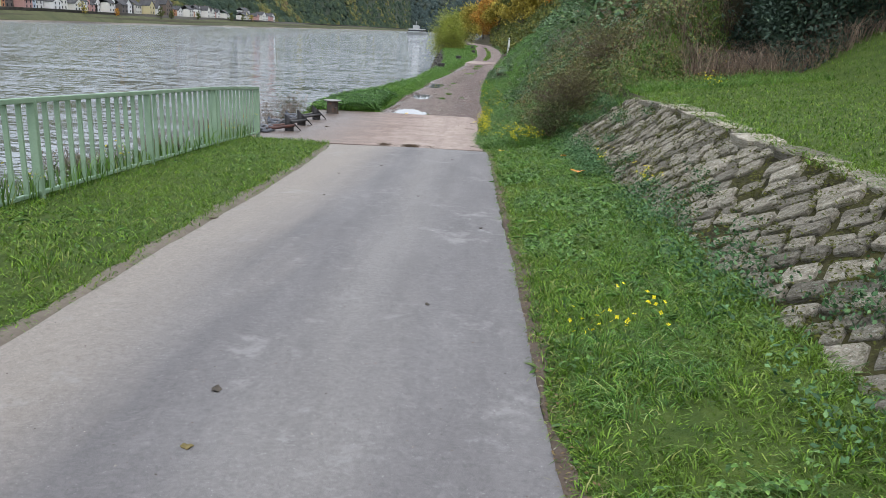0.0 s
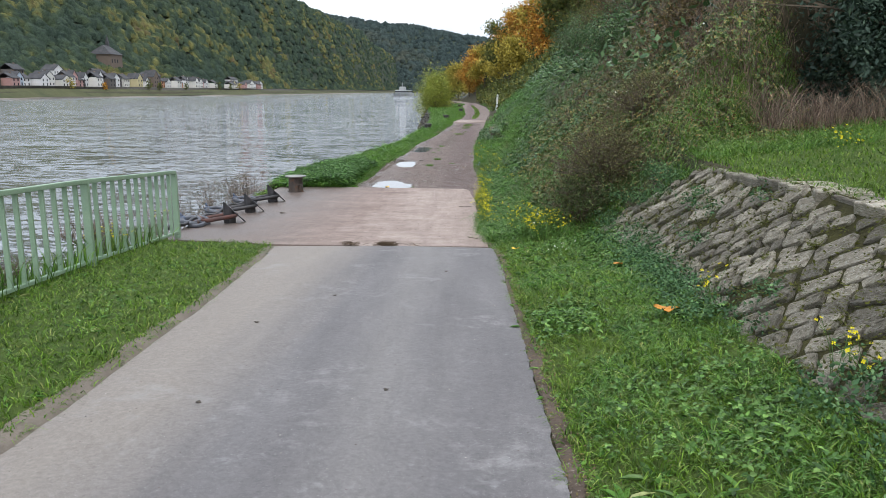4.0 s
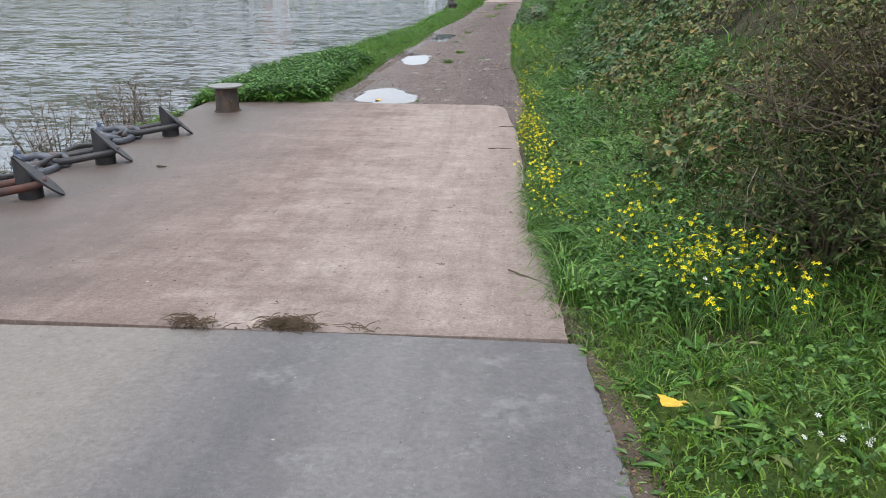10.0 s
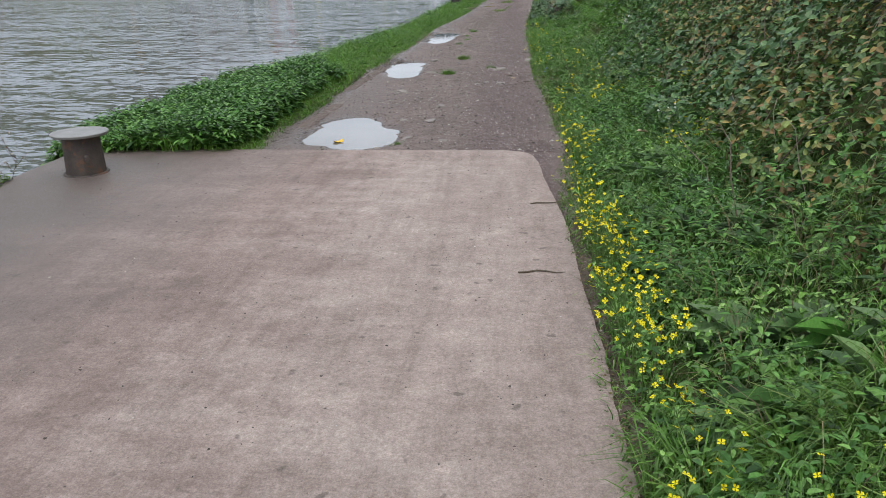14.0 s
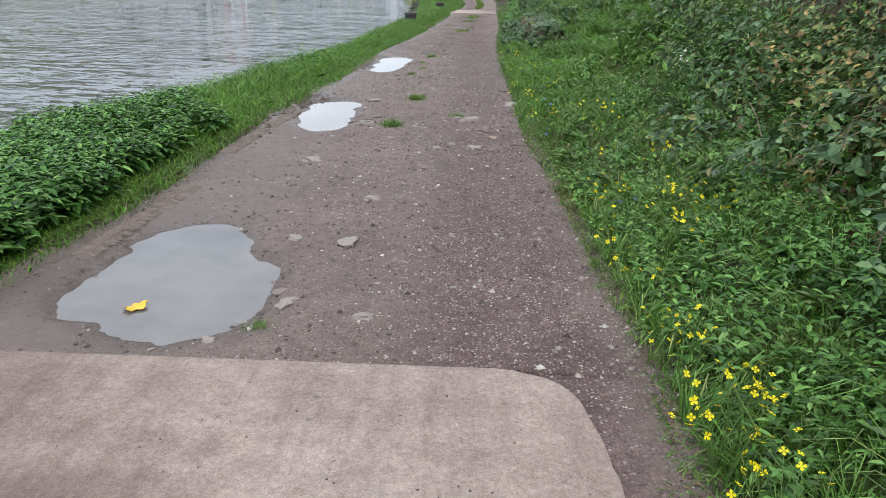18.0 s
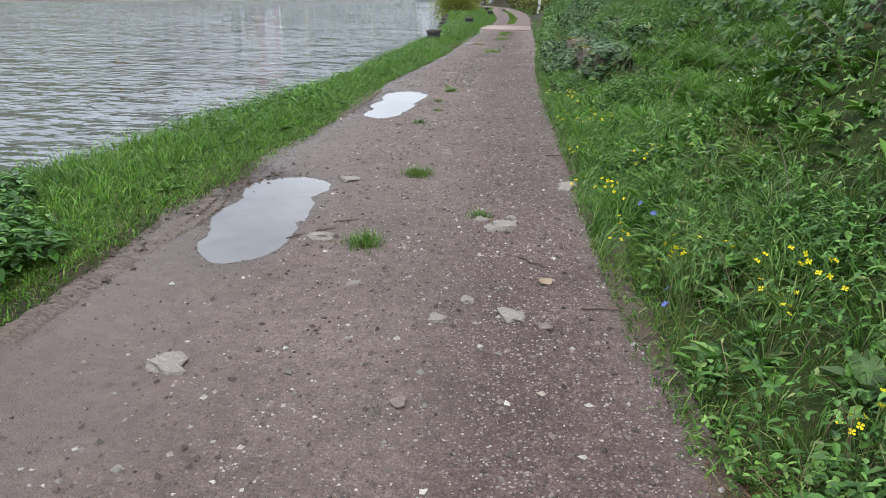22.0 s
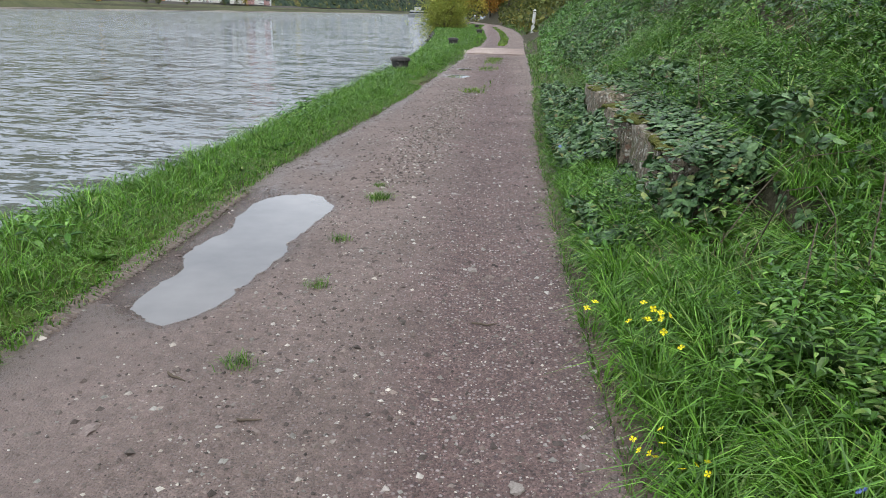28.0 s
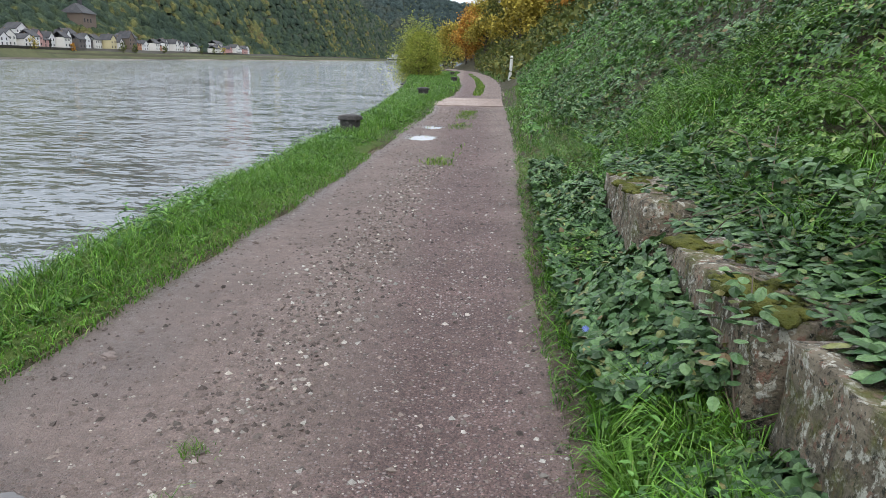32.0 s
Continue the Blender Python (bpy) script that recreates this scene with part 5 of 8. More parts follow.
def mooring_point(x, y, red=False):
    """An oblique steel plate on a pipe stub, holding a heavy chain that runs to the quay edge."""
    z = float(slab_z(np.array(x), np.array(y)))
    ob = new("mooring_anchor")
    ob.matrix_basis = pose(x, y, z, 0, 0, 24) @ Matrix.Diagonal((0.86, 0.86, 0.95, 1))
    tagged(ob, "dark steel mooring stub with a slanted plate holding a heavy chain", "mooring anchor", "mooring anchors on the slab edge")
    bm = bmesh.new()
    bmesh.ops.create_cone(bm, cap_ends=True, segments=22, radius1=0.13, radius2=0.13, depth=0.5, matrix=Matrix.Translation((-0.12, 0, 0.18)))
    bmesh.ops.bisect_plane(bm, geom=bm.verts[:] + bm.edges[:] + bm.faces[:], plane_co=(0, 0, 0.19), plane_no=(0.72, 0, 0.7), clear_outer=True)
    part("stub", bm, STEEL, ob)
    # the plate: a pointed oval, high on the river side
    n = 20
    bm = bmesh.new()
    lo, hi = [], []
    for k in range(n):
        t = 2 * math.pi * k / n
        px, py = 0.31 * math.cos(t), 0.16 * math.sin(t) * (1 - 0.35 * math.cos(t) * -1 if math.cos(t) < 0 else 1)
        py *= 1 - 0.45 * max(0, -math.cos(t)) ** 2
        lo.append(bm.verts.new((px, py, 0)))
        hi.append(bm.verts.new((px, py, 0.022)))
    bm.faces.new(lo[::-1])
    bm.faces.new(hi)
    for k in range(n):
        bm.faces.new((lo[k], lo[(k + 1) % n], hi[(k + 1) % n], hi[k]))
    bm.transform(Matrix.Translation((-0.02, 0, 0.205)) @ Matrix.Rotation(radians(43), 4, "Y"))
    part("plate", bm, STEEL, ob, "slanted plate worn bright at its rim")
    # a long link round the stub, then thick short links and a shackle at the edge
    part("long_link", link_bm(bmesh.new(), Matrix.Translation((-0.36, -0.05, 0.13)) @ Matrix.Rotation(radians(8), 4, "Z") @ Matrix.Rotation(radians(-5), 4, "Y"), 0.78, 0.34, 0.042), RED_CHAIN if red else STEEL, ob, "reddish long link" if red else "", True)
    for k, (dx, dy, dz, rz, rx) in enumerate(((-0.76, -0.05, 0.07, 15, 25), (-0.95, -0.16, 0.12, 25, 14), (-0.84, -0.33, 0.06, 60, 6), (-1.02, -0.3, 0.09, 120, 18))):
        part("chain_link", link_bm(bmesh.new(), Matrix.Translation((dx, dy, dz)) @ Matrix.Rotation(radians(rz), 4, "Z") @ Matrix.Rotation(radians(rx), 4, "X"), 0.38, 0.24, 0.047), CHAIN, ob, smooth=True)
    bm = bmesh.new()
    bmesh.ops.create_icosphere(bm, subdivisions=2, radius=0.08, matrix=Matrix.Translation((-1.12, -0.1, 0.14)) @ Matrix.Diagonal((1.1, 0.9, 0.85, 1)))
    bmesh.ops.create_cone(bm, cap_ends=True, segments=10, radius1=0.04, radius2=0.02, depth=0.1, matrix=Matrix.Translation((-1.14, -0.08, 0.22)) @ Matrix.Rotation(-0.4, 4, "Y"))
    part("shackle", bm, BLUE, ob, "bluish swivel lump", True)
    return ob


def long_bar(p, q):
    ob = new("mooring_cable", None)
    ob.location = p
    tagged(ob, "thick dark mooring cable lying along the slab edge", "cable", "mooring cables")
    a, b = Vector(p), Vector(q)
    pts = [Vector((0, 0, 0)).lerp(b - a, t) + Vector((0, 0, 0.03 * math.sin(t * 9))) for t in [k / 10 for k in range(11)]]
    part("cable", tube_bm(bmesh.new(), pts, 0.032, 8), STEEL, ob, smooth=True)


mooring_bollard(-4.79, 24.2)
for k, (x, y) in enumerate(((-4.72, 18.85), (-4.78, 20.4), (-4.76, 22.15))):
    mooring_point(x, y, k == 0)
for p, q in (((-5.36, 18.7, -0.16), (-5.32, 20.3, -0.2)), ((-5.38, 20.3, -0.19), (-5.33, 22.0, -0.24)), ((-5.36, 17.2, -0.07), (-5.36, 18.6, -0.14))):
    long_bar(p, q)
stone_slope()

# ---- stone blocks beside the track ----


def stone_block(y0, y1, x0, x1, z0, z1, seed, lean=0.0):
    r = np.random.default_rng(seed)
    ob = new("stone_block")
    ob.location = ((x0 + x1) / 2, (y0 + y1) / 2, z0)
    tagged(ob, "weathered lichen-spotted stone block with moss, half sunk in brambles", "stone block", "old stone blocks beside the track")
    bm = bmesh.new()
    bmesh.ops.create_cube(bm, size=1)
    bmesh.ops.subdivide_edges(bm, edges=bm.edges[:], cuts=9, use_grid_fill=True)
    w, d, h = x1 - x0, y1 - y0, z1 - z0
    for v in bm.verts:
        p = v.co * 2
        k = max(abs(p.x), abs(p.y), abs(p.z))
        q = Vector((p.x, p.y, p.z))
        # rounded, chipped arrises
        e = sorted((abs(p.x), abs(p.y), abs(p.z)))
        q *= 1 - 0.025 * max(0, e[1] - 0.75) * 4
        v.co = Vector((q.x * w / 2, q.y * d / 2, (q.z + 1) * h / 2))
        o = noise.noise_vector(Vector((v.co.x * 3 + seed, v.co.y * 3, v.co.z * 3))) * 0.035 + noise.noise_vector(Vector((v.co.x * 11 + seed, v.co.y * 11, v.co.z * 11))) * 0.018
        v.co += o + Vector((lean * v.co.z, 0, 0))
    part("body", bm, BLOCKSTONE, ob, smooth=True)
    # moss grows in mats along the front arris
    mats = [(r.uniform(-w * 0.42, -w * 0.1), r.uniform(-d * 0.42, d * 0.42)) for _ in range(5)]
    for k in range(60):
        mx, my = mats[k % 5]
        px, py = max(-w * 0.47, min(w * 0.3, r.normal(mx, 0.05))), max(-d * 0.47, min(d * 0.47, r.normal(my, 0.11)))
        bm = bmesh.new()
        bmesh.ops.create_icosphere(bm, subdivisions=2, radius=1)
        s = r.uniform(0.02, 0.065)
        for v in bm.verts:
            v.co = Vector((v.co.x * s * 1.1, v.co.y * s * 1.4, v.co.z * s * 0.42)) * (1 + 0.8 * noise.noise(v.co * 3.2 + Vector((k, seed, 0))))
        bm.transform(Matrix.Translation((px + lean * h, py, h - 0.008)))
        part("moss_cushion", bm, MOSS, ob, smooth=True)
    return ob


stone_block(37.85, 39.52, 0.52, 1.15, -0.5, 0.49, 3, 0.07)
stone_block(39.7, 41.1, 0.52, 1.1, -0.5, 0.48, 5, 0.06)
stone_block(42.0, 43.4, 0.58, 1.2, -0.5, 0.5, 9, 0.06)

# ---- grass and herbs ----
left_of = lambda x, y: (x < path_left(y) + 0.02 * wavy(y, 0 * y, 0.3, 71) + 0.03) & (x > along(CREST, y) - 0.25)


def edge_thin(x, y, e, w):
    """Growth thins out towards a trodden edge e."""
    return rng.uniform(0, 1, len(x)) < np.clip(np.abs(x - e) / w + 0.12, 0, 1)


in_blocks = lambda x, y: (y > 37.4) & (y < 43.5) & (x > 0.42) & (x < 1.1)
off = lambda x, y: x - path_right(y)


def over(x, y, lo, hi):
    return np.stack([x, y, height(x, y) + rng.uniform(lo, hi, len(x))], -1)


r2 = np.random.default_rng(19)
OLIVE = leafy("olive_leaf", [(0.0, (0.08, 0.11, 0.03)), (0.7, (0.15, 0.17, 0.045)), (1.0, (0.28, 0.25, 0.06))], 0.7, 0.3)
THATCH = leafy("dry_thatch", [(0.0, (0.16, 0.12, 0.075)), (0.5, (0.26, 0.2, 0.12)), (0.8, (0.22, 0.24, 0.1)), (1.0, (0.4, 0.33, 0.2))], 0.8, 0.15)

# mown strips beside the asphalt
x, y = scatter(46000, -5.2, -2.5, 1.5, 15.75, lambda x, y: left_of(x, y) & edge_thin(x, y, path_left(y), 0.1))
blades("grass_strip", x, y, LAWN, 0.1, 0.0088, 1.0, label="short green grass between path and railing", tuft=0.1, gather=0.85)
x, y = scatter(104000, 0.1, 2.0, 1.6, 16.2, lambda x, y: (rng.uniform(0, 1, len(x)) < np.clip(1.5 - y / 12, 0.5, 1)) & (x > along(ASPHALT_RIGHT, y) + 0.03) & (x < wall_x(y)) & edge_thin(x, y, along(ASPHALT_RIGHT, y), 0.16))
t = 1 + 0.5 * np.clip(wavy(x, y, 0.2, 72), -0.6, 1)
blades("grass_verge", x, y, LAWN, 0.09 * t, 0.0072, 1.0, label="lush dewy grass verge at the foot of the stones", tuft=0.1, gather=0.85)
x, y = scatter(62000, 0.3, 2.0, 1.6, 15.6, lambda x, y: (x > along(ASPHALT_RIGHT, y) + 0.16) & (x < wall_x(y)) & (wavy(x, y, 0.45, 152) + 0.5 * np.clip((x - 0.4) / 0.8, 0, 1) > 0.1))
blades("lush_verge", x, y, LUSH, 0.115, 0.006, 1.45, label="longer bluish green grass bent over in the verge", tuft=0.17, gather=0.7)
x, y = beside(8000, path_right, -0.07, 0.2, 1.0, 25)
blades("dry_edge", x, y, THATCH, 0.05, 0.005, 1.3, label="dry trodden grass along the paving edge")
x, y = scatter(64000, 2.82, 8.5, 3, 19.5, lambda x, y: rng.uniform(0, 1, len(x)) < 1.25 - (x - 3) / 7)
blades("terrace_grass", x, y, LAWN, 0.1, 0.0125, 1.1, label="green grass on the terrace above the stones")
x, y = scatter(480, 0.3, 2.0, 1, 16, lambda x, y: (x > along(ASPHALT_RIGHT, y) + 0.15) & (x < wall_x(y)) & (wavy(x, y, 0.5, 76) > -0.1))
rosettes("verge_herbs", x, y, LUSH, 0.1, 9, 0.3, 0.5, "dandelion and plantain leaves in the grass verge")
x, y = scatter(6000, 0.3, 2.0, 1, 16, lambda x, y: (x > along(ASPHALT_RIGHT, y) + 0.12) & (x < wall_x(y)) & (wavy(x, y, 0.35, 91) > 0.15))
thicket("clover", x, y, HERB, 0.1, 0.027, 91, "patches of clover in the grass verge", "clover", 0.2, 0.9)
x, y = scatter(7000, 7.5, 18, 5, 20, lambda x, y: rng.uniform(0, 1, len(x)) < np.clip((x - 7.5) / 2, 0, 1))
leaves("terrace_scrub", over(x, y, 0.05, 0.6), BRAMBLE, 0.15, 0.4, "dark scrub on the slope behind the terrace")
# loose patches of low herbs
for k, (cx, cy, rx, ry, n, tall, size) in enumerate(((0.58, 11.05, 0.17, 0.27, 1000, 0.12, 0.034), (1.5, 12.75, 0.2, 0.5, 1700, 0.22, 0.04), (1.55, 11.3, 0.2, 0.4, 1100, 0.18, 0.042), (1.4, 14.6, 0.2, 0.5, 700, 0.14, 0.036), (1.35, 8.6, 0.2, 0.6, 800, 0.13, 0.034), (0.95, 6.4, 0.2, 0.35, 600, 0.11, 0.03), (0.8, 9.5, 0.2, 0.4, 500, 0.1, 0.03), (0.9, 13.4, 0.22, 0.5, 600, 0.1, 0.03))):
    n = int(n * 0.55)
    x, y = r2.normal(cx, rx, n), r2.normal(cy, ry, n)
    q = (x < wall_x(y) + 0.05) & (x > along(ASPHALT_RIGHT, y) + 0.05) & (wavy(x, y, 0.12, 140 + k) > -0.5)
    thicket("low_herbs", x[q], y[q], HERB, tall, size, 141 + k, "loose patch of green broad-leaved herbs in the grass verge", "herbs", 0.45, 0.75)
x, y = scatter(260, -4.8, -2.7, 1, 15.6, lambda x, y: left_of(x, y) & (wavy(x, y, 0.5, 77) > -0.1))
rosettes("verge_herbs", x, y, LUSH, 0.08, 8, 0.3, 0.4, "low herbs in the grass beside the railing")
x, y = scatter(3000, -4.8, -2.7, 1, 15.6, lambda x, y: left_of(x, y) & (wavy(x, y, 0.4, 92) > 0.2))
thicket("clover", x, y, HERB, 0.08, 0.022, 92, "patches of clover beside the railing", "clover", 0.2, 0.9)

x, y = beside(5000, path_left, -0.2, 0.07, 1.0, 15.7)
blades("dry_edge", x, y, THATCH, 0.045, 0.006, 1.3, label="dry trodden grass along the paving edge beside the railing")
x, y = beside(2600, path_right, -0.02, 0.14, 1.5, 25)
leaves("leaf_litter", np.stack([x, y, height(x, y) + rng.uniform(0.02, 0.035, len(x))], -1), BROWN, 0.022, 0.8, "crumbled dead leaves along the paving edge", "leaf litter")
# river edge of the track
x, y = beside(38000, lambda y: along(TRACK_LEFT, y) + 0.13 * wavy(y, 0 * y, 0.45, 121) + 0.05 * wavy(y, 0 * y, 0.12, 134), -0.6, 0.12, 25.2, 50)
k = rng.uniform(0, 1, len(x)) < np.clip((along(TRACK_LEFT, y) + 0.16 - x) / 0.25, 0, 1)
x, y = x[k], y[k]
blades("short_grass", x, y, BANK, 0.08, 0.009, 1.0, label="short trodden grass at the river edge of the track")
x, y = scatter(112000, -6.0, -1.5, 25.1, 52, lambda x, y: left_of(x, y) & edge_thin(x, y, along(TRACK_LEFT, y) + 0.1, 0.3))
t = np.clip((along(TRACK_LEFT, y) - 0.12 - x + 0.16 * wavy(x, y, 0.35, 168)) / 0.45, 0.16, 1.1)
blades("bank_grass", x, y, BANK, 0.22 * t, 0.0068, 1.15, label="long bright green grass along the river edge of the track", tuft=0.16, gather=0.8)
x, y = beside(12000, lambda y: along(TRACK_LEFT, y) + 0.13 * wavy(y, 0 * y, 0.45, 121), -0.25, 0.24, 25.2, 52)
blades("dry_edge", x, y, THATCH, 0.055, 0.006, 1.3, label="dry trodden grass along the river edge of the track")
x, y = scatter(900, -5.5, -1.8, 30, 60, lambda x, y: left_of(x, y) & (x < along(TRACK_LEFT, y) - 0.25) & (wavy(x, y, 0.6, 94) > -0.1))
rosettes("bank_herbs", x, y, LUSH, 0.1, 10, 0.34, 0.6, "docks and plantain in the bank grass")
x, y = scatter(46000, -4.6, -0.8, 52, 76, lambda x, y: left_of(x, y) & edge_thin(x, y, along(TRACK_LEFT, y) + 0.1, 0.3))
t = np.clip((along(TRACK_LEFT, y) - x + 0.16 * wavy(x, y, 0.5, 169)) / 0.6, 0.3, 1.1)
blades("bank_grass", x, y, BANK, 0.22 * t, 0.014, 1.0, label="far grass along the river edge of the track")
x, y = scatter(30000, -9.0, 0.5, 76, 150, lambda x, y: left_of(x, y))
blades("bank_grass", x, y, BANK, 0.25, 0.03, 1.0, label="distant grass along the river edge of the track")
x, y = scatter(22000, -8, -4.2, -6, 16.2, lambda x, y: (x < along(CREST, y) + 0.35) & (x > along(CREST, y) - 2.2))
blades("bank_weeds", x, y, GRASS, 0.42, 0.012, 0.6, label="straggling weeds on the bank behind the railing")
x, y = scatter(6200, -6.2, -2.7, 25.15, 37, lambda x, y: left_of(x, y) & (x < along(TRACK_LEFT, y) - 0.26 - 0.12 * wavy(y, 0 * y, 0.6, 137)) & (wavy(x, y, 0.5, 95) > -0.85 + 0.3 * np.clip(y - 28.2, 0, 20)))
t = np.clip(0.33 - 0.16 * np.clip((-4.2 - x) / 1.2, 0, 1) - 0.01 * np.clip(y - 27, 0, 20), 0.14, 1) + 0.1 * wavy(x, y, 0.6, 96)
stalked("nettles", x, y, NETTLE, t, 0.125, 6, 2, 0.55, "dense dark green nettles on the river bank")
x, y = scatter(900, -6.2, -2.6, 33, 60, lambda x, y: left_of(x, y) & (x < along(TRACK_LEFT, y) - 0.55) & (wavy(x, y, 0.8, 78) > 0.1))
stalked("bank_herbs", x, y, NETTLE, 0.3, 0.1, 5, 2, 0.5, "broad-leaved weeds on the river bank")

# growth between the wheel lines further on
x, y = beside(9000, lambda y: np.interp(y, (49, 53, 61), (-1.02, -0.82, -0.5)), -0.32, 0.32, 49, 62)
k = (rng.uniform(0, 1, len(x)) < 0.9 * np.clip(wavy(x, y, 0.8, 166), 0, 1) + 0.2 * (wavy(x, y, 0.8, 166) > 0)) & (rng.uniform(0, 1, len(x)) < 1.0 - 2.9 * np.abs(x - np.interp(y, (49, 53, 61), (-1.02, -0.82, -0.5))))
x, y = x[k], y[k]
blades("median_grass", x, y, LAWN, 0.12, 0.016, 1.0, z=along(GROUND, y) - 0.02, label="patchy grass between the wheel lines of the track")
x, y = beside(9000, lambda y: (along(TRACK_LEFT, y) + along(TRACK_RIGHT, y)) / 2, -0.24, 0.24, 74, 135)
k = (wavy(x, y, 0.7, 167) > -0.1) & (rng.uniform(0, 1, len(x)) < 0.55)
blades("median_grass", x[k], y[k], LAWN, 0.16, 0.04, 1.0, z=along(GROUND, y[k]), label="green strip between the wheel lines of the far track")

# foot of the hillside
x, y = scatter(88000, -0.3, 2.2, 15.6, 52, lambda x, y: (off(x, y) > -0.03) & (off(x, y) < 1.6) & edge_thin(x, y, path_right(y) - 0.1, 0.3) & ~in_blocks(x, y) & (wavy(x, y, 0.55, 97) > np.where(off(x, y) < 0.5, -0.8, np.where(y > 26, 0.05, -0.3))))
t = (0.4 + 0.75 * np.clip(off(x, y) / 0.55, 0, 1)) * (1 + 0.35 * np.clip(wavy(x, y, 0.4, 73), -0.6, 1))
blades("verge_grass", x, y, LUSH, 0.2 * t, 0.006, 1.15, label="tall tangled grass at the foot of the hillside", tuft=0.24, gather=0.55)
x, y = beside(8000, lambda y: path_right(y) + 0.08 * wavy(y, 0 * y, 0.5, 98), -0.14, 0.28, 15.6, 50)
blades("dry_edge", x, y, THATCH, 0.075, 0.0045, 1.3, label="dry straw and grass at the edge of the track")
x, y = beside(9000, path_right, 0.05, 0.8, 16.3, 19.6)
blades("long_grass", x, y, LUSH, 0.26, 0.007, 1.25, label="long fine grass leaning over the slab edge", tuft=0.3, gather=0.5)
x, y = beside(15000, path_right, 0.06, 1.25, 22.5, 34)
k = (y < 28.5) | (wavy(x, y, 0.5, 190) > 0.0)
x, y = x[k], y[k]
blades("long_grass", x, y, LUSH, 0.23, 0.0065, 1.1, label="long grass leaning among the yellow flowers", tuft=0.32, gather=0.5)
x, y = scatter(9000, 0.0, 2.4, 15.8, 52, lambda x, y: (off(x, y) > 0.15) & (off(x, y) < 1.9) & (wavy(x, y, 0.6, 99) > 0.25))
blades("grey_stalks", x, y, THATCH, 0.4, 0.004, 0.9, label="thin pale stalks standing in the verge", tuft=0.3, gather=0.5)
x, y = scatter(2000, 0.0, 2.3, 15.8, 52, lambda x, y: (off(x, y) > 0.2) & (off(x, y) < 2.0) & ~in_blocks(x, y) & (wavy(x, y, 0.5, 101) > -0.15))
rosettes("verge_herbs", x, y, LUSH, 0.125, 11, 0.36, 0.65, "docks and dandelions at the foot of the hillside")
x, y = scatter(5200, 0.0, 2.4, 15.8, 48, lambda x, y: (off(x, y) > 0.15) & (off(x, y) < 2.1) & ~in_blocks(x, y) & (wavy(x, y, 0.5, 79) > np.where((y > 33.4) & (y < 37.4), 0.45, -0.15)))
stalked("verge_nettles", x, y, NETTLE, 0.34, 0.075, 5, 2, 0.5, "nettles and young herbs at the foot of the hillside")
x, y = scatter(20000, -0.1, 1.5, 15.8, 48, lambda x, y: (off(x, y) > 0.05) & (off(x, y) < 0.8) & ~in_blocks(x, y) & (wavy(x, y, 0.35, 102) > np.where((y > 33.4) & (y < 37.4), 0.6, 0.1)))
thicket("small_weeds", x, y, LUSH, 0.17, 0.022, 102, "small-leaved weeds along the edge of the track", "weeds", 0.3, 0.8)
big = [(0.62, 19.6), (0.75, 20.1), (0.9, 20.0), (0.55, 18.0), (0.42, 17.6), (0.72, 33.2), (0.85, 33.8), (0.6, 30.4), (0.9, 27.9), (0.95, 35.2), (0.7, 35.7)]
x, y = np.array(big).T
rosettes("dock_plants", x, y, NETTLE, 0.25, 9, 0.5, 0.6, "large-leaved docks at the foot of the hillside")

# pale broad-leaved plants standing out of the verge
x, y = np.array([(r2.uniform(0.3, 1.15), q) for q in r2.uniform(16.4, 24.8, 80)] + [(r2.uniform(0.45, 1.2), q) for q in r2.uniform(26, 36, 24)]).T
rosettes("broad_herbs", x, y, leafy("pale_herb_leaf", [(0.0, (0.07, 0.14, 0.05)), (0.6, (0.13, 0.23, 0.085)), (1.0, (0.2, 0.3, 0.13))], 0.45, 0.15), 0.19, 10, 0.62, 0.75, "pale broad-leaved herbs standing out of the verge")
x, y = beside(18000, lambda y: path_right(y) + 0.08 * wavy(y, 0 * y, 0.4, 122), -0.03, 0.36, 15.6, 50)
blades("edge_grass", x, y, GRASS, 0.1, 0.007, 1.1, label="short grass at the foot of the hillside", tuft=0.12, gather=0.8)
x, y = scatter(10500, 0.2, 2.8, 22, 48, lambda x, y: (off(x, y) > 0.4) & (off(x, y) < 2.3) & ~in_blocks(x, y) & (wavy(x, y, 0.7, 131) > -0.35))
k = (y > 30.5) & ((y > 37.5) | (y < 33.4) | (rng.uniform(0, 1, len(y)) < 0.13))
thicket("leafy_weeds", x[k], y[k], LUSH, 0.28, 0.036, 133, "bright small-leaved weeds at the foot of the hillside", "weeds", 0.25, 0.55)
k = y < 30.5
x, y = x[k], y[k]
thicket("leafy_weeds", x, y, NETTLE, 0.34, 0.034, 131, "dense small-leaved weeds at the foot of the hillside", "weeds", 0.3, 0.6)
x, y = scatter(4200, 0.0, 2.8, 28, 46, lambda x, y: (off(x, y) > 0.3) & (off(x, y) < np.where(y < 37, 2.3, 1.4)) & ~in_blocks(x, y) & (wavy(x, y, 0.6, 151) > np.where((y > 33.4) & (y < 37.4), 0.6, -0.3)))
thicket("leafy_weeds", x, y, LUSH, 0.34, 0.05, 151, "broad-leaved weeds crowding the edge of the track", "weeds", 0.3, 0.55)
x, y = r2.normal(0.16, 0.1, 1500), r2.normal(28.35, 0.28, 1500)
blades("dry_patch", x, y, leafy("rusty_straw", [(0.0, (0.14, 0.07, 0.04)), (0.6, (0.24, 0.13, 0.07)), (1.0, (0.36, 0.25, 0.14))], 0.8, 0.1), 0.09, 0.005, 1.3, label="rust-brown withered grass at the edge of the track")
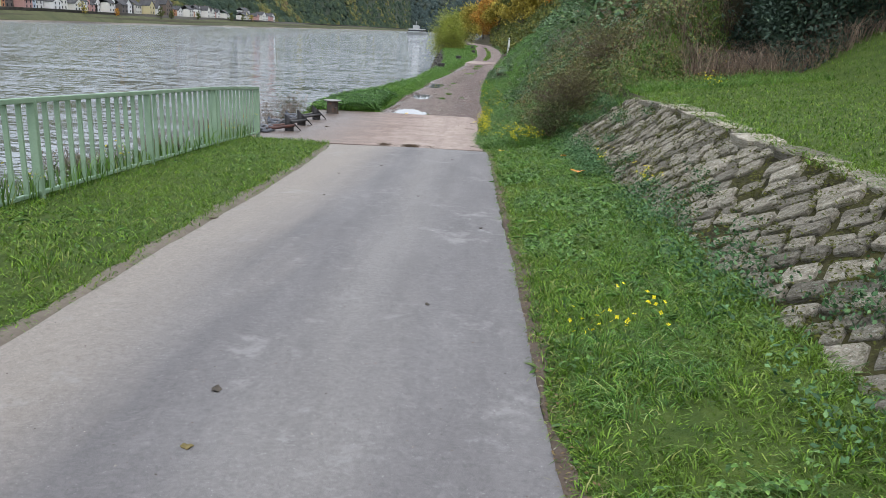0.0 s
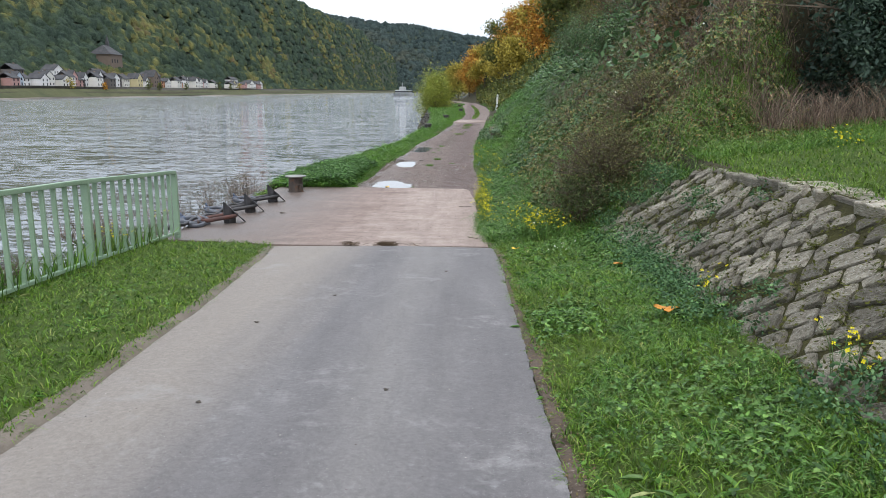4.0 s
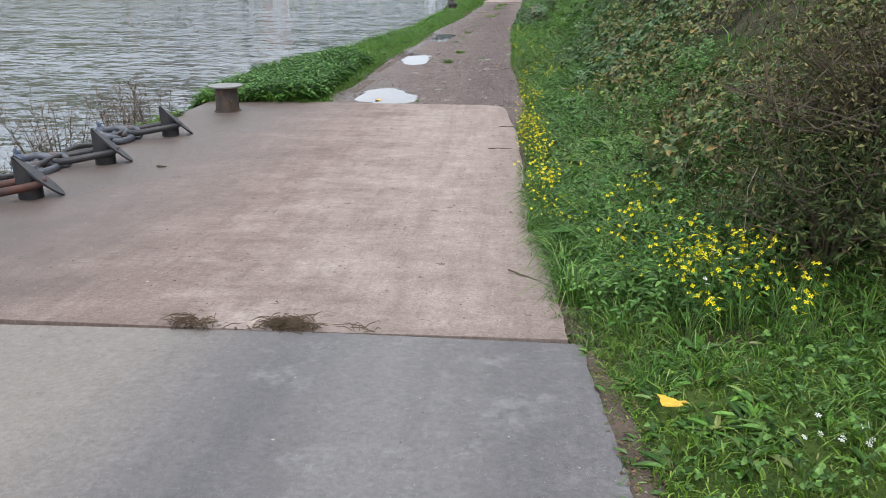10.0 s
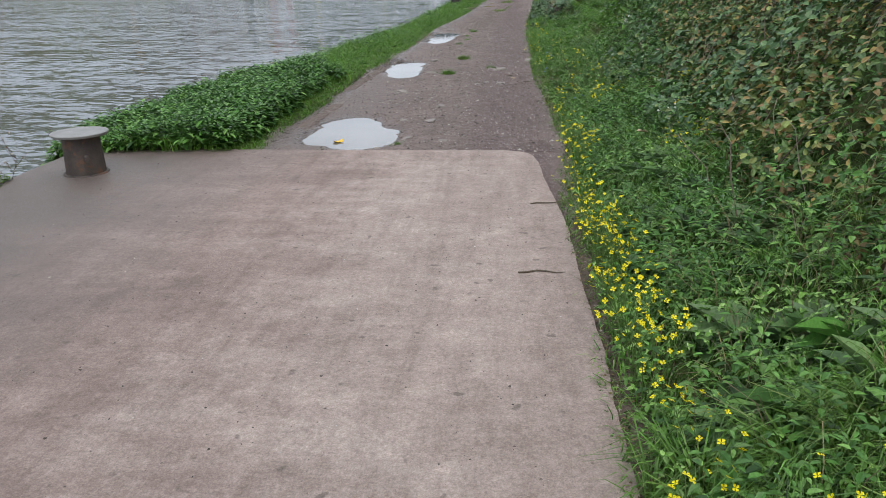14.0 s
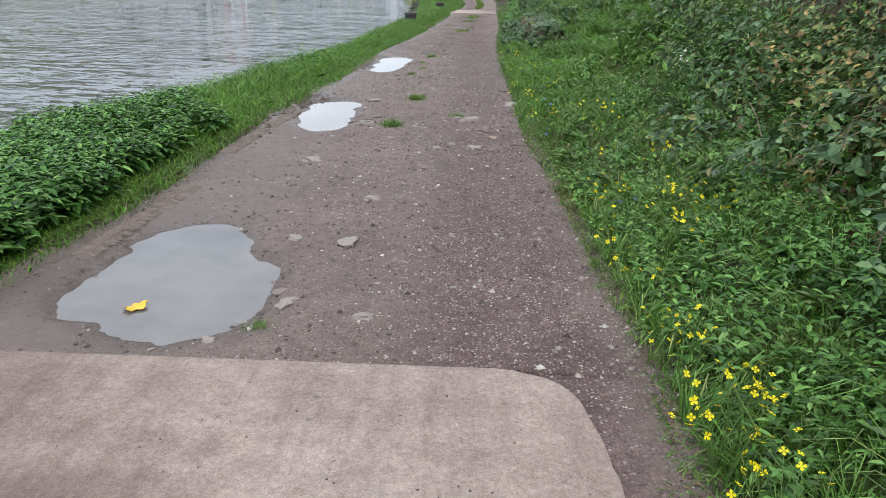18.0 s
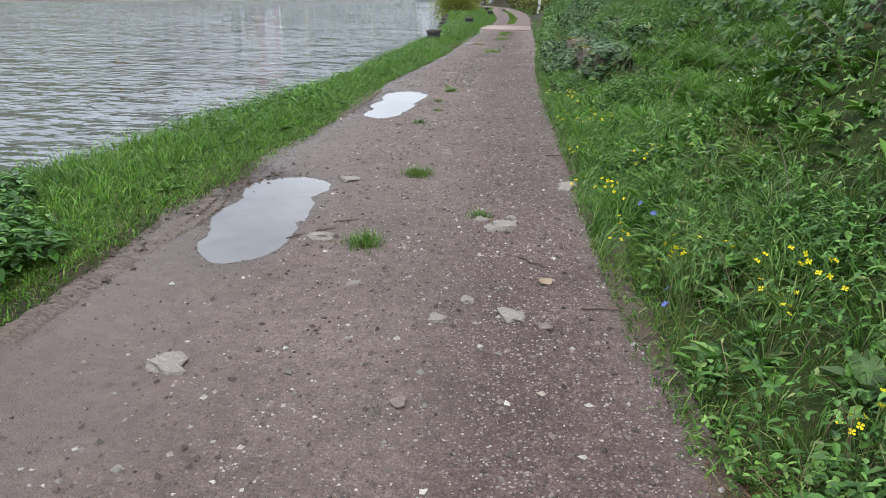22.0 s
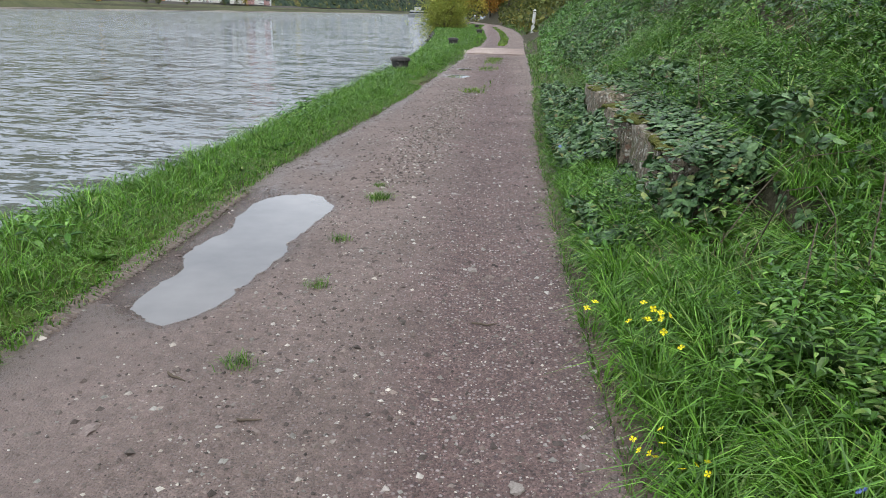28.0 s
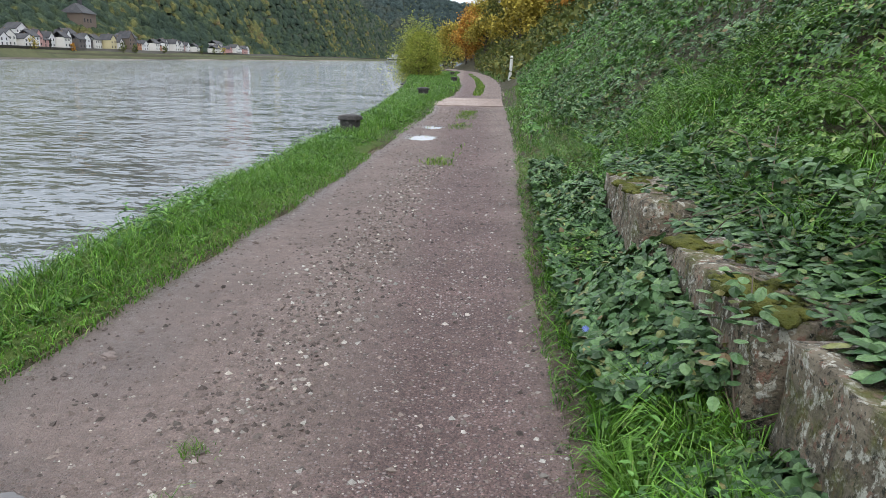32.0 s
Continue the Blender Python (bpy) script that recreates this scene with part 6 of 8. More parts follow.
x, y = scatter(9000, -0.1, 1.4, 16.2, 29.5, lambda x, y: (off(x, y) > 0.06) & (off(x, y) < 1.2) & (wavy(x, y, 0.45, 176) > 0.05))
thicket("leafy_mounds", x, y, leafy("chickweed_leaf", [(0.0, (0.075, 0.17, 0.03)), (0.6, (0.16, 0.32, 0.06)), (1.0, (0.28, 0.44, 0.13))], 0.4, 0.15), 0.2, 0.038, 177, "bright green mounds of small leaves beside the slab", "weeds", 0.25, 0.6)
# tufts and small herbs creeping over both edges of the asphalt
x, y = beside(15000, lambda y: along(ASPHALT_RIGHT, y) + 0.05 * wavy(y, 0 * y, 0.3, 184), -0.02, 0.16, -2, 15.7)
k = wavy(x, y, 0.22, 185) > -0.35
blades("edge_grass", x[k], y[k], LAWN, 0.06, 0.006, 1.4, label="short grass creeping over the edge of the asphalt", tuft=0.09, gather=0.7)
x, y = beside(17000, lambda y: along(ASPHALT_LEFT, y) + 0.06 * wavy(y, 0 * y, 0.35, 186), -0.2, 0.02, -3, 15.7)
k = wavy(x, y, 0.22, 187) > -0.4
blades("edge_grass", x[k], y[k], LAWN, 0.06, 0.006, 1.4, label="short grass creeping over the silt beside the asphalt", tuft=0.09, gather=0.7)
x, y = beside(110, lambda y: along(ASPHALT_RIGHT, y), 0.0, 0.14, 0, 15.7)
rosettes("edge_herbs", x, y, LUSH, 0.06, 9, 0.36, 0.3, "small herbs at the edge of the asphalt")
# thickets up the hillside
x, y = scatter(29000, 0.6, 6.5, 23, 62, lambda x, y: (off(x, y) > 0.9 + 0.25 * wavy(y, 0 * y, 0.7, 103) + 0.75 * np.clip(np.minimum(y - 29, 38 - y), 0, 1)) & (off(x, y) < 5) & (rng.uniform(0, 1, len(x)) < 1.25 - off(x, y) / 6) & ~in_blocks(x, y) & (wavy(x, y, 1.0, 80) > np.where((y > 37.6) & (y < 46.5) & (off(x, y) > 1.2) & (off(x, y) < 2.2 + 0.3 * wavy(y, 0 * y, 0.8, 178)), 0.3, -0.55)))
thicket("brambles", x, y, BRAMBLE, 0.5, 0.074, 110, "dark green bramble thicket covering the hillside")
x, y = scatter(14000, 0.9, 5.5, 17.6, 29, lambda x, y: (off(x, y) > 1.0 + np.clip((y - 24) * 0.12, 0, 0.6) + 0.3 * wavy(y, 0 * y, 0.7, 104)) & (wavy(x, y, 0.9, 105) > -0.3))
AUTUMN_BRAMBLE = leafy("autumn_bramble_leaf", [(0.0, (0.06, 0.11, 0.035)), (0.45, (0.13, 0.2, 0.065)), (0.66, (0.25, 0.29, 0.08)), (0.84, (0.23, 0.14, 0.065)), (1.0, (0.38, 0.28, 0.09))], 0.45, 0.15)
thicket("autumn_brambles", x, y, AUTUMN_BRAMBLE, 0.5, 0.06, 112, "yellowing and rust-brown brambles on the lower hillside")
x, y = scatter(15000, 1.0, 6.0, 16, 29, lambda x, y: (off(x, y) > 1.1) & (wavy(x, y, 0.8, 106) > -0.4))
leaves("dead_leaves", over(x, y, 0.01, 0.2), BROWN, 0.055, 0.4, "dead brown leaves under the brambles", slim=0.6)
x, y = scatter(9000, 1.0, 5.5, 16.6, 29, lambda x, y: (off(x, y) > 0.9) & (off(x, y) < 3.6) & (wavy(x, y, 0.7, 171) > 0.05))
thicket("creepers", x, y, NETTLE, 0.3, 0.05, 172, "green creeping leaves among the brambles", "creepers", 0.3, 0.6)
x, y = scatter(5200, 2.7, 3.25, -1, 14.9, lambda x, y: wavy(x, y, 0.4, 183) > -0.5)
blades("lip_grass", x, y, LAWN, 0.09, 0.008, 1.3, z=1.42 - 0.13 * np.clip((y - 11.5) / 3.0, 0, 1), label="grass hanging over the lip of the stones", tuft=0.15, gather=0.6)
x, y = scatter(16000, 2.5, 6.2, 14.6, 19.4, lambda x, y: (height(x, y) > 0.55) & (wavy(x, y, 0.8, 173) > -0.5))
blades("slope_grass", x, y, GRASS, 0.2, 0.008, 1.2, label="short green grass on the slope above the stones", tuft=0.25, gather=0.6)
x, y = scatter(4500, 2.4, 4.3, 15.3, 19.4, lambda x, y: (height(x, y) > 0.55) & (wavy(x, y, 0.7, 174) > -0.1))
thicket("creepers", x, y, AUTUMN_BRAMBLE, 0.26, 0.034, 175, "small olive and brown leaves creeping over the slope", "creepers", 0.3, 0.6)
x, y = scatter(28000, 0.8, 6.5, 15.5, 75, lambda x, y: (off(x, y) > 1.2) & (off(x, y) < 5.5) & (wavy(x, y, 1.3, 74) > np.where(y < 30, 0.2, 0.0)) & ((off(x, y) > 2.2) | (rng.uniform(0, 1, len(x)) < 0.3)))
blades("slope_grass", x, y, GRASS, 0.34, 0.011, 1.25, label="rank grass in clumps on the hillside", tuft=0.4, gather=0.6)
x, y = scatter(12000, 4.2, 10, 16.2, 24, lambda x, y: (height(x, y) > 1.3) & (wavy(x, y, 0.9, 188) > -0.35))
blades("dry_stalks", x, y, DRY, 0.75, 0.008, 0.8, label="brown and purplish dry stalks standing on the hillside", tuft=0.3, gather=0.5)
x, y = scatter(46000, 2.5, 16, 17, 40, lambda x, y: (height(x, y) > 1.7) & (wavy(x, y, 1.6, 75) > -0.15) & (y < 40 - 0.8 * rng.uniform(0, 20, len(x))))
blades("dry_grass", x, y, DRY, 0.55, 0.0075, 1.1, label="dry brown stalks and grass on the upper hillside")
x, y = scatter(30000, 0.2, 8, 51, 80, lambda x, y: (off(x, y) > 0.04) & (off(x, y) < 3.2) & (rng.uniform(0, 1, len(x)) < 1.1 - off(x, y) / 4) & ((y < 64) | (x > 0.052 * y - 2.1) | (rng.uniform(0, 1, len(x)) < 0.15)))
blades("far_verge", x, y, LUSH, 0.24, 0.014, 1.0, label="far green growth beside the track")
x, y = scatter(9000, 0.5, 9, 51, 92, lambda x, y: (off(x, y) > 0.3) & (off(x, y) < 5) & ((y < 60) | (x > 0.052 * y - 1.95)))
thicket("far_brambles", x, y, NETTLE, 0.45, 0.11, 170, "far herbs and brambles beside the track")
x, y = scatter(24000, 0.3, 30, 80, 150, lambda x, y: (x > path_right(y) + 0.1) & (off(x, y) < 6) & ~((x < 3.1) & (y < 97)))
blades("far_verge", x, y, LUSH, 0.35, 0.035, 1.0, label="distant green growth beside the track")
x, y = scatter(38000, 3.5, 26, 20, 150, lambda x, y: (off(x, y) > 3.5) & (off(x, y) < 22))
leaves("hill_scrub", over(x, y, 0.1, 1.0), BRAMBLE, 0.24, 0.5, "scrub and brambles on the upper hillside")
x, y = scatter(40000, 2.2, 12, 15.2, 31, lambda x, y: (height(x, y) > 0.8) & (wavy(x, y, 1.1, 82) > -0.3) & ~((x > 2.9) & (y < 19.2)))
leaves("rusty_scrub", over(x, y, 0.05, 0.6), BROWN, 0.045, 0.35, "browning scrub and dead brambles on the hillside")
x, y = scatter(6500, 0.5, 6.0, 24, 60, lambda x, y: (off(x, y) > 0.8) & (off(x, y) < 4.5) & (wavy(x, y, 0.8, 90) > np.where((y > 33.4) & (y < 37.4) & (off(x, y) < 2.4), 0.7, 0.2)))
stalked("hill_herbs", x, y, LUSH, 0.5, 0.06, 4, 2, 0.4, "bright green herbs among the brambles")
spots = lambda n, x0, x1, y0, y1: [(r2.uniform(x0, x1) + float(path_right(np.array([q]))[0]), q) for q in r2.uniform(y0, y1, n)]
canes("bramble_canes", spots(150, 0.9, 4.0, 16, 50), TWIG, 1.1, 0.65, 0.005, 31, "thin arching bramble canes on the hillside")
canes("dead_stalks", spots(110, 0.9, 3.5, 16, 28), plain("dead_stalk", (0.2, 0.16, 0.12), (0.34, 0.28, 0.21), 5, 0.9), 0.7, 0.6, 0.004, 32, "pale dead stalks among the brambles", "dead stalks")

# growth round the stone blocks
x, y = scatter(5200, 0.34, 1.4, 36.0, 44.5, lambda x, y: (wavy(x, y, 0.55, 83) + np.where(x > 0.75, 0.45, 0.0) > np.where(y < 38.1, -0.7, 0.15)) & (y > 37.6))
p = np.stack([x, y, 0.44 + rng.uniform(0.02, 0.16, len(x)) - np.clip(0.55 - x, 0, 1) * 1.6], -1)
a, d, nrm = turn_of(len(x), -0.1)
leaf_set("bramble_spray", p, d, nrm, rng.uniform(0.04, 0.085, len(x)), 0.045, BRAMBLE, 0.2, "bramble leaves trailing over the stone blocks", "brambles", True)
x, y = scatter(4600, 0.95, 3.2, 37.7, 48, lambda x, y: (x > 1.08) & ((x < 1.35) | (x > 2.7) | (wavy(x, y, 0.7, 179) > 0.5)))
thicket("brambles", x, y, BRAMBLE, 0.42, 0.068, 114, "dense bramble leaves above the stone blocks", oval=True)
x, y = scatter(15000, 1.15, 3.3, 35, 49, lambda x, y: (off(x, y) < 2.3) & (wavy(x, y, 0.8, 87) > -0.1))
blades("slope_grass", x, y, BANK, 0.42, 0.009, 1.2, label="long bright grass hanging over the stone blocks", tuft=0.35, gather=0.5)
x, y = scatter(15000, -0.1, 0.6, 31.5, 46, lambda x, y: (off(x, y) > 0.1) & (wavy(x, y, 0.6, 89) > np.where(y < 38.6, -0.4, 0.15)) & ~in_blocks(x, y))
blades("front_grass", x, y, BANK, 0.27, 0.008, 0.95, label="long bright grass in front of the stone blocks", tuft=0.26, gather=0.5)
x, y = scatter(7000, -0.05, 0.62, 37.6, 47, lambda x, y: (off(x, y) > 0.12) & (wavy(x, y, 0.5, 115) > -0.45))
thicket("brambles", x, y, BRAMBLE, 0.5, 0.062, 116, "low brambles in front of the stone blocks", oval=True)
x, y = scatter(2200, 0.05, 1.0, 32.5, 46, lambda x, y: (off(x, y) > 0.15) & (wavy(x, y, 0.5, 125) > np.where(y < 37.2, 0.55, -0.1)) & ~in_blocks(x, y))
stalked("front_herbs", x, y, LUSH, 0.4, 0.08, 5, 2, 0.45, "bright green nettles and herbs in front of the stone blocks")
x, y = scatter(25000, 0.15, 2.6, 32.7, 37.6, lambda x, y: (wavy(x, y, 0.7, 126) > np.where(y < 33.6, 0.1, -0.45)) & ~in_blocks(x, y))
blades("leaning_grass", x, y, BANK, 0.3, 0.0075, 1.25, label="long bright grass leaning out over the track edge", tuft=0.3, gather=0.55)
x, y = scatter(110, 1.0, 1.8, 35.6, 37.4, lambda x, y: ~in_blocks(x, y) & (wavy(x, y, 0.5, 127) > 0.0))
thicket("brambles", x, y, BRAMBLE, 0.4, 0.07, 118, "large bramble leaves leaning out over the track edge", oval=True)
x, y = scatter(10000, 0.8, 1.75, 37.6, 44.2, lambda x, y: (wavy(x, y, 0.5, 123) > -0.75) & ((x > 1.0) | (wavy(x, y, 0.5, 136) > 0.2)))
p = np.stack([x, y, np.maximum(height(x, y), 0.4) + rng.uniform(0.0, 0.22, len(x)) * np.clip((x - 0.7) * 1.6, 0.2, 1)], -1)
a, d, nrm = turn_of(len(x), 0.05)
leaf_set("bramble_spray", p, d, nrm, rng.uniform(0.05, 0.1, len(x)), 0.058, BRAMBLE, 0.2, "bramble leaves spilling over the back of the blocks", "brambles", True)
x, y = scatter(1500, 0.66, 1.3, 37.8, 39.7, lambda x, y: (wavy(x, y, 0.35, 182) > -0.2) | (x > 0.95))
a, d, nrm = turn_of(len(x), -0.05)
leaf_set("bramble_spray", np.stack([x, y, 0.5 + rng.uniform(0.0, 0.14, len(x)) * np.clip((x - 0.6) * 2.5, 0.2, 1)], -1), d, nrm, rng.uniform(0.05, 0.1, len(x)), 0.06, BRAMBLE, 0.2, "bramble leaves lying over the nearest block", "brambles", True)
# a bramble bush hangs over the near end of the blocks
x, y = scatter(700, 0.5, 1.3, 37.5, 38.3, lambda x, y: wavy(x, y, 0.4, 161) > -0.5)
thicket("brambles", x, y, BRAMBLE, 0.6, 0.062, 162, "large-leaved brambles hanging over the end of the stone blocks", depth=0.5, oval=True)
x, y = scatter(9000, 0.05, 0.56, 36.2, 40.4, lambda x, y: (off(x, y) > 0.12) & (wavy(x, y, 0.4, 163) > -0.5))
blades("front_grass", x, y, BANK, 0.3, 0.0075, 0.9, label="tall bright grass before the stone blocks", tuft=0.24, gather=0.5)
x, y = scatter(22000, 1.2, 3.0, 37.8, 47.5, lambda x, y: (off(x, y) < 2.15 + 0.3 * wavy(y, 0 * y, 0.6, 189)) & (wavy(x, y, 0.7, 164) > -0.3))
blades("slope_grass", x, y, BANK, 0.3, 0.0085, 1.35, label="bright arching grass on the slope above the blocks", tuft=0.4, gather=0.5)
x, y = scatter(1500, 1.1, 2.9, 37.8, 47.5, lambda x, y: wavy(x, y, 0.6, 165) > 0.0)
stalked("hill_herbs", x, y, LUSH, 0.5, 0.075, 5, 2, 0.42, "bright green herbs on the slope above the blocks")
x, y = scatter(5200, 1.25, 3.1, 37.9, 47, lambda x, y: wavy(x, y, 0.55, 180) > -0.1)
thicket("leafy_mounds", x, y, LUSH, 0.36, 0.06, 181, "bright leafy herbs in mounds above the blocks", "weeds", 0.3, 0.6)
x, y = scatter(210, 0.2, 1.9, 31.5, 37.6, lambda x, y: off(x, y) > 0.3)
rosettes("dock_plants", x, y, BANK, 0.17, 9, 0.42, 0.8, "broad bright green dock leaves at the foot of the hillside")
x, y = scatter(260, -5.6, -5.35, 22.5, 24.1, lambda x, y: wavy(y, 0 * y, 0.4, 135) > -0.3)
a, d, nrm = turn_of(len(x) * 3, 0.4)
p = np.repeat(np.stack([x, y, along(GROUND, y) + rng.uniform(-0.02, 0.1, len(x))], -1), 3, 0)
leaf_set("edge_weeds", p, d, nrm, rng.uniform(0.03, 0.07, len(p)), 0.025, LAWN, 0.3, "bright green weeds growing over the slab edge", "weeds")
canes("bramble_canes", spots(26, 0.5, 1.3, 35, 44), TWIG, 1.2, 0.75, 0.0045, 33, "bare bramble canes hanging over the stone blocks")

# end of the stone slope
x, y = scatter(5000, 1.9, 6.5, 14.2, 19.5, lambda x, y: (y > 14.9 + 0.2 * wavy(x, y, 0.5, 88)) & (x > 1.9) & ((x < 3.0) | (y > 18.6)))
thicket("end_scrub", x, y, AUTUMN_BRAMBLE, 0.35, 0.035, 120, "browning creepers at the end of the stone slope", "creeper")
x, y = scatter(8000, 1.5, 6.5, 14.4, 20, lambda x, y: (y > 14.7))
blades("end_grass", x, y, GRASS, 0.17, 0.01, 1.0, label="rough grass at the end of the stone slope", tuft=0.3, gather=0.6)
x, y = scatter(30000, 0.5, 30, 80, 210, lambda x, y: (x > path_right(y) + np.where(y < 93, 3.2, 0.3)) & (off(x, y) < 24))
leaves("far_scrub", over(x, y, 0.1, 1.6), OLIVE, 0.5, 0.3, "far yellowing scrub beside the bend of the track")
# mossy soil in the joints of the stones
pts = []
for k in range(1500):
    tt = r2.uniform(0.02, 1.0)
    yy = r2.uniform(0.5, 15.6 - 1.2 * tt)
    pts.append(np.array(slope_point(tt, yy)) + [-0.02, 0, 0.03] + r2.normal(0, 1, (14, 3)) * [0.035, 0.06, 0.02])
leaves("joint_moss", np.concatenate(pts), MOSS, 0.03, 0.6, "olive moss in the joints of the stones")
# cushions of stonecrop and weeds growing out of the stone face
pts = []
r = np.random.default_rng(17)
for k in range(46):
    tt = min(r.beta(1, 1.9), 0.97)
    yy = r.uniform(0.5, 15.6 - 1.2 * tt)
    c = np.array(slope_point(tt, yy)) + [-0.04, 0, 0.05]
    pts.append(c + r.normal(0, 1, (r.integers(60, 220), 3)) * [0.07, 0.13, 0.05])
leaves("wall_herbs", np.concatenate(pts), GREY_GREEN, 0.035, 0.4, "small grey-green herbs in the joints of the stones")
x, y = scatter(10000, 1.35, 2.1, 0.5, 15.4, lambda x, y: (wavy(x, y, 0.5, 84) > 0.1) & (np.abs(x - wall_x(y) + 0.08 - 0.1 * wavy(y, 0 * y, 0.8, 85)) < 0.3))
leaves("foot_herbs", np.stack([x, y, np.maximum(height(x, y), 0.15) + rng.uniform(0.02, 0.24, len(x))], -1), GREY_GREEN, 0.04, 0.4, "bluish green spurge at the foot of the stones")

pts = [np.array([cx, cy, max(cz, float(height(cx, cy)) + 0.05)]) + rng.normal(0, 1, (n, 3)) * [0.16, sy, 0.07] + [0, 0, 0.03] for cx, cy, cz, sy, n in ((1.72, 12.7, 0.33, 0.42, 3200), (1.78, 11.5, 0.42, 0.35, 2600), (1.7, 10.6, 0.4, 0.25, 1300), (1.85, 13.6, 0.35, 0.25, 1100), (1.8, 6.9, 0.42, 0.3, 900), (1.9, 15.5, 0.4, 0.16, 1100), (2.2, 15.25, 0.78, 0.16, 1100), (2.5, 15.0, 1.1, 0.16, 1100), (2.0, 16.0, 0.4, 0.2, 1000), (2.5, 15.6, 0.95, 0.2, 1000))]
leaves("spurge", np.concatenate(pts), GREY_GREEN, 0.029, 0.45, "mounds of bluish green spurge at the foot of the stones", full=True)

# ---- shrubs ----


def shrub(x, y, rx, ry, h, n, size, foliage, label, name="shrub", category="shrub", z=None, stems=26, seed=1, slim=0.5, floor=0.0, wood=None, skirt=0):
    r = np.random.default_rng(seed)
    z = float(height(x, y)) if z is None else z
    ob = new(name)
    ob.location = (x, y, z)
    tagged(ob, label, category)
    bm = bmesh.new()
    tips = []
    for k in range(stems):
        a, s = r.uniform(0, 6.283), math.sqrt(r.uniform(0.02, 1))
        tip = Vector((math.cos(a) * rx * s, math.sin(a) * ry * s, h * r.uniform(0.55, 1.0) * math.sqrt(max(0.15, 1.05 - s * s))))
        mid = Vector((tip.x * 0.35, tip.y * 0.35, tip.z * 0.55))
        tube_bm(bm, [(tip.x * 0.05, tip.y * 0.05, -0.1), mid, tip], [0.016 * h, 0.01 * h, 0.003], 5)
        tips.append(tip)
        for j in range(4):
            t = r.uniform(0.35, 0.95)
            b0 = Vector((0, 0, 0)).lerp(mid, t * 2) if t < 0.5 else mid.lerp(tip, t * 2 - 1)
            d = Vector(r.normal(0, 1, 3)) * 0.22 * h
            d.z = abs(d.z)
            tube_bm(bm, [b0, b0 + d], [0.006 * h, 0.002], 4)
            tips.append(b0 + d)
    part("branchwork", bm, wood or TWIG, ob, "thin dark stems")
    # foliage gathers round the tips, in uneven clumps
    tp = np.array([q[:] for q in tips])
    c = tp[r.integers(0, len(tp), n)]
    p = c + r.normal(0, 1, (n, 3)) * np.array([rx, ry, h]) * 0.13
    p[:, 2] = np.maximum(p[:, 2], floor + r.uniform(0, 0.15 * h, n))
    if skirt:
        # dense outer growth down to the ground
        a, q = r.uniform(0, 6.283, skirt), r.uniform(0.0, 1.0, skirt)
        k = np.sqrt(np.clip(1.05 - q * q, 0.05, 1)) * (0.8 + 0.2 * np.sin(a * 5 + q * 9)) * r.uniform(0.75, 1.0, skirt)
        p = np.concatenate([p, np.stack([np.cos(a) * k * rx, np.sin(a) * k * ry, q * h * 0.95], -1)])
    # on a slope the growth reaches down to the ground all round
    drop = np.minimum(height(x + p[:, 0], y + p[:, 1]) - z, 0)
    p[:, 2] += drop * np.clip(1 - p[:, 2] / h, 0, 1)
    f = leaves("foliage", p, foliage, size, 0.3, slim=slim)
    f.parent = ob
    for key in ("label", "category", "kind"):
        if key in f:
            del f[key]
    return ob


OLIVE_TWIG = leafy("olive_brown_leaf", [(0.0, (0.06, 0.05, 0.03)), (0.3, (0.14, 0.105, 0.05)), (0.6, (0.11, 0.13, 0.05)), (0.8, (0.19, 0.2, 0.075)), (1.0, (0.3, 0.24, 0.1))], 0.7, 0.15)
shrub(1.85, 16.7, 0.9, 1.1, 0.92, 15000, 0.036, OLIVE_TWIG, "low browning shrub of fine twigs at the end of the stones", seed=3, stems=90, slim=0.35, skirt=4500)
shrub(1.5, 16.25, 0.55, 0.6, 0.75, 4200, 0.06, leafy("rocket_leaf", [(0.0, (0.04, 0.07, 0.02)), (0.6, (0.08, 0.12, 0.035)), (1.0, (0.15, 0.17, 0.06))], 0.6, 0.15), "dark straggling rocket bush among the yellow flowers", seed=9, stems=40, slim=0.22)
shrub(2.9, 18.6, 0.9, 1.2, 0.9, 6000, 0.04, OLIVE_TWIG, "olive-brown shrub on the lower hillside", seed=4, stems=50, slim=0.35, skirt=3000)
DARK = leafy("dark_needles", [(0.0, (0.03, 0.056, 0.042)), (0.7, (0.06, 0.1, 0.07)), (1.0, (0.105, 0.15, 0.1))], 0.6, 0.1)
shrub(8.0, 18.2, 2.5, 2.3, 3.9, 12000, 0.13, DARK, "large dark evergreen bush on the terrace", "evergreen_bush", seed=5, stems=70, slim=0.4, skirt=44000)
shrub(11.0, 12.6, 2.0, 2.0, 3.2, 9000, 0.16, DARK, "dark evergreen bush further along the terrace", "evergreen_bush", seed=6, stems=50, slim=0.4, skirt=16000)
YG = leafy("yellow_green_leaf", [(0.0, (0.22, 0.29, 0.05)), (0.6, (0.4, 0.46, 0.08)), (1.0, (0.6, 0.57, 0.13))], 0.6, 0.3)
shrub(-5.6, 118, 2.3, 2.4, 5.4, 19000, 0.21, YG, "round yellow-green willow bush on the river edge", "willow_bush", seed=7, stems=60, slim=0.32, skirt=9000, z=-0.9)


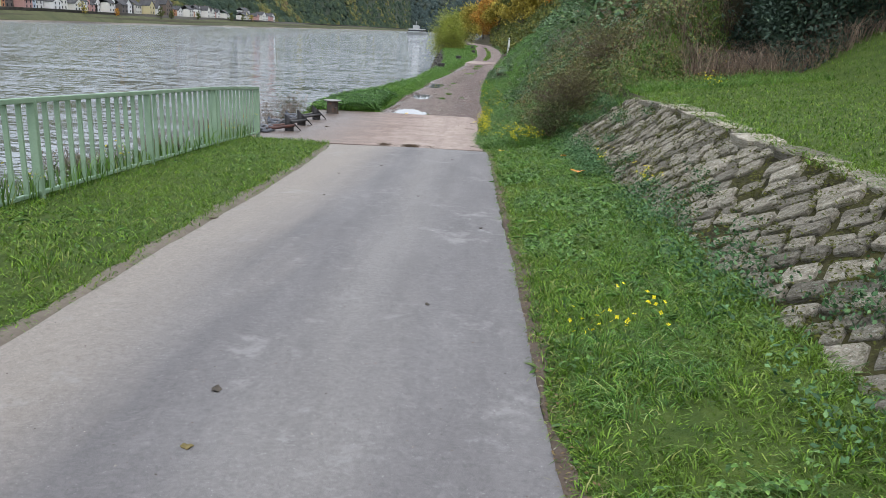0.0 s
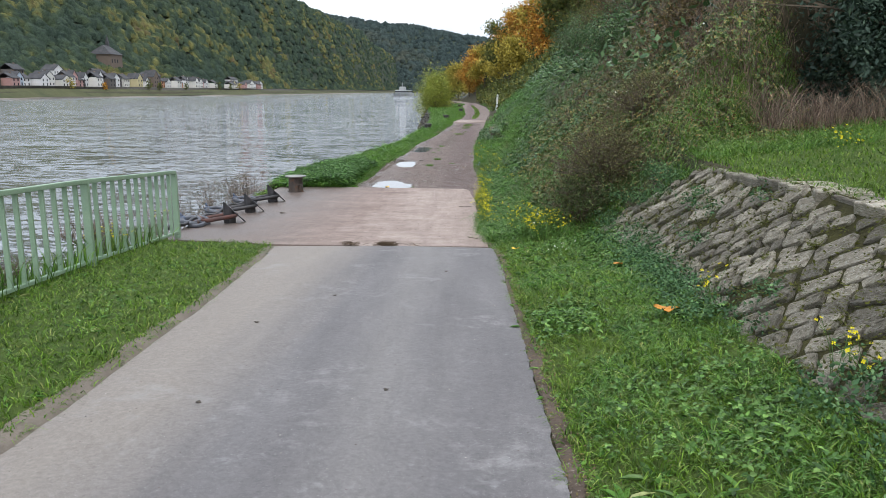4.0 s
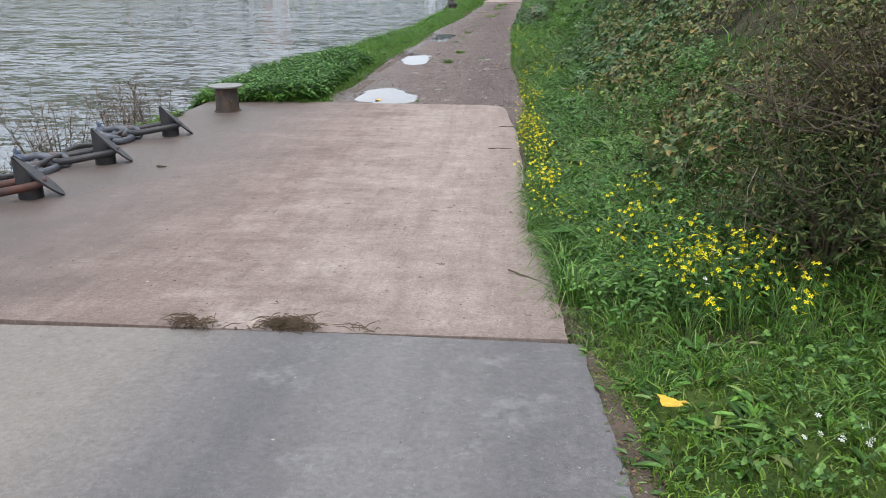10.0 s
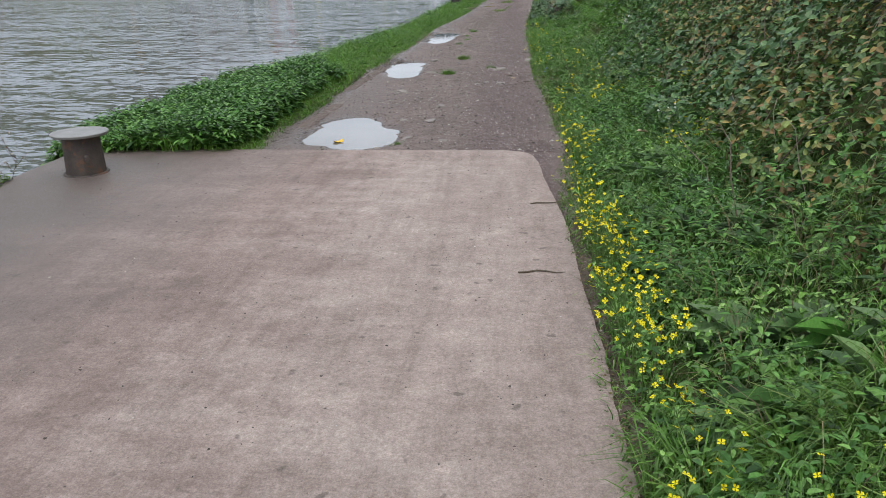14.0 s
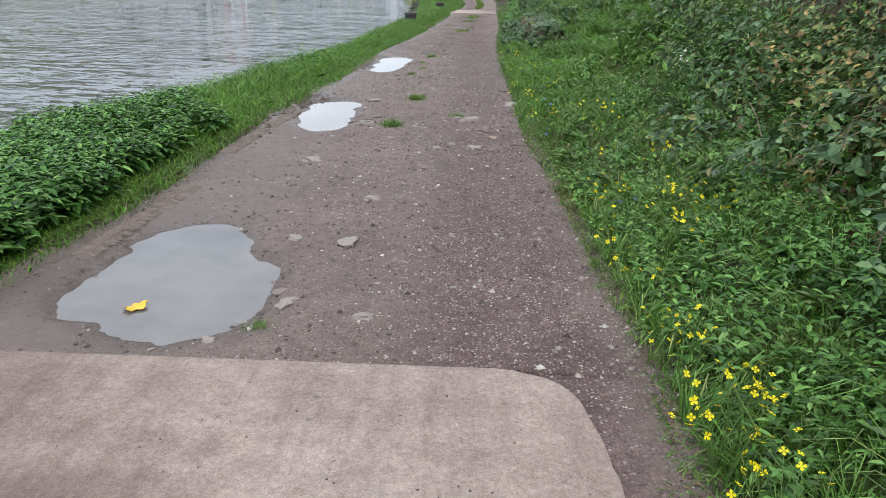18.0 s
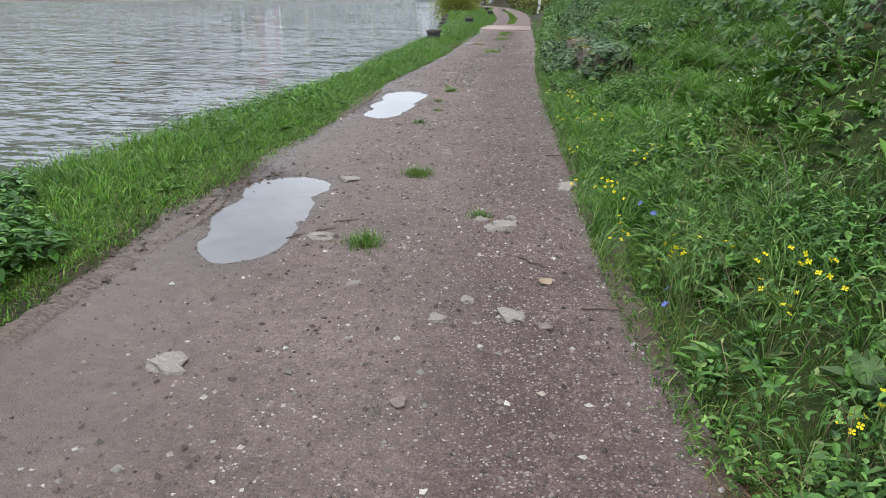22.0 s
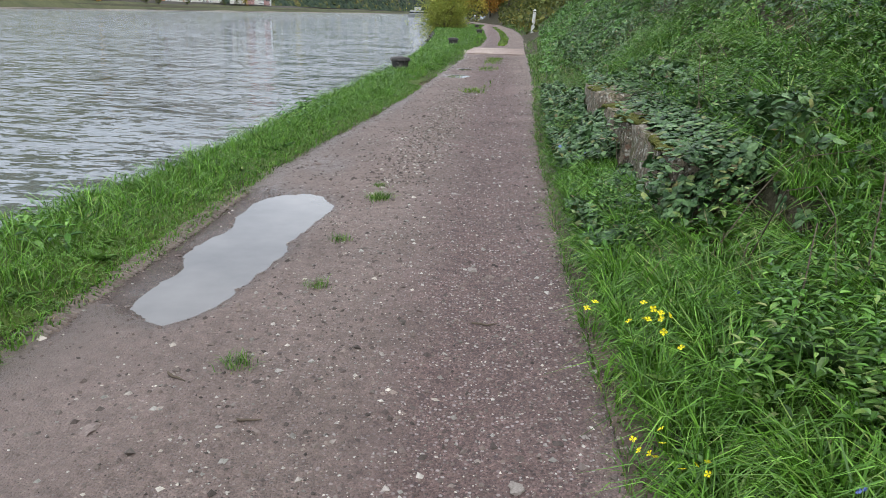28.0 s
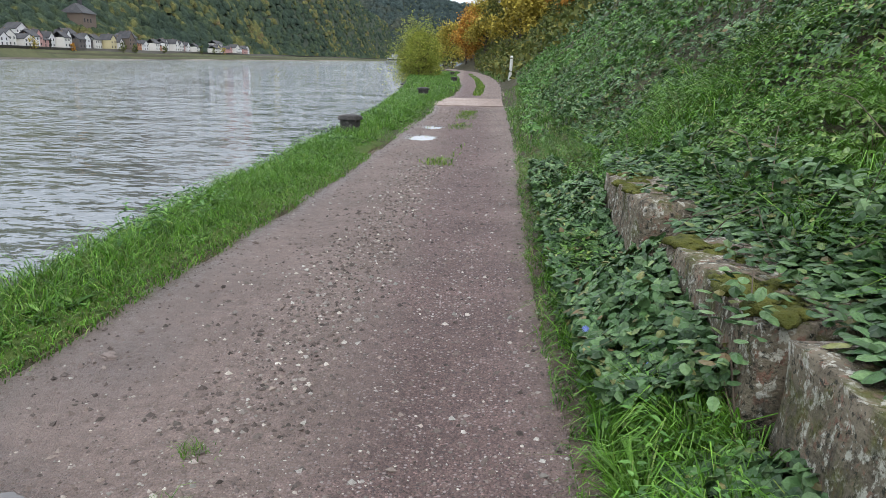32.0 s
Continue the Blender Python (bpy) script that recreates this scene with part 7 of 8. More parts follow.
def twig_shrub(x, y, h, seed):
    """Bare branching twigs growing up over the quay edge."""
    r = np.random.default_rng(seed)
    z = float(height(x, y))
    ob = new("twig_shrub")
    ob.location = (x, y, z)
    tagged(ob, "bare grey twiggy shrub with seed heads at the quay edge", "shrub", "bare shrubs at the quay edge")
    bm, pts = bmesh.new(), []
    top = h - z - 0.3
    for k in range(22):
        a, s = r.uniform(0, 6.283), r.uniform(0.1, 0.55)
        tip = Vector((math.cos(a) * s, math.sin(a) * s * 1.3, top * r.uniform(0.8, 1.0)))
        mid = Vector((tip.x * 0.4, tip.y * 0.4, tip.z * 0.6))
        tube_bm(bm, [(0, 0, -0.05), mid, tip], [0.012, 0.007, 0.002], 4)
        for j in range(9):
            t = r.uniform(0.1, 1)
            b0 = mid.lerp(tip, t)
            d = Vector((r.normal(0, 0.11), r.normal(0, 0.13), r.uniform(0.04, 0.26)))
            tube_bm(bm, [b0, b0 + d], [0.0035, 0.0015], 3)
            pts += [b0 + d * q for q in (0.5, 0.75, 1.0)]
    part("branchwork", bm, TWIG, ob)
    p = np.repeat(np.array([q[:] for q in pts]), 3, 0) + r.normal(0, 0.014, (len(pts) * 3, 3))
    f = leaves("seed_spray", p, DRY, 0.02, 0.2)
    f.parent = ob
    for key in ("label", "category", "kind"):
        if key in f:
            del f[key]


for k, (x, y, h) in enumerate(((-5.75, 17.6, 0.5), (-5.8, 19.3, 0.55), (-5.75, 20.9, 0.6), (-5.75, 22.6, 0.65), (-5.75, 23.6, 0.6), (-5.3, 14.6, 0.7), (-5.25, 12.2, 0.7), (-5.2, 9.6, 0.8))):
    twig_shrub(x, y, h, 300 + k)

# ---- far bank, village, ship ----
BANK_GREEN = plain("far_bank_grass", (0.06, 0.072, 0.032), (0.12, 0.12, 0.055), 0.05, 1.0, 0.3, 0.4, 0.5)
SHINGLE = plain("shore_shingle", (0.2, 0.17, 0.14), (0.3, 0.26, 0.22), 0.2, 0.9, 0.3, 1.0, 0.3)
DARK_STONE = plain("dark_retaining_stone", (0.07, 0.065, 0.055), (0.12, 0.11, 0.09), 0.3, 0.95)


def bank_strip(name, x0, z0, x1, z1, material, label):
    ys = np.r_[np.arange(150, 1300, 25), 1500, 2000, 2600]
    v = np.concatenate([np.stack([x0 + 0 * ys, ys, z0 + 0 * ys], -1), np.stack([x1 + 2 * np.sin(ys / 60), ys, z1 + 0.2 * np.sin(ys / 23)], -1)])
    n = len(ys)
    tagged(mesh_object(name, v, [(j, j + 1, n + j + 1, n + j) for j in range(n - 1)], material), label, "river bank", kind="structure")


bank_strip("far_shore", -250.5, -3.1, -252.5, -2.2, SHINGLE, "strip of pale shingle on the far shore")
bank_strip("far_bank", -252.4, -2.25, -263, 2.7, BANK_GREEN, "grassy embankment on the far shore")
bank_strip("far_wall", -263, 1.9, -263.6, 4.4, DARK_STONE, "long dark retaining wall above the far embankment")

ROOF = plain("slate_roof", (0.045, 0.045, 0.05), (0.09, 0.088, 0.09), 0.4, 0.7)
PANE = plain("window_pane", (0.03, 0.035, 0.04), (0.06, 0.065, 0.075), 0.5, 0.2)
TINTS = ((0.86, 0.85, 0.83), (0.82, 0.8, 0.74), (0.66, 0.58, 0.34), (0.55, 0.27, 0.15), (0.16, 0.14, 0.13), (0.6, 0.36, 0.33), (0.5, 0.58, 0.66), (0.2, 0.155, 0.125))
WALLS = [plain("render_wall", tuple(0.9 * v for v in c), c, 0.3, 0.9) for c in TINTS]
TINT_WORDS = ("white", "cream", "yellow", "orange", "dark slate-hung", "pink", "pale blue", "brown stone")


def house(x, y, z, w, deep, h, tint, gable):
    """A house of the far village: its front faces the river; gable: the gable end faces it."""
    ob = new("house")
    ob.location = (x, y, z)
    tagged(ob, f"{TINT_WORDS[tint]} rendered house with a dark slate roof by the river", "house", "houses of the far village")
    e = h * 0.66
    part("wall", box_bm(bmesh.new(), -deep, 0, -w / 2, w / 2, -4, e), WALLS[tint], ob)
    o = 0.4
    if gable:
        prof = [(-w / 2 - o, e - 0.4), (0, h), (w / 2 + o, e - 0.4)]
        v = [(0.3, a, b) for a, b in prof] + [(-deep - 0.3, a, b) for a, b in prof] + [(0.3, a, b + 0.35) for a, b in prof] + [(-deep - 0.3, a, b + 0.35) for a, b in prof]
        g = part("gable", bm_of([(0, -w / 2, e), (0, w / 2, e), (0, 0, h)] + [(-0.4, -w / 2, e), (-0.4, w / 2, e), (-0.4, 0, h)], [(0, 1, 2), (5, 4, 3), (0, 2, 5, 3), (2, 1, 4, 5)]), WALLS[tint], ob)
    else:
        prof = [(0.5, e - 0.3), (-deep / 2, h), (-deep - 0.5, e - 0.3)]
        v = [(a, -w / 2 - o, b) for a, b in prof] + [(a, w / 2 + o, b) for a, b in prof] + [(a, -w / 2 - o, b + 0.35) for a, b in prof] + [(a, w / 2 + o, b + 0.35) for a, b in prof]
    f = [(0, 1, 4, 3), (1, 2, 5, 4), (6, 9, 10, 7), (7, 10, 11, 8), (0, 3, 9, 6), (2, 8, 11, 5), (0, 6, 7, 1), (1, 7, 8, 2), (3, 4, 10, 9), (4, 5, 11, 10)]
    part("roof", bm_of(v, f), ROOF, ob)
    part("chimney", box_bm(bmesh.new(), -deep * 0.5 - 0.5, -deep * 0.5 + 0.4, w * 0.2, w * 0.2 + 0.9, h - 1.5, h + 1.1), WALLS[7], ob)
    floors, cols = max(2, round(e / 3)), max(2, min(6, round(w / 4)))
    for i in range(floors):
        for j in range(cols):
            yc, zc = -w / 2 + (j + 0.5) * w / cols, (i + 0.55) * e / floors
            part("window", box_bm(bmesh.new(), -0.1, 0.06, yc - 0.55, yc + 0.55, zc - 0.75, zc + 0.75), PANE, ob)
    return ob


def bm_of(verts, faces):
    bm = bmesh.new()
    vs = [bm.verts.new(v) for v in verts]
    for q in faces:
        bm.faces.new([vs[k] for k in q])
    bmesh.ops.recalc_face_normals(bm, faces=bm.faces[:])
    return bm


HOUSES = ((371, 15, 10, 2), (391, 13, 9, 0), (405, 11, 9, 1), (418, 10, 9, 2), (428, 7, 8, 3), (438, 13, 12, 4), (449, 8, 7, 5), (458, 8, 8, 6), (475, 20, 8, 0), (506, 13, 8, 1), (523, 19, 11, 0), (551, 24, 11, 0), (571, 10, 9, 4), (589, 20, 11, 0), (613, 22, 11, 1), (656, 22, 14, 7), (676, 16, 8, 3), (697, 20, 9, 0), (734, 34, 10, 0), (772, 22, 9, 1), (901, 26, 8, 0), (943, 36, 10, 1), (985, 36, 9, 5), (340, 20, 10, 0), (318, 14, 9, 6), (491, 12, 9, 1), (537, 10, 8, 5), (636, 16, 9, 0), (714, 14, 8, 3), (797, 20, 9, 0), (868, 24, 8, 1))
rh = np.random.default_rng(77)
for k, (y, w, h, t) in enumerate(HOUSES):
    n = max(1, round(w / 9.5)) if y < 860 else max(1, round(w / 16))
    for q in range(n):
        tint = t if q == 0 else int(rh.choice((0, 0, 0, 1, 1, 2, 4, 5)))
        house(-268 - 3 * ((k + q) % 3), y + (q + 0.5 - n / 2) * w / n, 4.0, w / n * rh.uniform(0.85, 1.0), 9, h * rh.uniform(0.9, 1.12), tint, (k + q) % 2 == 1)
for k, (y, w, h, t) in enumerate(((440, 12, 9, 0), (486, 12, 9, 4), (534, 14, 10, 0), (596, 16, 9, 1), (690, 20, 9, 0), (930, 24, 9, 0))):
    house(-288, y, 8.5, w, 9, h * 1.05, t, k % 2 == 0)

# old manor above the village
manor = new("manor_house")
manor.location = (-318, 668, 14)
tagged(manor, "old brown stone manor with slate roof and turret in the wood", "manor house")
part("wall", box_bm(bmesh.new(), -9, 9, -11, 11, -12, 18), WALLS[7], manor)
part("roof", bm_of([(-10, -12, 18), (10, -12, 18), (10, 12, 18), (-10, 12, 18), (0, -5, 26), (0, 5, 26)], [(0, 1, 4), (1, 2, 5, 4), (2, 3, 5), (3, 0, 4, 5), (0, 3, 2, 1)]), ROOF, manor)
part("turret", bm_of([(-1.2, 3, 24), (1.2, 3, 24), (1.2, 5.4, 24), (-1.2, 5.4, 24), (-1.2, 3, 29), (1.2, 3, 29), (1.2, 5.4, 29), (-1.2, 5.4, 29), (0, 4.2, 35)], [(0, 1, 5, 4), (1, 2, 6, 5), (2, 3, 7, 6), (3, 0, 4, 7), (4, 5, 8), (5, 6, 8), (6, 7, 8), (7, 4, 8)]), ROOF, manor)
for k in range(3):
    for j in range(2):
        part("window", box_bm(bmesh.new(), 8.9, 9.15, -9 + k * 5, -7.6 + k * 5, 4 + j * 7, 7 + j * 7), PANE, manor)

ship = new("passenger_ship")
ship.location = (-76, 820, WATER_Z)
ship.scale = (1.6, 1.6, 1.6)
SHIP_PAINT = plain("ship_paint", (0.42, 0.43, 0.43), (0.52, 0.53, 0.53), 0.4, 0.6)
tagged(ship, "white passenger ship heading down the river", "ship")
part("hull", bm_of([(-5, 0, -0.5), (5, 0, -0.5), (5, 38, -0.5), (-5, 38, -0.5), (-5.4, -1, 1.8), (5.4, -1, 1.8), (5.4, 39, 1.8), (-5.4, 39, 1.8), (0, -7, -0.5), (0, -9, 2.0)], [(0, 3, 7, 4), (1, 5, 6, 2), (2, 6, 7, 3), (0, 4, 9, 8), (8, 9, 5, 1), (4, 7, 6, 5, 9)]), SHIP_PAINT, ship)
part("saloon", box_bm(bmesh.new(), -4.6, 4.6, 3, 34, 1.8, 4.0, 0.2), SHIP_PAINT, ship)
part("window_band", box_bm(bmesh.new(), -4.65, 4.65, 2.9, 33, 2.4, 3.3), PANE, ship, "dark window band")
part("wheelhouse", box_bm(bmesh.new(), -2, 2, 7, 11, 4.0, 6.2, 0.15), SHIP_PAINT, ship)
part("mast", tube_bm(bmesh.new(), [(0, 9, 6), (0, 9, 9)], 0.12, 6), SHIP_PAINT, ship)

# ---- trees ----


def tree(x, y, h, spread, foliage, label, seed, n=2500, size=0.68, z=None, category="tree"):
    r = np.random.default_rng(seed)
    z = float(height(x, y)) if z is None else z
    ob = new("tree")
    ob.location = (x, y, z)
    tagged(ob, label, category)
    bm, tips = bmesh.new(), []
    tube_bm(bm, [(0, 0, -0.5), (r.normal(0, 0.1), r.normal(0, 0.1), h * 0.35), (r.normal(0, 0.3), r.normal(0, 0.3), h * 0.85)], [h * 0.028, h * 0.02, h * 0.006], 8)
    for k in range(20):
        a, t = r.uniform(0, 6.283), r.uniform(0.1, 0.85)
        q = Vector((math.cos(a) * spread * r.uniform(0.5, 1) * (1.1 - 0.6 * t), math.sin(a) * spread * r.uniform(0.5, 1) * (1.1 - 0.6 * t), h * min(1, t + r.uniform(0.08, 0.25))))
        tube_bm(bm, [(0, 0, h * t), (q.x * 0.5, q.y * 0.5, h * t + (q.z - h * t) * 0.7), q], [h * 0.012, h * 0.007, h * 0.002], 5)
        tips += [q, Vector((q.x * 0.6, q.y * 0.6, h * t + (q.z - h * t) * 0.8))]
    part("trunk", bm, BARK, ob)
    tp = np.array([q[:] for q in tips])
    c = tp[r.integers(0, len(tp), n)]
    p = c + r.normal(0, 1, (n, 3)) * spread * np.array([0.2, 0.2, 0.17])
    f = leaves("crown", p, foliage, size, 0.2, slim=0.7)
    f.parent = ob
    for key in ("label", "category", "kind"):
        if key in f:
            del f[key]
    return ob


ORANGE = leafy("orange_autumn_leaf", [(0.0, (0.4, 0.17, 0.03)), (0.6, (0.6, 0.3, 0.05)), (1.0, (0.62, 0.42, 0.09))], 0.7, 0.3)
GOLD = leafy("golden_autumn_leaf", [(0.0, (0.32, 0.26, 0.05)), (0.6, (0.5, 0.4, 0.07)), (1.0, (0.6, 0.5, 0.11))], 0.7, 0.3)
TREES = ((-4, 205, 14, 4.5, 1), (-1, 190, 13, 4.2, 0), (2.5, 182, 14, 4.5, 1), (5.5, 172, 15, 4.8, 2), (-6.5, 225, 13, 4, 2), (9, 165, 14, 5, 0), (12, 150, 14, 5, 1), (1, 215, 15, 5, 0), (6, 140, 10, 4, 1), (10, 120, 11, 4.2, 0), (14, 128, 13, 5, 2), (11, 98, 9.5, 4, 2), (15, 105, 11, 4.5, 0), (16, 84, 9, 4, 2), (20, 92, 11, 5, 1), (19, 68, 8, 4, 2), (-9, 250, 14, 5, 2), (4, 250, 16, 6, 0), (12, 230, 16, 6, 1), (20, 190, 16, 6, 2))
for k, (x, y, h, s, c) in enumerate(TREES):
    tree(x, y, h * (0.76 if x > 4 else 0.62), s * 0.85, (ORANGE, GOLD, OLIVE)[c], ("orange autumn tree", "golden yellow autumn tree", "olive green tree turning yellow")[c] + " where the track bends away", 500 + k, 5600, 0.44)
for k, (y, h, c) in enumerate(((498, 9, 1), (545, 6, 0), (640, 7, 2), (790, 9, 2), (830, 8, 2), (860, 9, 1), (620, 9, 2), (700, 7, 2))):
    tree(-261.5, y, h, h * 0.35, (ORANGE, GOLD, OLIVE)[c], "small rounded autumn tree on the far embankment", 560 + k, 260, 0.9, 1.0)

# hillside bushes
BUSHES = ((5.2, 24, 1.2, 1.6, 0), (6.5, 29, 1.4, 2.0, 1), (4.6, 33, 1.0, 1.5, 1), (6.8, 38, 1.5, 2.2, 1), (5.0, 44, 1.2, 1.8, 1), (7.5, 49, 1.6, 2.4, 0), (6.2, 56, 1.5, 2.3, 1), (8.5, 64, 1.8, 2.8, 2), (9, 75, 1.9, 3.0, 1), (11, 86, 2.2, 3.4, 2), (8, 22, 1.4, 1.8, 0), (11, 27, 1.8, 2.4, 0), (13, 36, 2, 3, 1), (12, 18, 1.8, 2.2, 0))
for k, (x, y, s, h, c) in enumerate(BUSHES):
    shrub(x, y, s, s, h, 4600, 0.085, (BROWN, BRAMBLE, OLIVE)[c], ("rust-brown bush", "dark green bush", "olive green bush")[c] + " on the steep overgrown hillside", "hillside_bush", seed=600 + k, stems=24)

# ---- white marker post and old stone bollards ----
post = new("marker_post")
post.location = (2.6, 95.8, float(height(2.6, 95.8)) - 0.02)
tagged(post, "white painted marker post leaning a little beside the track", "post")
bm = bmesh.new()
bmesh.ops.create_cone(bm, cap_ends=True, segments=14, radius1=0.13, radius2=0.12, depth=1.75, matrix=Matrix.Rotation(radians(3), 4, "Y") @ Matrix.Translation((0, 0, 0.85)))
part("shaft", bm, WHITE_PAINT, post)
bm = bmesh.new()
bmesh.ops.create_cone(bm, cap_ends=True, segments=14, radius1=0.12, radius2=0.03, depth=0.08, matrix=Matrix.Rotation(radians(3), 4, "Y") @ Matrix.Translation((0, 0, 1.76)))
part("cap", bm, WHITE_PAINT, post)
DARK_BLOCK = plain("dark_mooring_stone", (0.05, 0.047, 0.045), (0.1, 0.095, 0.09), 4, 0.8, 0.7, 20, 0.02, spots=[(0.2, 0.19, 0.17)], spot_scale=7)


def stone_bollard(x, y, s):
    ob = new("stone_bollard")
    ob.location = (x, y, float(along(GROUND, y)))
    tagged(ob, "squat dark mooring bollard with a flat overhanging cap in the grass", "bollard", "old mooring bollards in the bank")
    bm = bmesh.new()
    bmesh.ops.create_cone(bm, cap_ends=True, segments=20, radius1=0.34 * s, radius2=0.37 * s, depth=0.75 * s, matrix=Matrix.Translation((0, 0, 0.2 * s)))
    part("body", bm, DARK_BLOCK, ob)
    bm = bmesh.new()
    bmesh.ops.create_cone(bm, cap_ends=True, segments=20, radius1=0.47 * s, radius2=0.43 * s, depth=0.14 * s, matrix=Matrix.Translation((0, 0, 0.62 * s)))
    bmesh.ops.bevel(bm, geom=bm.edges[:], offset=0.03 * s, segments=2, affect="EDGES")
    part("cap", bm, DARK_BLOCK, ob)
    bm = bmesh.new()
    bmesh.ops.create_uvsphere(bm, u_segments=14, v_segments=6, radius=0.36 * s, matrix=Matrix.Translation((0, 0, 0.67 * s)) @ Matrix.Diagonal((1, 1, 0.22, 1)))
    part("crown", bm, DARK_BLOCK, ob, smooth=True)


for x, y in ((-3.05, 53.4), (-2.5, 71.0), (-1.6, 95.5), (-2.3, 123.0)):
    stone_bollard(x, y, 0.6)

# ---- loose things on the path ----


def tuft(x, y, h, n, seed):
    r = np.random.default_rng(seed)
    rad = 0.35 * h
    px, py = x + r.normal(0, rad, n), y + r.normal(0, rad * 1.1, n)
    ob = blades("grass_tuft", px, py, GRASS, h * 0.72, 0.005, 1.1, z=track_z(px, py))
    tagged(ob, "small green grass tuft growing in the gravel", "grass tuft", "grass tufts in the track", "thing")


for k, (x, y, h, n) in enumerate(((-1.68, 31.2, 0.16, 420), (-1.52, 33.15, 0.17, 380), (-1.6, 39.35, 0.14, 260), (-1.7, 38.07, 0.1, 120), (-1.65, 37.1, 0.1, 110), (-1.79, 36.0, 0.11, 130), (-1.85, 25.65, 0.09, 110), (-0.92, 31.98, 0.12, 140), (-1.66, 39.85, 0.1, 90))):
    tuft(x, y, h, n, 700 + k)


def rock(seed, k=1):
    bm = bmesh.new()
    bmesh.ops.create_icosphere(bm, subdivisions=k, radius=0.5)
    for v in bm.verts:
        v.co *= 1 + 0.8 * noise.noise(v.co * 2.3 + Vector((seed * 3.1, 0, seed))) + 0.35 * noise.noise(v.co * 6.0 + Vector((seed, seed, 0)))
        v.co.z = max(-0.3, min(v.co.z * 0.8, 0.3 + 0.12 * v.co.x + 0.1 * noise.noise(v.co * 5)))
    return bm


rocks = []
for k in range(5):
    me = bpy.data.meshes.new("stone")
    bm = rock(k, 2)
    bm.to_mesh(me)
    bm.free()
    rocks.append(me)
ROCKS = ((-1.32, 25.78, 0.11, 1), (-1.77, 25.95, 0.13, 1), (-1.86, 26.15, 0.1, 0), (-2.06, 25.5, 0.1, 1), (-2.3, 29.45, 0.22, 1), (-0.76, 31.72, 0.26, 1), (-0.9, 31.9, 0.14, 1), (-0.68, 31.95, 0.1, 1), (-0.7, 30.13, 0.2, 1), (-0.54, 30.0, 0.1, 0), (-1.99, 31.28, 0.18, 1), (-0.18, 32.9, 0.22, 1), (-1.6, 27.0, 0.18, 1), (-1.96, 27.05, 0.14, 1), (-1.55, 28.1, 0.15, 1), (-1.63, 30.5, 0.1, 1), (-1.1, 30.05, 0.12, 1), (-0.95, 30.35, 0.1, 1), (-1.53, 33.28, 0.13, 1), (-2.1, 32.9, 0.2, 1), (-1.3, 34.1, 0.1, 1), (-2.2, 35.4, 0.08, 0), (-1.2, 29.2, 0.09, 0), (-0.4, 28.3, 0.08, 0), (-2.5, 40.9, 0.1, 0), (-1.2, 41.6, 0.09, 1), (-0.5, 35.2, 0.08, 1), (-0.72, 37.6, 0.08, 1))
for k, (x, y, s, pale) in enumerate(ROCKS):
    me = rocks[k % 5].copy()
    me.materials.append(PALE_STONE if pale else PEBBLE)
    ob = new("stone", me)
    ob.matrix_basis = pose(x, y, float(track_z(np.array(x), np.array(y))), 0, 0, 37 * k) @ Matrix.Diagonal((s, s * 0.7, s * 0.5, 1))
    tagged(ob, "pale flat stone lying in the gravel" if pale else "grey-brown stone lying in the gravel", "stone", "stones in the track")


def pebbles(name, n, x0, x1, y0, y1, lo, hi, material, keep, label, zf):
    """Loose gravel: small eight-sided stones."""
    x, y = scatter(n, x0, x1, y0, y1, keep)
    n = len(x)
    unit = np.array([(1, 0, 0), (0, 1, 0), (-1, 0, 0), (0, -1, 0), (0, 0, 1), (0, 0, -1)], float)
    tri = np.array([(0, 1, 4), (1, 2, 4), (2, 3, 4), (3, 0, 4), (1, 0, 5), (2, 1, 5), (3, 2, 5), (0, 3, 5)])
    s = lo + (hi - lo) * rng.power(0.45, n)
    a = rng.uniform(0, 6.283, n)
    v = unit[None] * rng.uniform(0.55, 1.25, (n, 6, 3)) * s[:, None, None] * np.array([1, 0.8, 0.62])
    tilt = rng.normal(0, 0.3, n)
    ct, st = np.cos(tilt)[:, None], np.sin(tilt)[:, None]
    v = np.stack([v[..., 0] * ct - v[..., 2] * st, v[..., 1], v[..., 0] * st + v[..., 2] * ct], -1)
    ca, sa = np.cos(a)[:, None], np.sin(a)[:, None]
    v = np.stack([v[..., 0] * ca - v[..., 1] * sa, v[..., 0] * sa + v[..., 1] * ca, v[..., 2]], -1)
    v += np.stack([x, y, zf(x, y) + s * 0.02], -1)[:, None]
    loops = tri[None] + (np.arange(n) * 6)[:, None, None]
    return tagged(big_mesh(name, v, loops, np.full(8 * n, 3), material), label, "gravel", kind="stuff")


GRAVEL = leafy("gravel_stone", [(0.0, (0.115, 0.09, 0.082)), (0.4, (0.18, 0.14, 0.128)), (0.8, (0.27, 0.22, 0.2)), (1.0, (0.6, 0.56, 0.52))], 0.8, 0.0)
PALE_GRAVEL = leafy("pale_gravel_stone", [(0.0, (0.1, 0.08, 0.075)), (0.3, (0.26, 0.21, 0.19)), (0.7, (0.45, 0.4, 0.37)), (1.0, (0.68, 0.65, 0.61))], 0.8, 0.0)
dry_spot = lambda x, y: np.min([puddle_field(x, y, k) for k in range(3)], 0) > 0.97
on_track = lambda x, y: (x > along(TRACK_LEFT, y)) & (x < along(TRACK_RIGHT, y) + 0.1) & dry_spot(x, y) & (rng.uniform(0, 1, len(x)) < np.clip(0.42 + (x + 2.6) / 1.6, 0.25, 1))
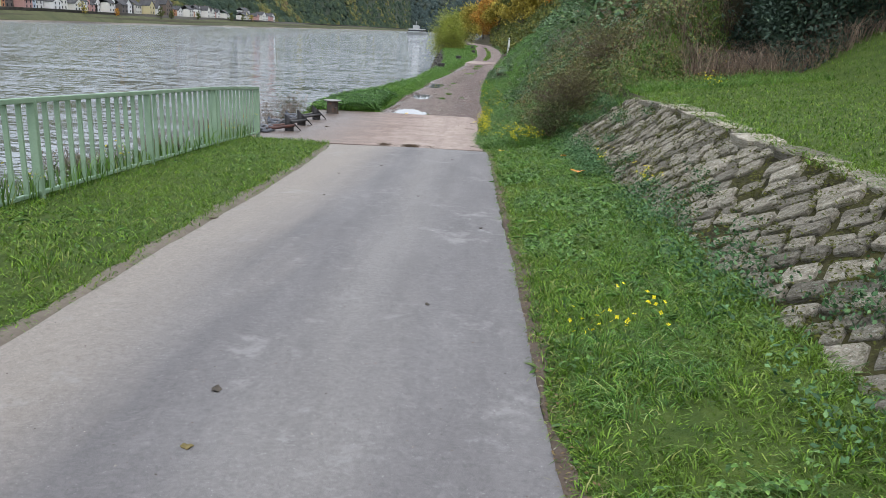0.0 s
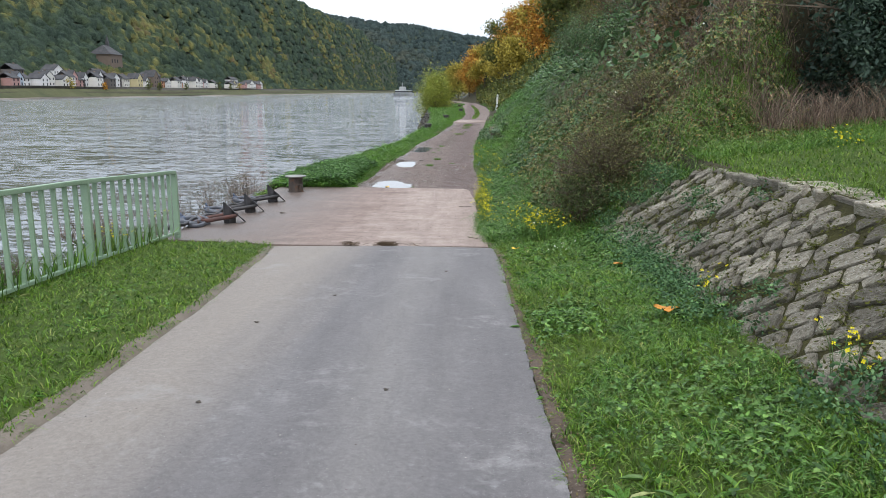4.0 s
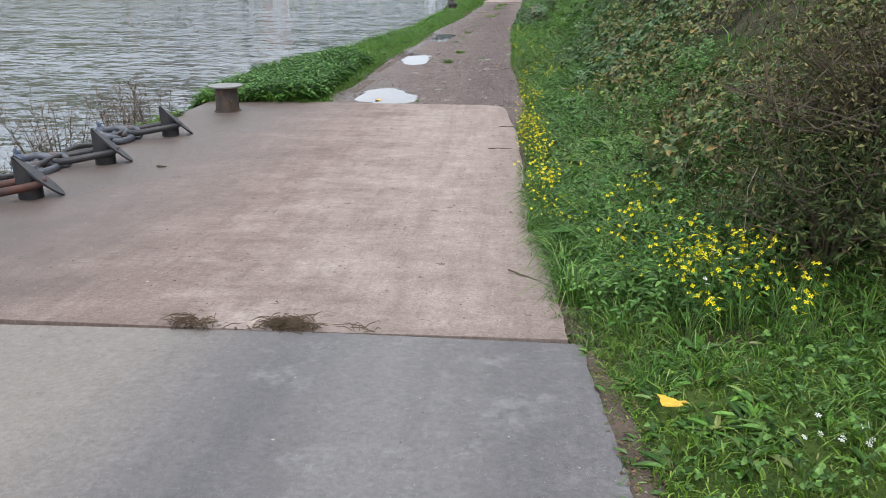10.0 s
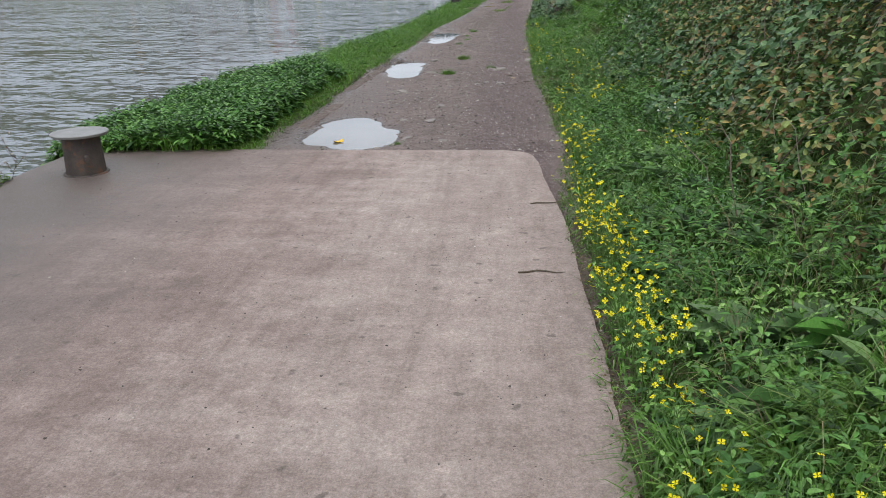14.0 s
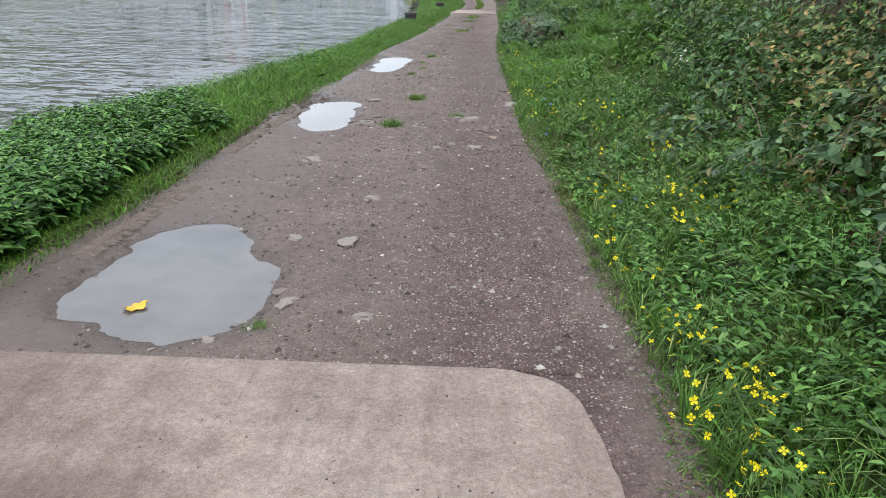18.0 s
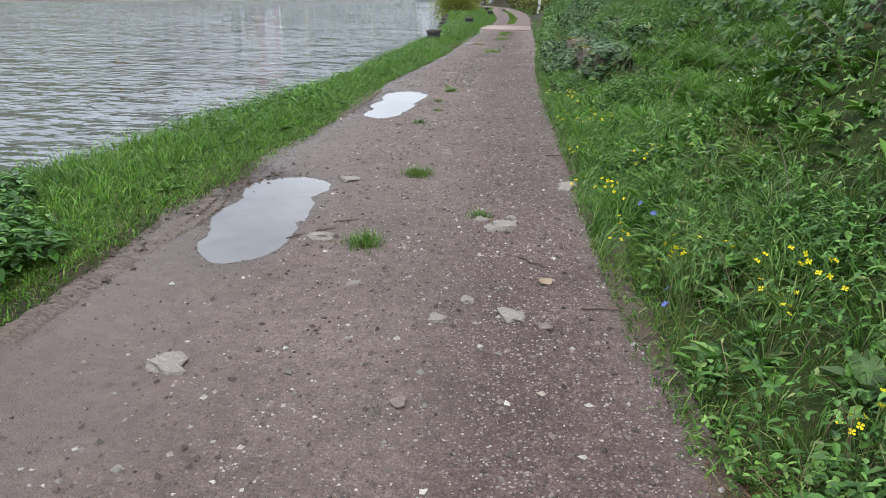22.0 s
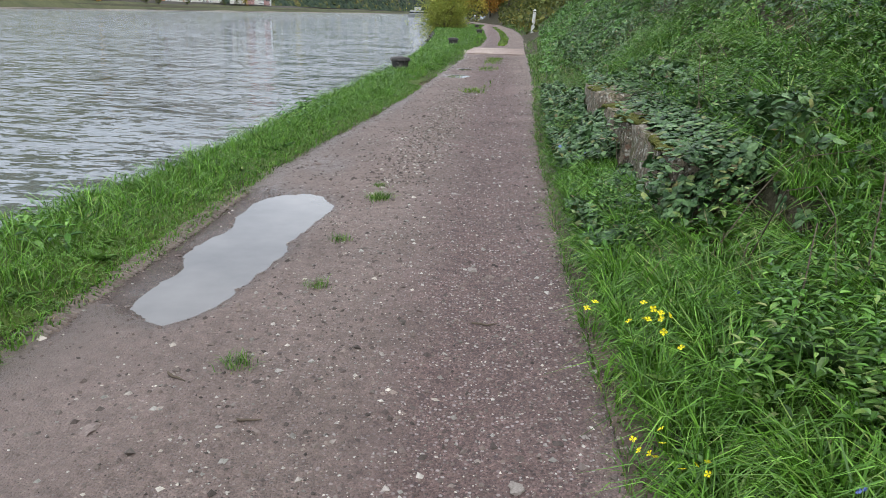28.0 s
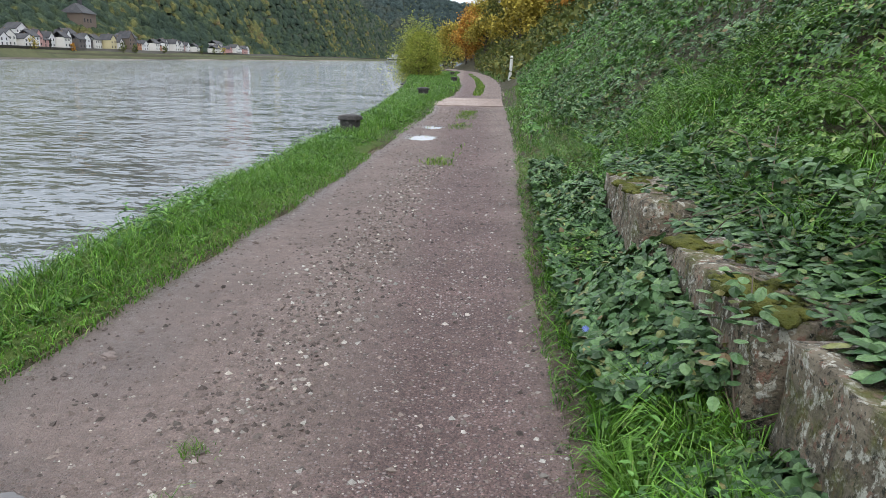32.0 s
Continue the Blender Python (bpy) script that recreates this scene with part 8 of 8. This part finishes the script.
pebbles("gravel", 25000, -3.4, 0.15, 25.2, 44, 0.005, 0.0165, GRAVEL, on_track, "crushed reddish gravel scattered on the track", track_z)
right_half = lambda x, y: on_track(x, y) & (rng.uniform(0, 1, len(x)) < np.clip((x + 2.4) / 1.5 + 0.3 * wavy(x, y, 0.5, 130), 0.1, 1))
pebbles("gravel", 50000, -3.0, 0.15, 24.9, 40, 0.0028, 0.0095, PALE_GRAVEL, right_half, "pale crushed grit scattered on the track", track_z)
pebbles("gravel", 9000, -3.4, 0.15, 25.2, 46, 0.01, 0.03, GRAVEL, on_track, "coarser loose stones on the track", track_z)
pebbles("gravel", 5000, -2.2, 0.4, 46, 64, 0.01, 0.03, GRAVEL, lambda x, y: (x > along(TRACK_LEFT, y)) & (x < along(TRACK_RIGHT, y)), "scattered stones on the far track", track_z)
pebbles("gravel", 5000, -1.9, -0.9, 40, 49, 0.01, 0.03, GRAVEL, lambda x, y: np.abs(x + 1.35 + 0.05 * (44 - y)) < 0.35 * rng.uniform(0, 1, len(x)) + 0.1, "ridge of loose stones in the middle of the track", track_z)
pebbles("gravel", 9000, -0.5, 0.5, 22.6, 25.3, 0.003, 0.013, GRAVEL, lambda x, y: (x > along(SLAB_RIGHT, y) + 0.01) & (x < along(SLAB_VERGE, y) + 0.2 * rng.uniform(0, 1, len(x))), "gravel washed round the corner of the concrete", lambda x, y: height(x, y) + 0.015)
pebbles("gravel", 6000, -0.4, 0.6, 25.2, 44, 0.003, 0.012, GRAVEL, lambda x, y: (x > along(TRACK_RIGHT, y)) & (x < along(TRACK_RIGHT, y) + 0.34 * rng.uniform(0, 1, len(x)) ** 1.5), "gravel strewn into the grass beside the track", lambda x, y: height(x, y) + 0.012)
pebbles("grit", 1500, -3.0, 0.3, 0, 15.7, 0.003, 0.008, GRAVEL, lambda x, y: (x > along(ASPHALT_LEFT, y)) & (x < along(ASPHALT_RIGHT, y)), "grit lying on the asphalt", asphalt_z)
pebbles("grit", 3000, -5.3, 0.0, 15.9, 25.1, 0.003, 0.011, GRAVEL, lambda x, y: x < along(SLAB_RIGHT, y) - 0.02, "grit lying on the concrete", slab_z)
pebbles("mud_crumbs", 5200, -3.7, -1.7, 25.3, 45, 0.004, 0.016, PEBBLE, lambda x, y: (np.abs(x - along(TRACK_LEFT, y) - 0.05) < 0.22 * rng.uniform(0, 1, len(x))) | ((np.abs(np.min([puddle_field(x, y, k) for k in range(3)], 0) - 1.12) < 0.1) & (x > -2.6)), "dark crumbs of mud along ruts and puddles", track_z)

pebbles("mud_lumps", 900, -3.7, -2.6, 30.2, 33.4, 0.012, 0.05, plain("wet_mud", (0.085, 0.067, 0.052), (0.16, 0.125, 0.1), 8, 0.6, 0.9, 30, 0.03), lambda x, y: np.abs(x - along(TRACK_LEFT, y) - 0.02) < 0.26 * rng.uniform(0, 1, len(x)), "churned lumps of brown mud beside the rut", track_z)


def tyre_print(y0, y1, line, label):
    """Ridges that a tyre pressed up in soft mud: two rows of slanting bars."""
    ys = np.arange(y0, y1, 0.042)
    verts, loops = [], []
    for row, sgn in ((-0.045, 1), (0.045, -1)):
        for y in ys:
            if rng.uniform() < 0.15:
                continue
            x = line(y) + row + rng.normal(0, 0.004)
            d = Vector((0.042, sgn * 0.022, 0)) * rng.uniform(0.8, 1.1)
            e = Vector((-d.y, d.x, 0)).normalized() * 0.011
            z = float(track_z(np.array(x), np.array(y)))
            c = Vector((x, y, z))
            up = Vector((0, 0, 0.013 * rng.uniform(0.5, 1.2)))
            b = len(verts)
            verts += [c - d - e, c + d - e, c + d + e, c - d + e, c - d * 0.85 - e * 0.3 + up, c + d * 0.85 - e * 0.3 + up, c + d * 0.85 + e * 0.3 + up, c - d * 0.85 + e * 0.3 + up]
            loops += [(b, b + 1, b + 5, b + 4), (b + 1, b + 2, b + 6, b + 5), (b + 2, b + 3, b + 7, b + 6), (b + 3, b, b + 4, b + 7), (b + 4, b + 5, b + 6, b + 7)]
    ob = mesh_object("tyre_print", [v[:] for v in verts], loops, DAMP_MUD)
    tagged(ob, label, "tyre print", kind="stuff")


pebbles("bank_stones", 900, -9.5, -3.5, 72, 135, 0.12, 0.42, plain("dark_bank_stone", (0.05, 0.048, 0.045), (0.13, 0.12, 0.11), 3, 0.8), lambda x, y: np.abs(x - along(CREST, y) + 0.6) < 0.6, "dark rough stones along the river edge by the willow", height)
DAMP_MUD = plain("damp_mud", (0.16, 0.125, 0.102), (0.25, 0.2, 0.168), 8, 0.55, 0.9, 40, 0.01)
tyre_print(29.6, 32.2, lambda y: float(np.interp(y, (29.6, 30.8, 31.4, 32.2), (-3.2, -3.13, -3.03, -3.05))), "tread print of a tyre in the mud beside the puddle")
tyre_print(36.2, 39.4, lambda y: float(np.interp(y, (36.2, 37.4, 39.4), (-2.9, -2.87, -2.86))), "tread print of a tyre along the edge of the long puddle")
tyre_print(26.6, 28.4, lambda y: float(np.interp(y, (26.6, 28.4), (-3.2, -3.12))), "tread print of a tyre leading out of the puddle")


def fallen_leaf(x, y, z, s, material, label, seed):
    r = np.random.default_rng(seed)
    n = 14
    ring = []
    for k in range(n):
        t = 6.2832 * k / n
        q = s * (0.55 + 0.45 * abs(math.cos(2.5 * t)))
        ring.append((q * math.cos(t), q * 0.8 * math.sin(t), s * 0.25 * (math.cos(t) ** 2) + r.uniform(0, 0.1) * s))
    v = [(0, 0, 0.004)] + ring + [(0, 0, -0.001)] + [(a, b, c - 0.004) for a, b, c in ring]
    f = [(0, 1 + k, 1 + (k + 1) % n) for k in range(n)] + [(n + 1, n + 2 + (k + 1) % n, n + 2 + k) for k in range(n)] + [(1 + k, n + 2 + k, n + 2 + (k + 1) % n, 1 + (k + 1) % n) for k in range(n)]
    ob = mesh_object("fallen_leaf", v, f, material)
    ob.matrix_basis = pose(x, y, z, r.uniform(-10, 10), r.uniform(-10, 10), r.uniform(0, 360))
    tagged(ob, label, "leaf", "fallen leaves")


fallen_leaf(-2.58, 25.88, float(along(GROUND, 26.25)) - 0.027, 0.075, YELLOW_LEAF, "yellow maple leaf floating in a puddle", 1)
fallen_leaf(1.38, 10.7, float(height(1.38, 10.7)) + 0.1, 0.11, ORANGE_LEAF, "curled orange maple leaf lying in the grass", 2)
fallen_leaf(1.4, 12.8, float(height(1.4, 12.8)) + 0.1, 0.07, ORANGE_LEAF, "orange leaf lying in the grass", 3)
fallen_leaf(2.05, 8.2, 0.72, 0.09, ORANGE_LEAF, "orange leaf caught on the stones", 4)
fallen_leaf(0.41, 14.95, float(height(0.41, 14.95)) + 0.08, 0.07, YELLOW_LEAF, "yellow leaf lying in the verge", 5)
fallen_leaf(-0.5, 30.62, float(track_z(np.array(-0.5), np.array(30.62))) + 0.01, 0.06, PALE_LEAF := leafy("pale_dead_leaf", [(0.0, (0.3, 0.22, 0.16)), (1.0, (0.36, 0.28, 0.2))], 0.8, 0.1), "pale dead leaf on the gravel", 6)
fallen_leaf(-1.16, 2.78, float(asphalt_z(np.array(-1.16), np.array(2.78))) + 0.004, 0.03, BROWN, "small brown leaf on the asphalt", 7)
fallen_leaf(-1.23, 3.34, float(asphalt_z(np.array(-1.23), np.array(3.34))) + 0.004, 0.035, BARK, "small dark leaf on the asphalt", 8)
fallen_leaf(0.62, 23.9, float(height(0.62, 23.9)) + 0.3, 0.06, PALE_LEAF, "pale curled leaf caught in the herbs", 9)
for k, (x, y) in enumerate(((-0.3, 4.9), (-1.9, 9.1), (-0.75, 9.4), (-1.6, 12.2), (-0.5, 13.6), (0.05, 7.6), (-2.1, 11.1))):
    fallen_leaf(x, y, float(asphalt_z(np.array(x), np.array(y))) + 0.004, 0.022, BARK, "small dark leaf fragment on the asphalt", 20 + k)


def stick(x, y, length, turn, zf, label, seed, r0=0.006):
    r = np.random.default_rng(seed)
    z = float(zf(np.array(x), np.array(y)))
    ob = new("stick")
    ob.matrix_basis = pose(x, y, z + r0, 0, 0, turn)
    tagged(ob, label, "stick", "sticks on the path")
    pts = [(length * (k / 5 - 0.5), r.normal(0, 0.015) * length / 0.3, r.uniform(0, 0.004)) for k in range(6)]
    part("branch", tube_bm(bmesh.new(), pts, [r0, r0 * 1.1, r0, r0 * 0.9, r0 * 0.7, r0 * 0.4], 6), TWIG, ob)


for k, (x, y, ln, t, zf) in enumerate(((-0.63, 36.7, 0.14, 2, track_z), (-1.9, 31.7, 0.2, 30, track_z), (-2.0, 31.45, 0.16, 40, track_z), (-2.18, 31.3, 0.15, 50, track_z), (-0.55, 30.95, 0.3, -40, track_z), (-0.2, 30.25, 0.25, 5, track_z), (-2.03, 35.85, 0.13, -30, track_z), (-1.58, 35.5, 0.1, 5, track_z), (-0.15, 34.2, 0.3, 10, track_z), (-0.15, 16.9, 0.28, -35, slab_z), (-0.34, 21.6, 0.3, 5, slab_z), (-0.25, 23.2, 0.25, 15, slab_z), (-2.69, 7.28, 0.2, 35, asphalt_z), (-4.14, 20.2, 0.12, 0, slab_z))):
    stick(x, y, ln, t, zf, "thin dead twig lying on the ground", 800 + k, 0.012 if k >= 12 else 0.006)


STRAW = plain("washed_up_stalk", (0.07, 0.048, 0.03), (0.17, 0.12, 0.075), 12, 0.9)


def debris(x, y, w, n, seed):
    """A little heap of washed-up stalks in the joint."""
    r = np.random.default_rng(seed)
    z = float(slab_z(np.array(x), np.array(y)))
    ob = new("debris_heap")
    ob.location = (x, y, z)
    tagged(ob, "small heap of washed-up brown stalks caught in the joint", "debris", "debris in the joint")
    bm = bmesh.new()
    for k in range(n):
        p = Vector((r.normal(0, w * 0.2), r.normal(-0.02, w * 0.08), r.uniform(0, 0.05)))
        d = Vector((r.normal(0, 0.045), r.normal(0, 0.03), r.normal(0, 0.018)))
        tube_bm(bm, [p - d * 0.6, p + Vector((0, 0, 0.012)), p + d * 0.6], [0.002, 0.003, 0.0015], 3)
    part("clump", bm, STRAW, ob)


debris(-1.47, 15.86, 0.4, 330, 1)
debris(-2.0, 15.83, 0.4, 120, 2)
debris(-1.05, 15.84, 0.2, 12, 3)

# ---- wild flowers ----


def flower_plant(name, label, category, group, petal, h, heads, petals, size, seed):
    """Thin branching stems with small flowers; built once and copied."""
    r = np.random.default_rng(seed)
    ob = new(name)
    tagged(ob, label, category, group)
    bm = bmesh.new()
    spots = []
    for k in range(max(3, heads // 2)):
        a = r.uniform(0, 6.283)
        tip = Vector((math.cos(a) * h * r.uniform(0.1, 0.5), math.sin(a) * h * r.uniform(0.1, 0.5), h * r.uniform(0.6, 1)))
        mid = Vector((tip.x * 0.4, tip.y * 0.4, tip.z * 0.6))
        tube_bm(bm, [(0, 0, -0.05), mid, tip], [0.0026, 0.002, 0.0014], 4)
        spots.append(tip)
        b = mid.lerp(tip, 0.5)
        e = b + Vector((r.normal(0, 0.06), r.normal(0, 0.06), r.uniform(0.04, 0.12)))
        tube_bm(bm, [b, e], [0.0025, 0.0015], 3)
        spots.append(e)
    part("stalk", bm, STEM, ob)
    for q in spots[:heads]:
        bm = bmesh.new()
        tilt = Matrix.Rotation(r.normal(0, 0.5), 4, "X") @ Matrix.Rotation(r.normal(0, 0.5), 4, "Y")
        c = bm.verts.new((0, 0, 0))
        for k in range(petals):
            t, w = 6.2832 * k / petals, 2.2 / petals
            a = bm.verts.new((size * 0.8 * math.cos(t - w), size * 0.8 * math.sin(t - w), 0.3 * size))
            b = bm.verts.new((size * math.cos(t), size * math.sin(t), 0.2 * size))
            d = bm.verts.new((size * 0.8 * math.cos(t + w), size * 0.8 * math.sin(t + w), 0.3 * size))
            bm.faces.new((c, a, b, d))
        bm.transform(Matrix.Translation(q) @ tilt)
        part("flower", bm, petal, ob)
    return ob


rocket = [flower_plant("yellow_wildflower", "yellow-flowered wild rocket with thin branching stems", "wildflower", "yellow wildflowers along the path edge", YELLOW, h, n, 4, 0.0155, 900 + n) for h, n in ((0.42, 10), (0.5, 12), (0.34, 8))]
spots = []
r = np.random.default_rng(33)
for x, y, sx, sy, n in ((0.84, 15.95, 0.17, 0.3, 24), (0.62, 16.6, 0.15, 0.3, 7), (0.02, 20.2, 0.05, 1.4, 22), (0.0, 22.6, 0.05, 1.2, 18), (0.14, 24.8, 0.1, 0.6, 9), (0.35, 26.8, 0.18, 0.5, 9), (0.3, 28.4, 0.2, 0.9, 3), (0.9, 24.0, 0.25, 0.8, 6), (0.06, 18.4, 0.06, 0.7, 8), (0.7, 18.3, 0.25, 0.6, 3), (0.15, 31.3, 0.15, 0.6, 3), (0.0, 33.3, 0.1, 0.8, 2), (0.05, 35.7, 0.1, 0.25, 2), (1.95, 9.0, 0.05, 0.4, 3), (1.72, 10.8, 0.05, 0.2, 2), (0.85, 3.9, 0.1, 0.1, 2), (0.66, 3.85, 0.05, 0.05, 1), (0.4, 29.9, 0.15, 0.3, 2), (3.6, 13.6, 0.4, 0.8, 3), (-4.9, 9.0, 0.1, 1.4, 4), (-4.95, 14.5, 0.1, 0.9, 4)):
    spots += [(x + r.normal(0, sx), y + r.normal(0, sy)) for _ in range(n)]
for k, (x, y) in enumerate(spots):
    if -1 < x < 1:
        x = max(x, float(path_right(np.array(y))) + 0.1)
    z = max(float(height(x, y)), 0.45 if (x > 1.68 and y < 12) else -9)
    m = pose(x, y, z, r.normal(0, 6), r.normal(0, 6), r.uniform(0, 360)) @ Matrix.Scale(0.95 if k < 20 else r.uniform(0.85, 1.15), 4)
    if k < 3:
        rocket[k].matrix_basis = m
    else:
        copy_thing(rocket[k % 3], m)
aster = flower_plant("white_wildflower", "small white-flowered herb among the green", "wildflower", "white wildflowers on the hillside", WHITE_PETAL, 0.4, 8, 6, 0.014, 950)
white_at = ((1.02, 24.3), (1.15, 24.1), (0.9, 24.5), (1.35, 29.6), (1.4, 29.9), (0.95, 14.7), (1.05, 14.6), (0.76, 15.8), (2.3, 18.3), (2.5, 19.0), (2.6, 18.7), (2.2, 19.2), (3.3, 20.5), (3.0, 20.9), (3.6, 17.6), (1.3, 33.2))
for k, (x, y) in enumerate(white_at):
    m = pose(x, y, float(height(x, y)) + (0.5 if x > 2 else 0.0 if y > 15 else -0.25), 0, 0, 71 * k)
    if k == 0:
        aster.matrix_basis = m
    else:
        copy_thing(aster, m)
chicory = flower_plant("blue_wildflower", "blue chicory flower on a wiry stem", "wildflower", "blue chicory flowers in the verge", BLUE_PETAL, 0.3, 2, 12, 0.02, 960)
for k, (x, y) in enumerate(((0.18, 27.4), (0.4, 34.6), (0.1, 29.7), (0.32, 31.0), (0.3, 40.8), (0.33, 40.4), (0.28, 41.5), (0.35, 36.3))):
    m = pose(x, y, float(height(x, y)) + 0.05, 0, 0, 53 * k)
    if k == 0:
        chicory.matrix_basis = m
    else:
        copy_thing(chicory, m)
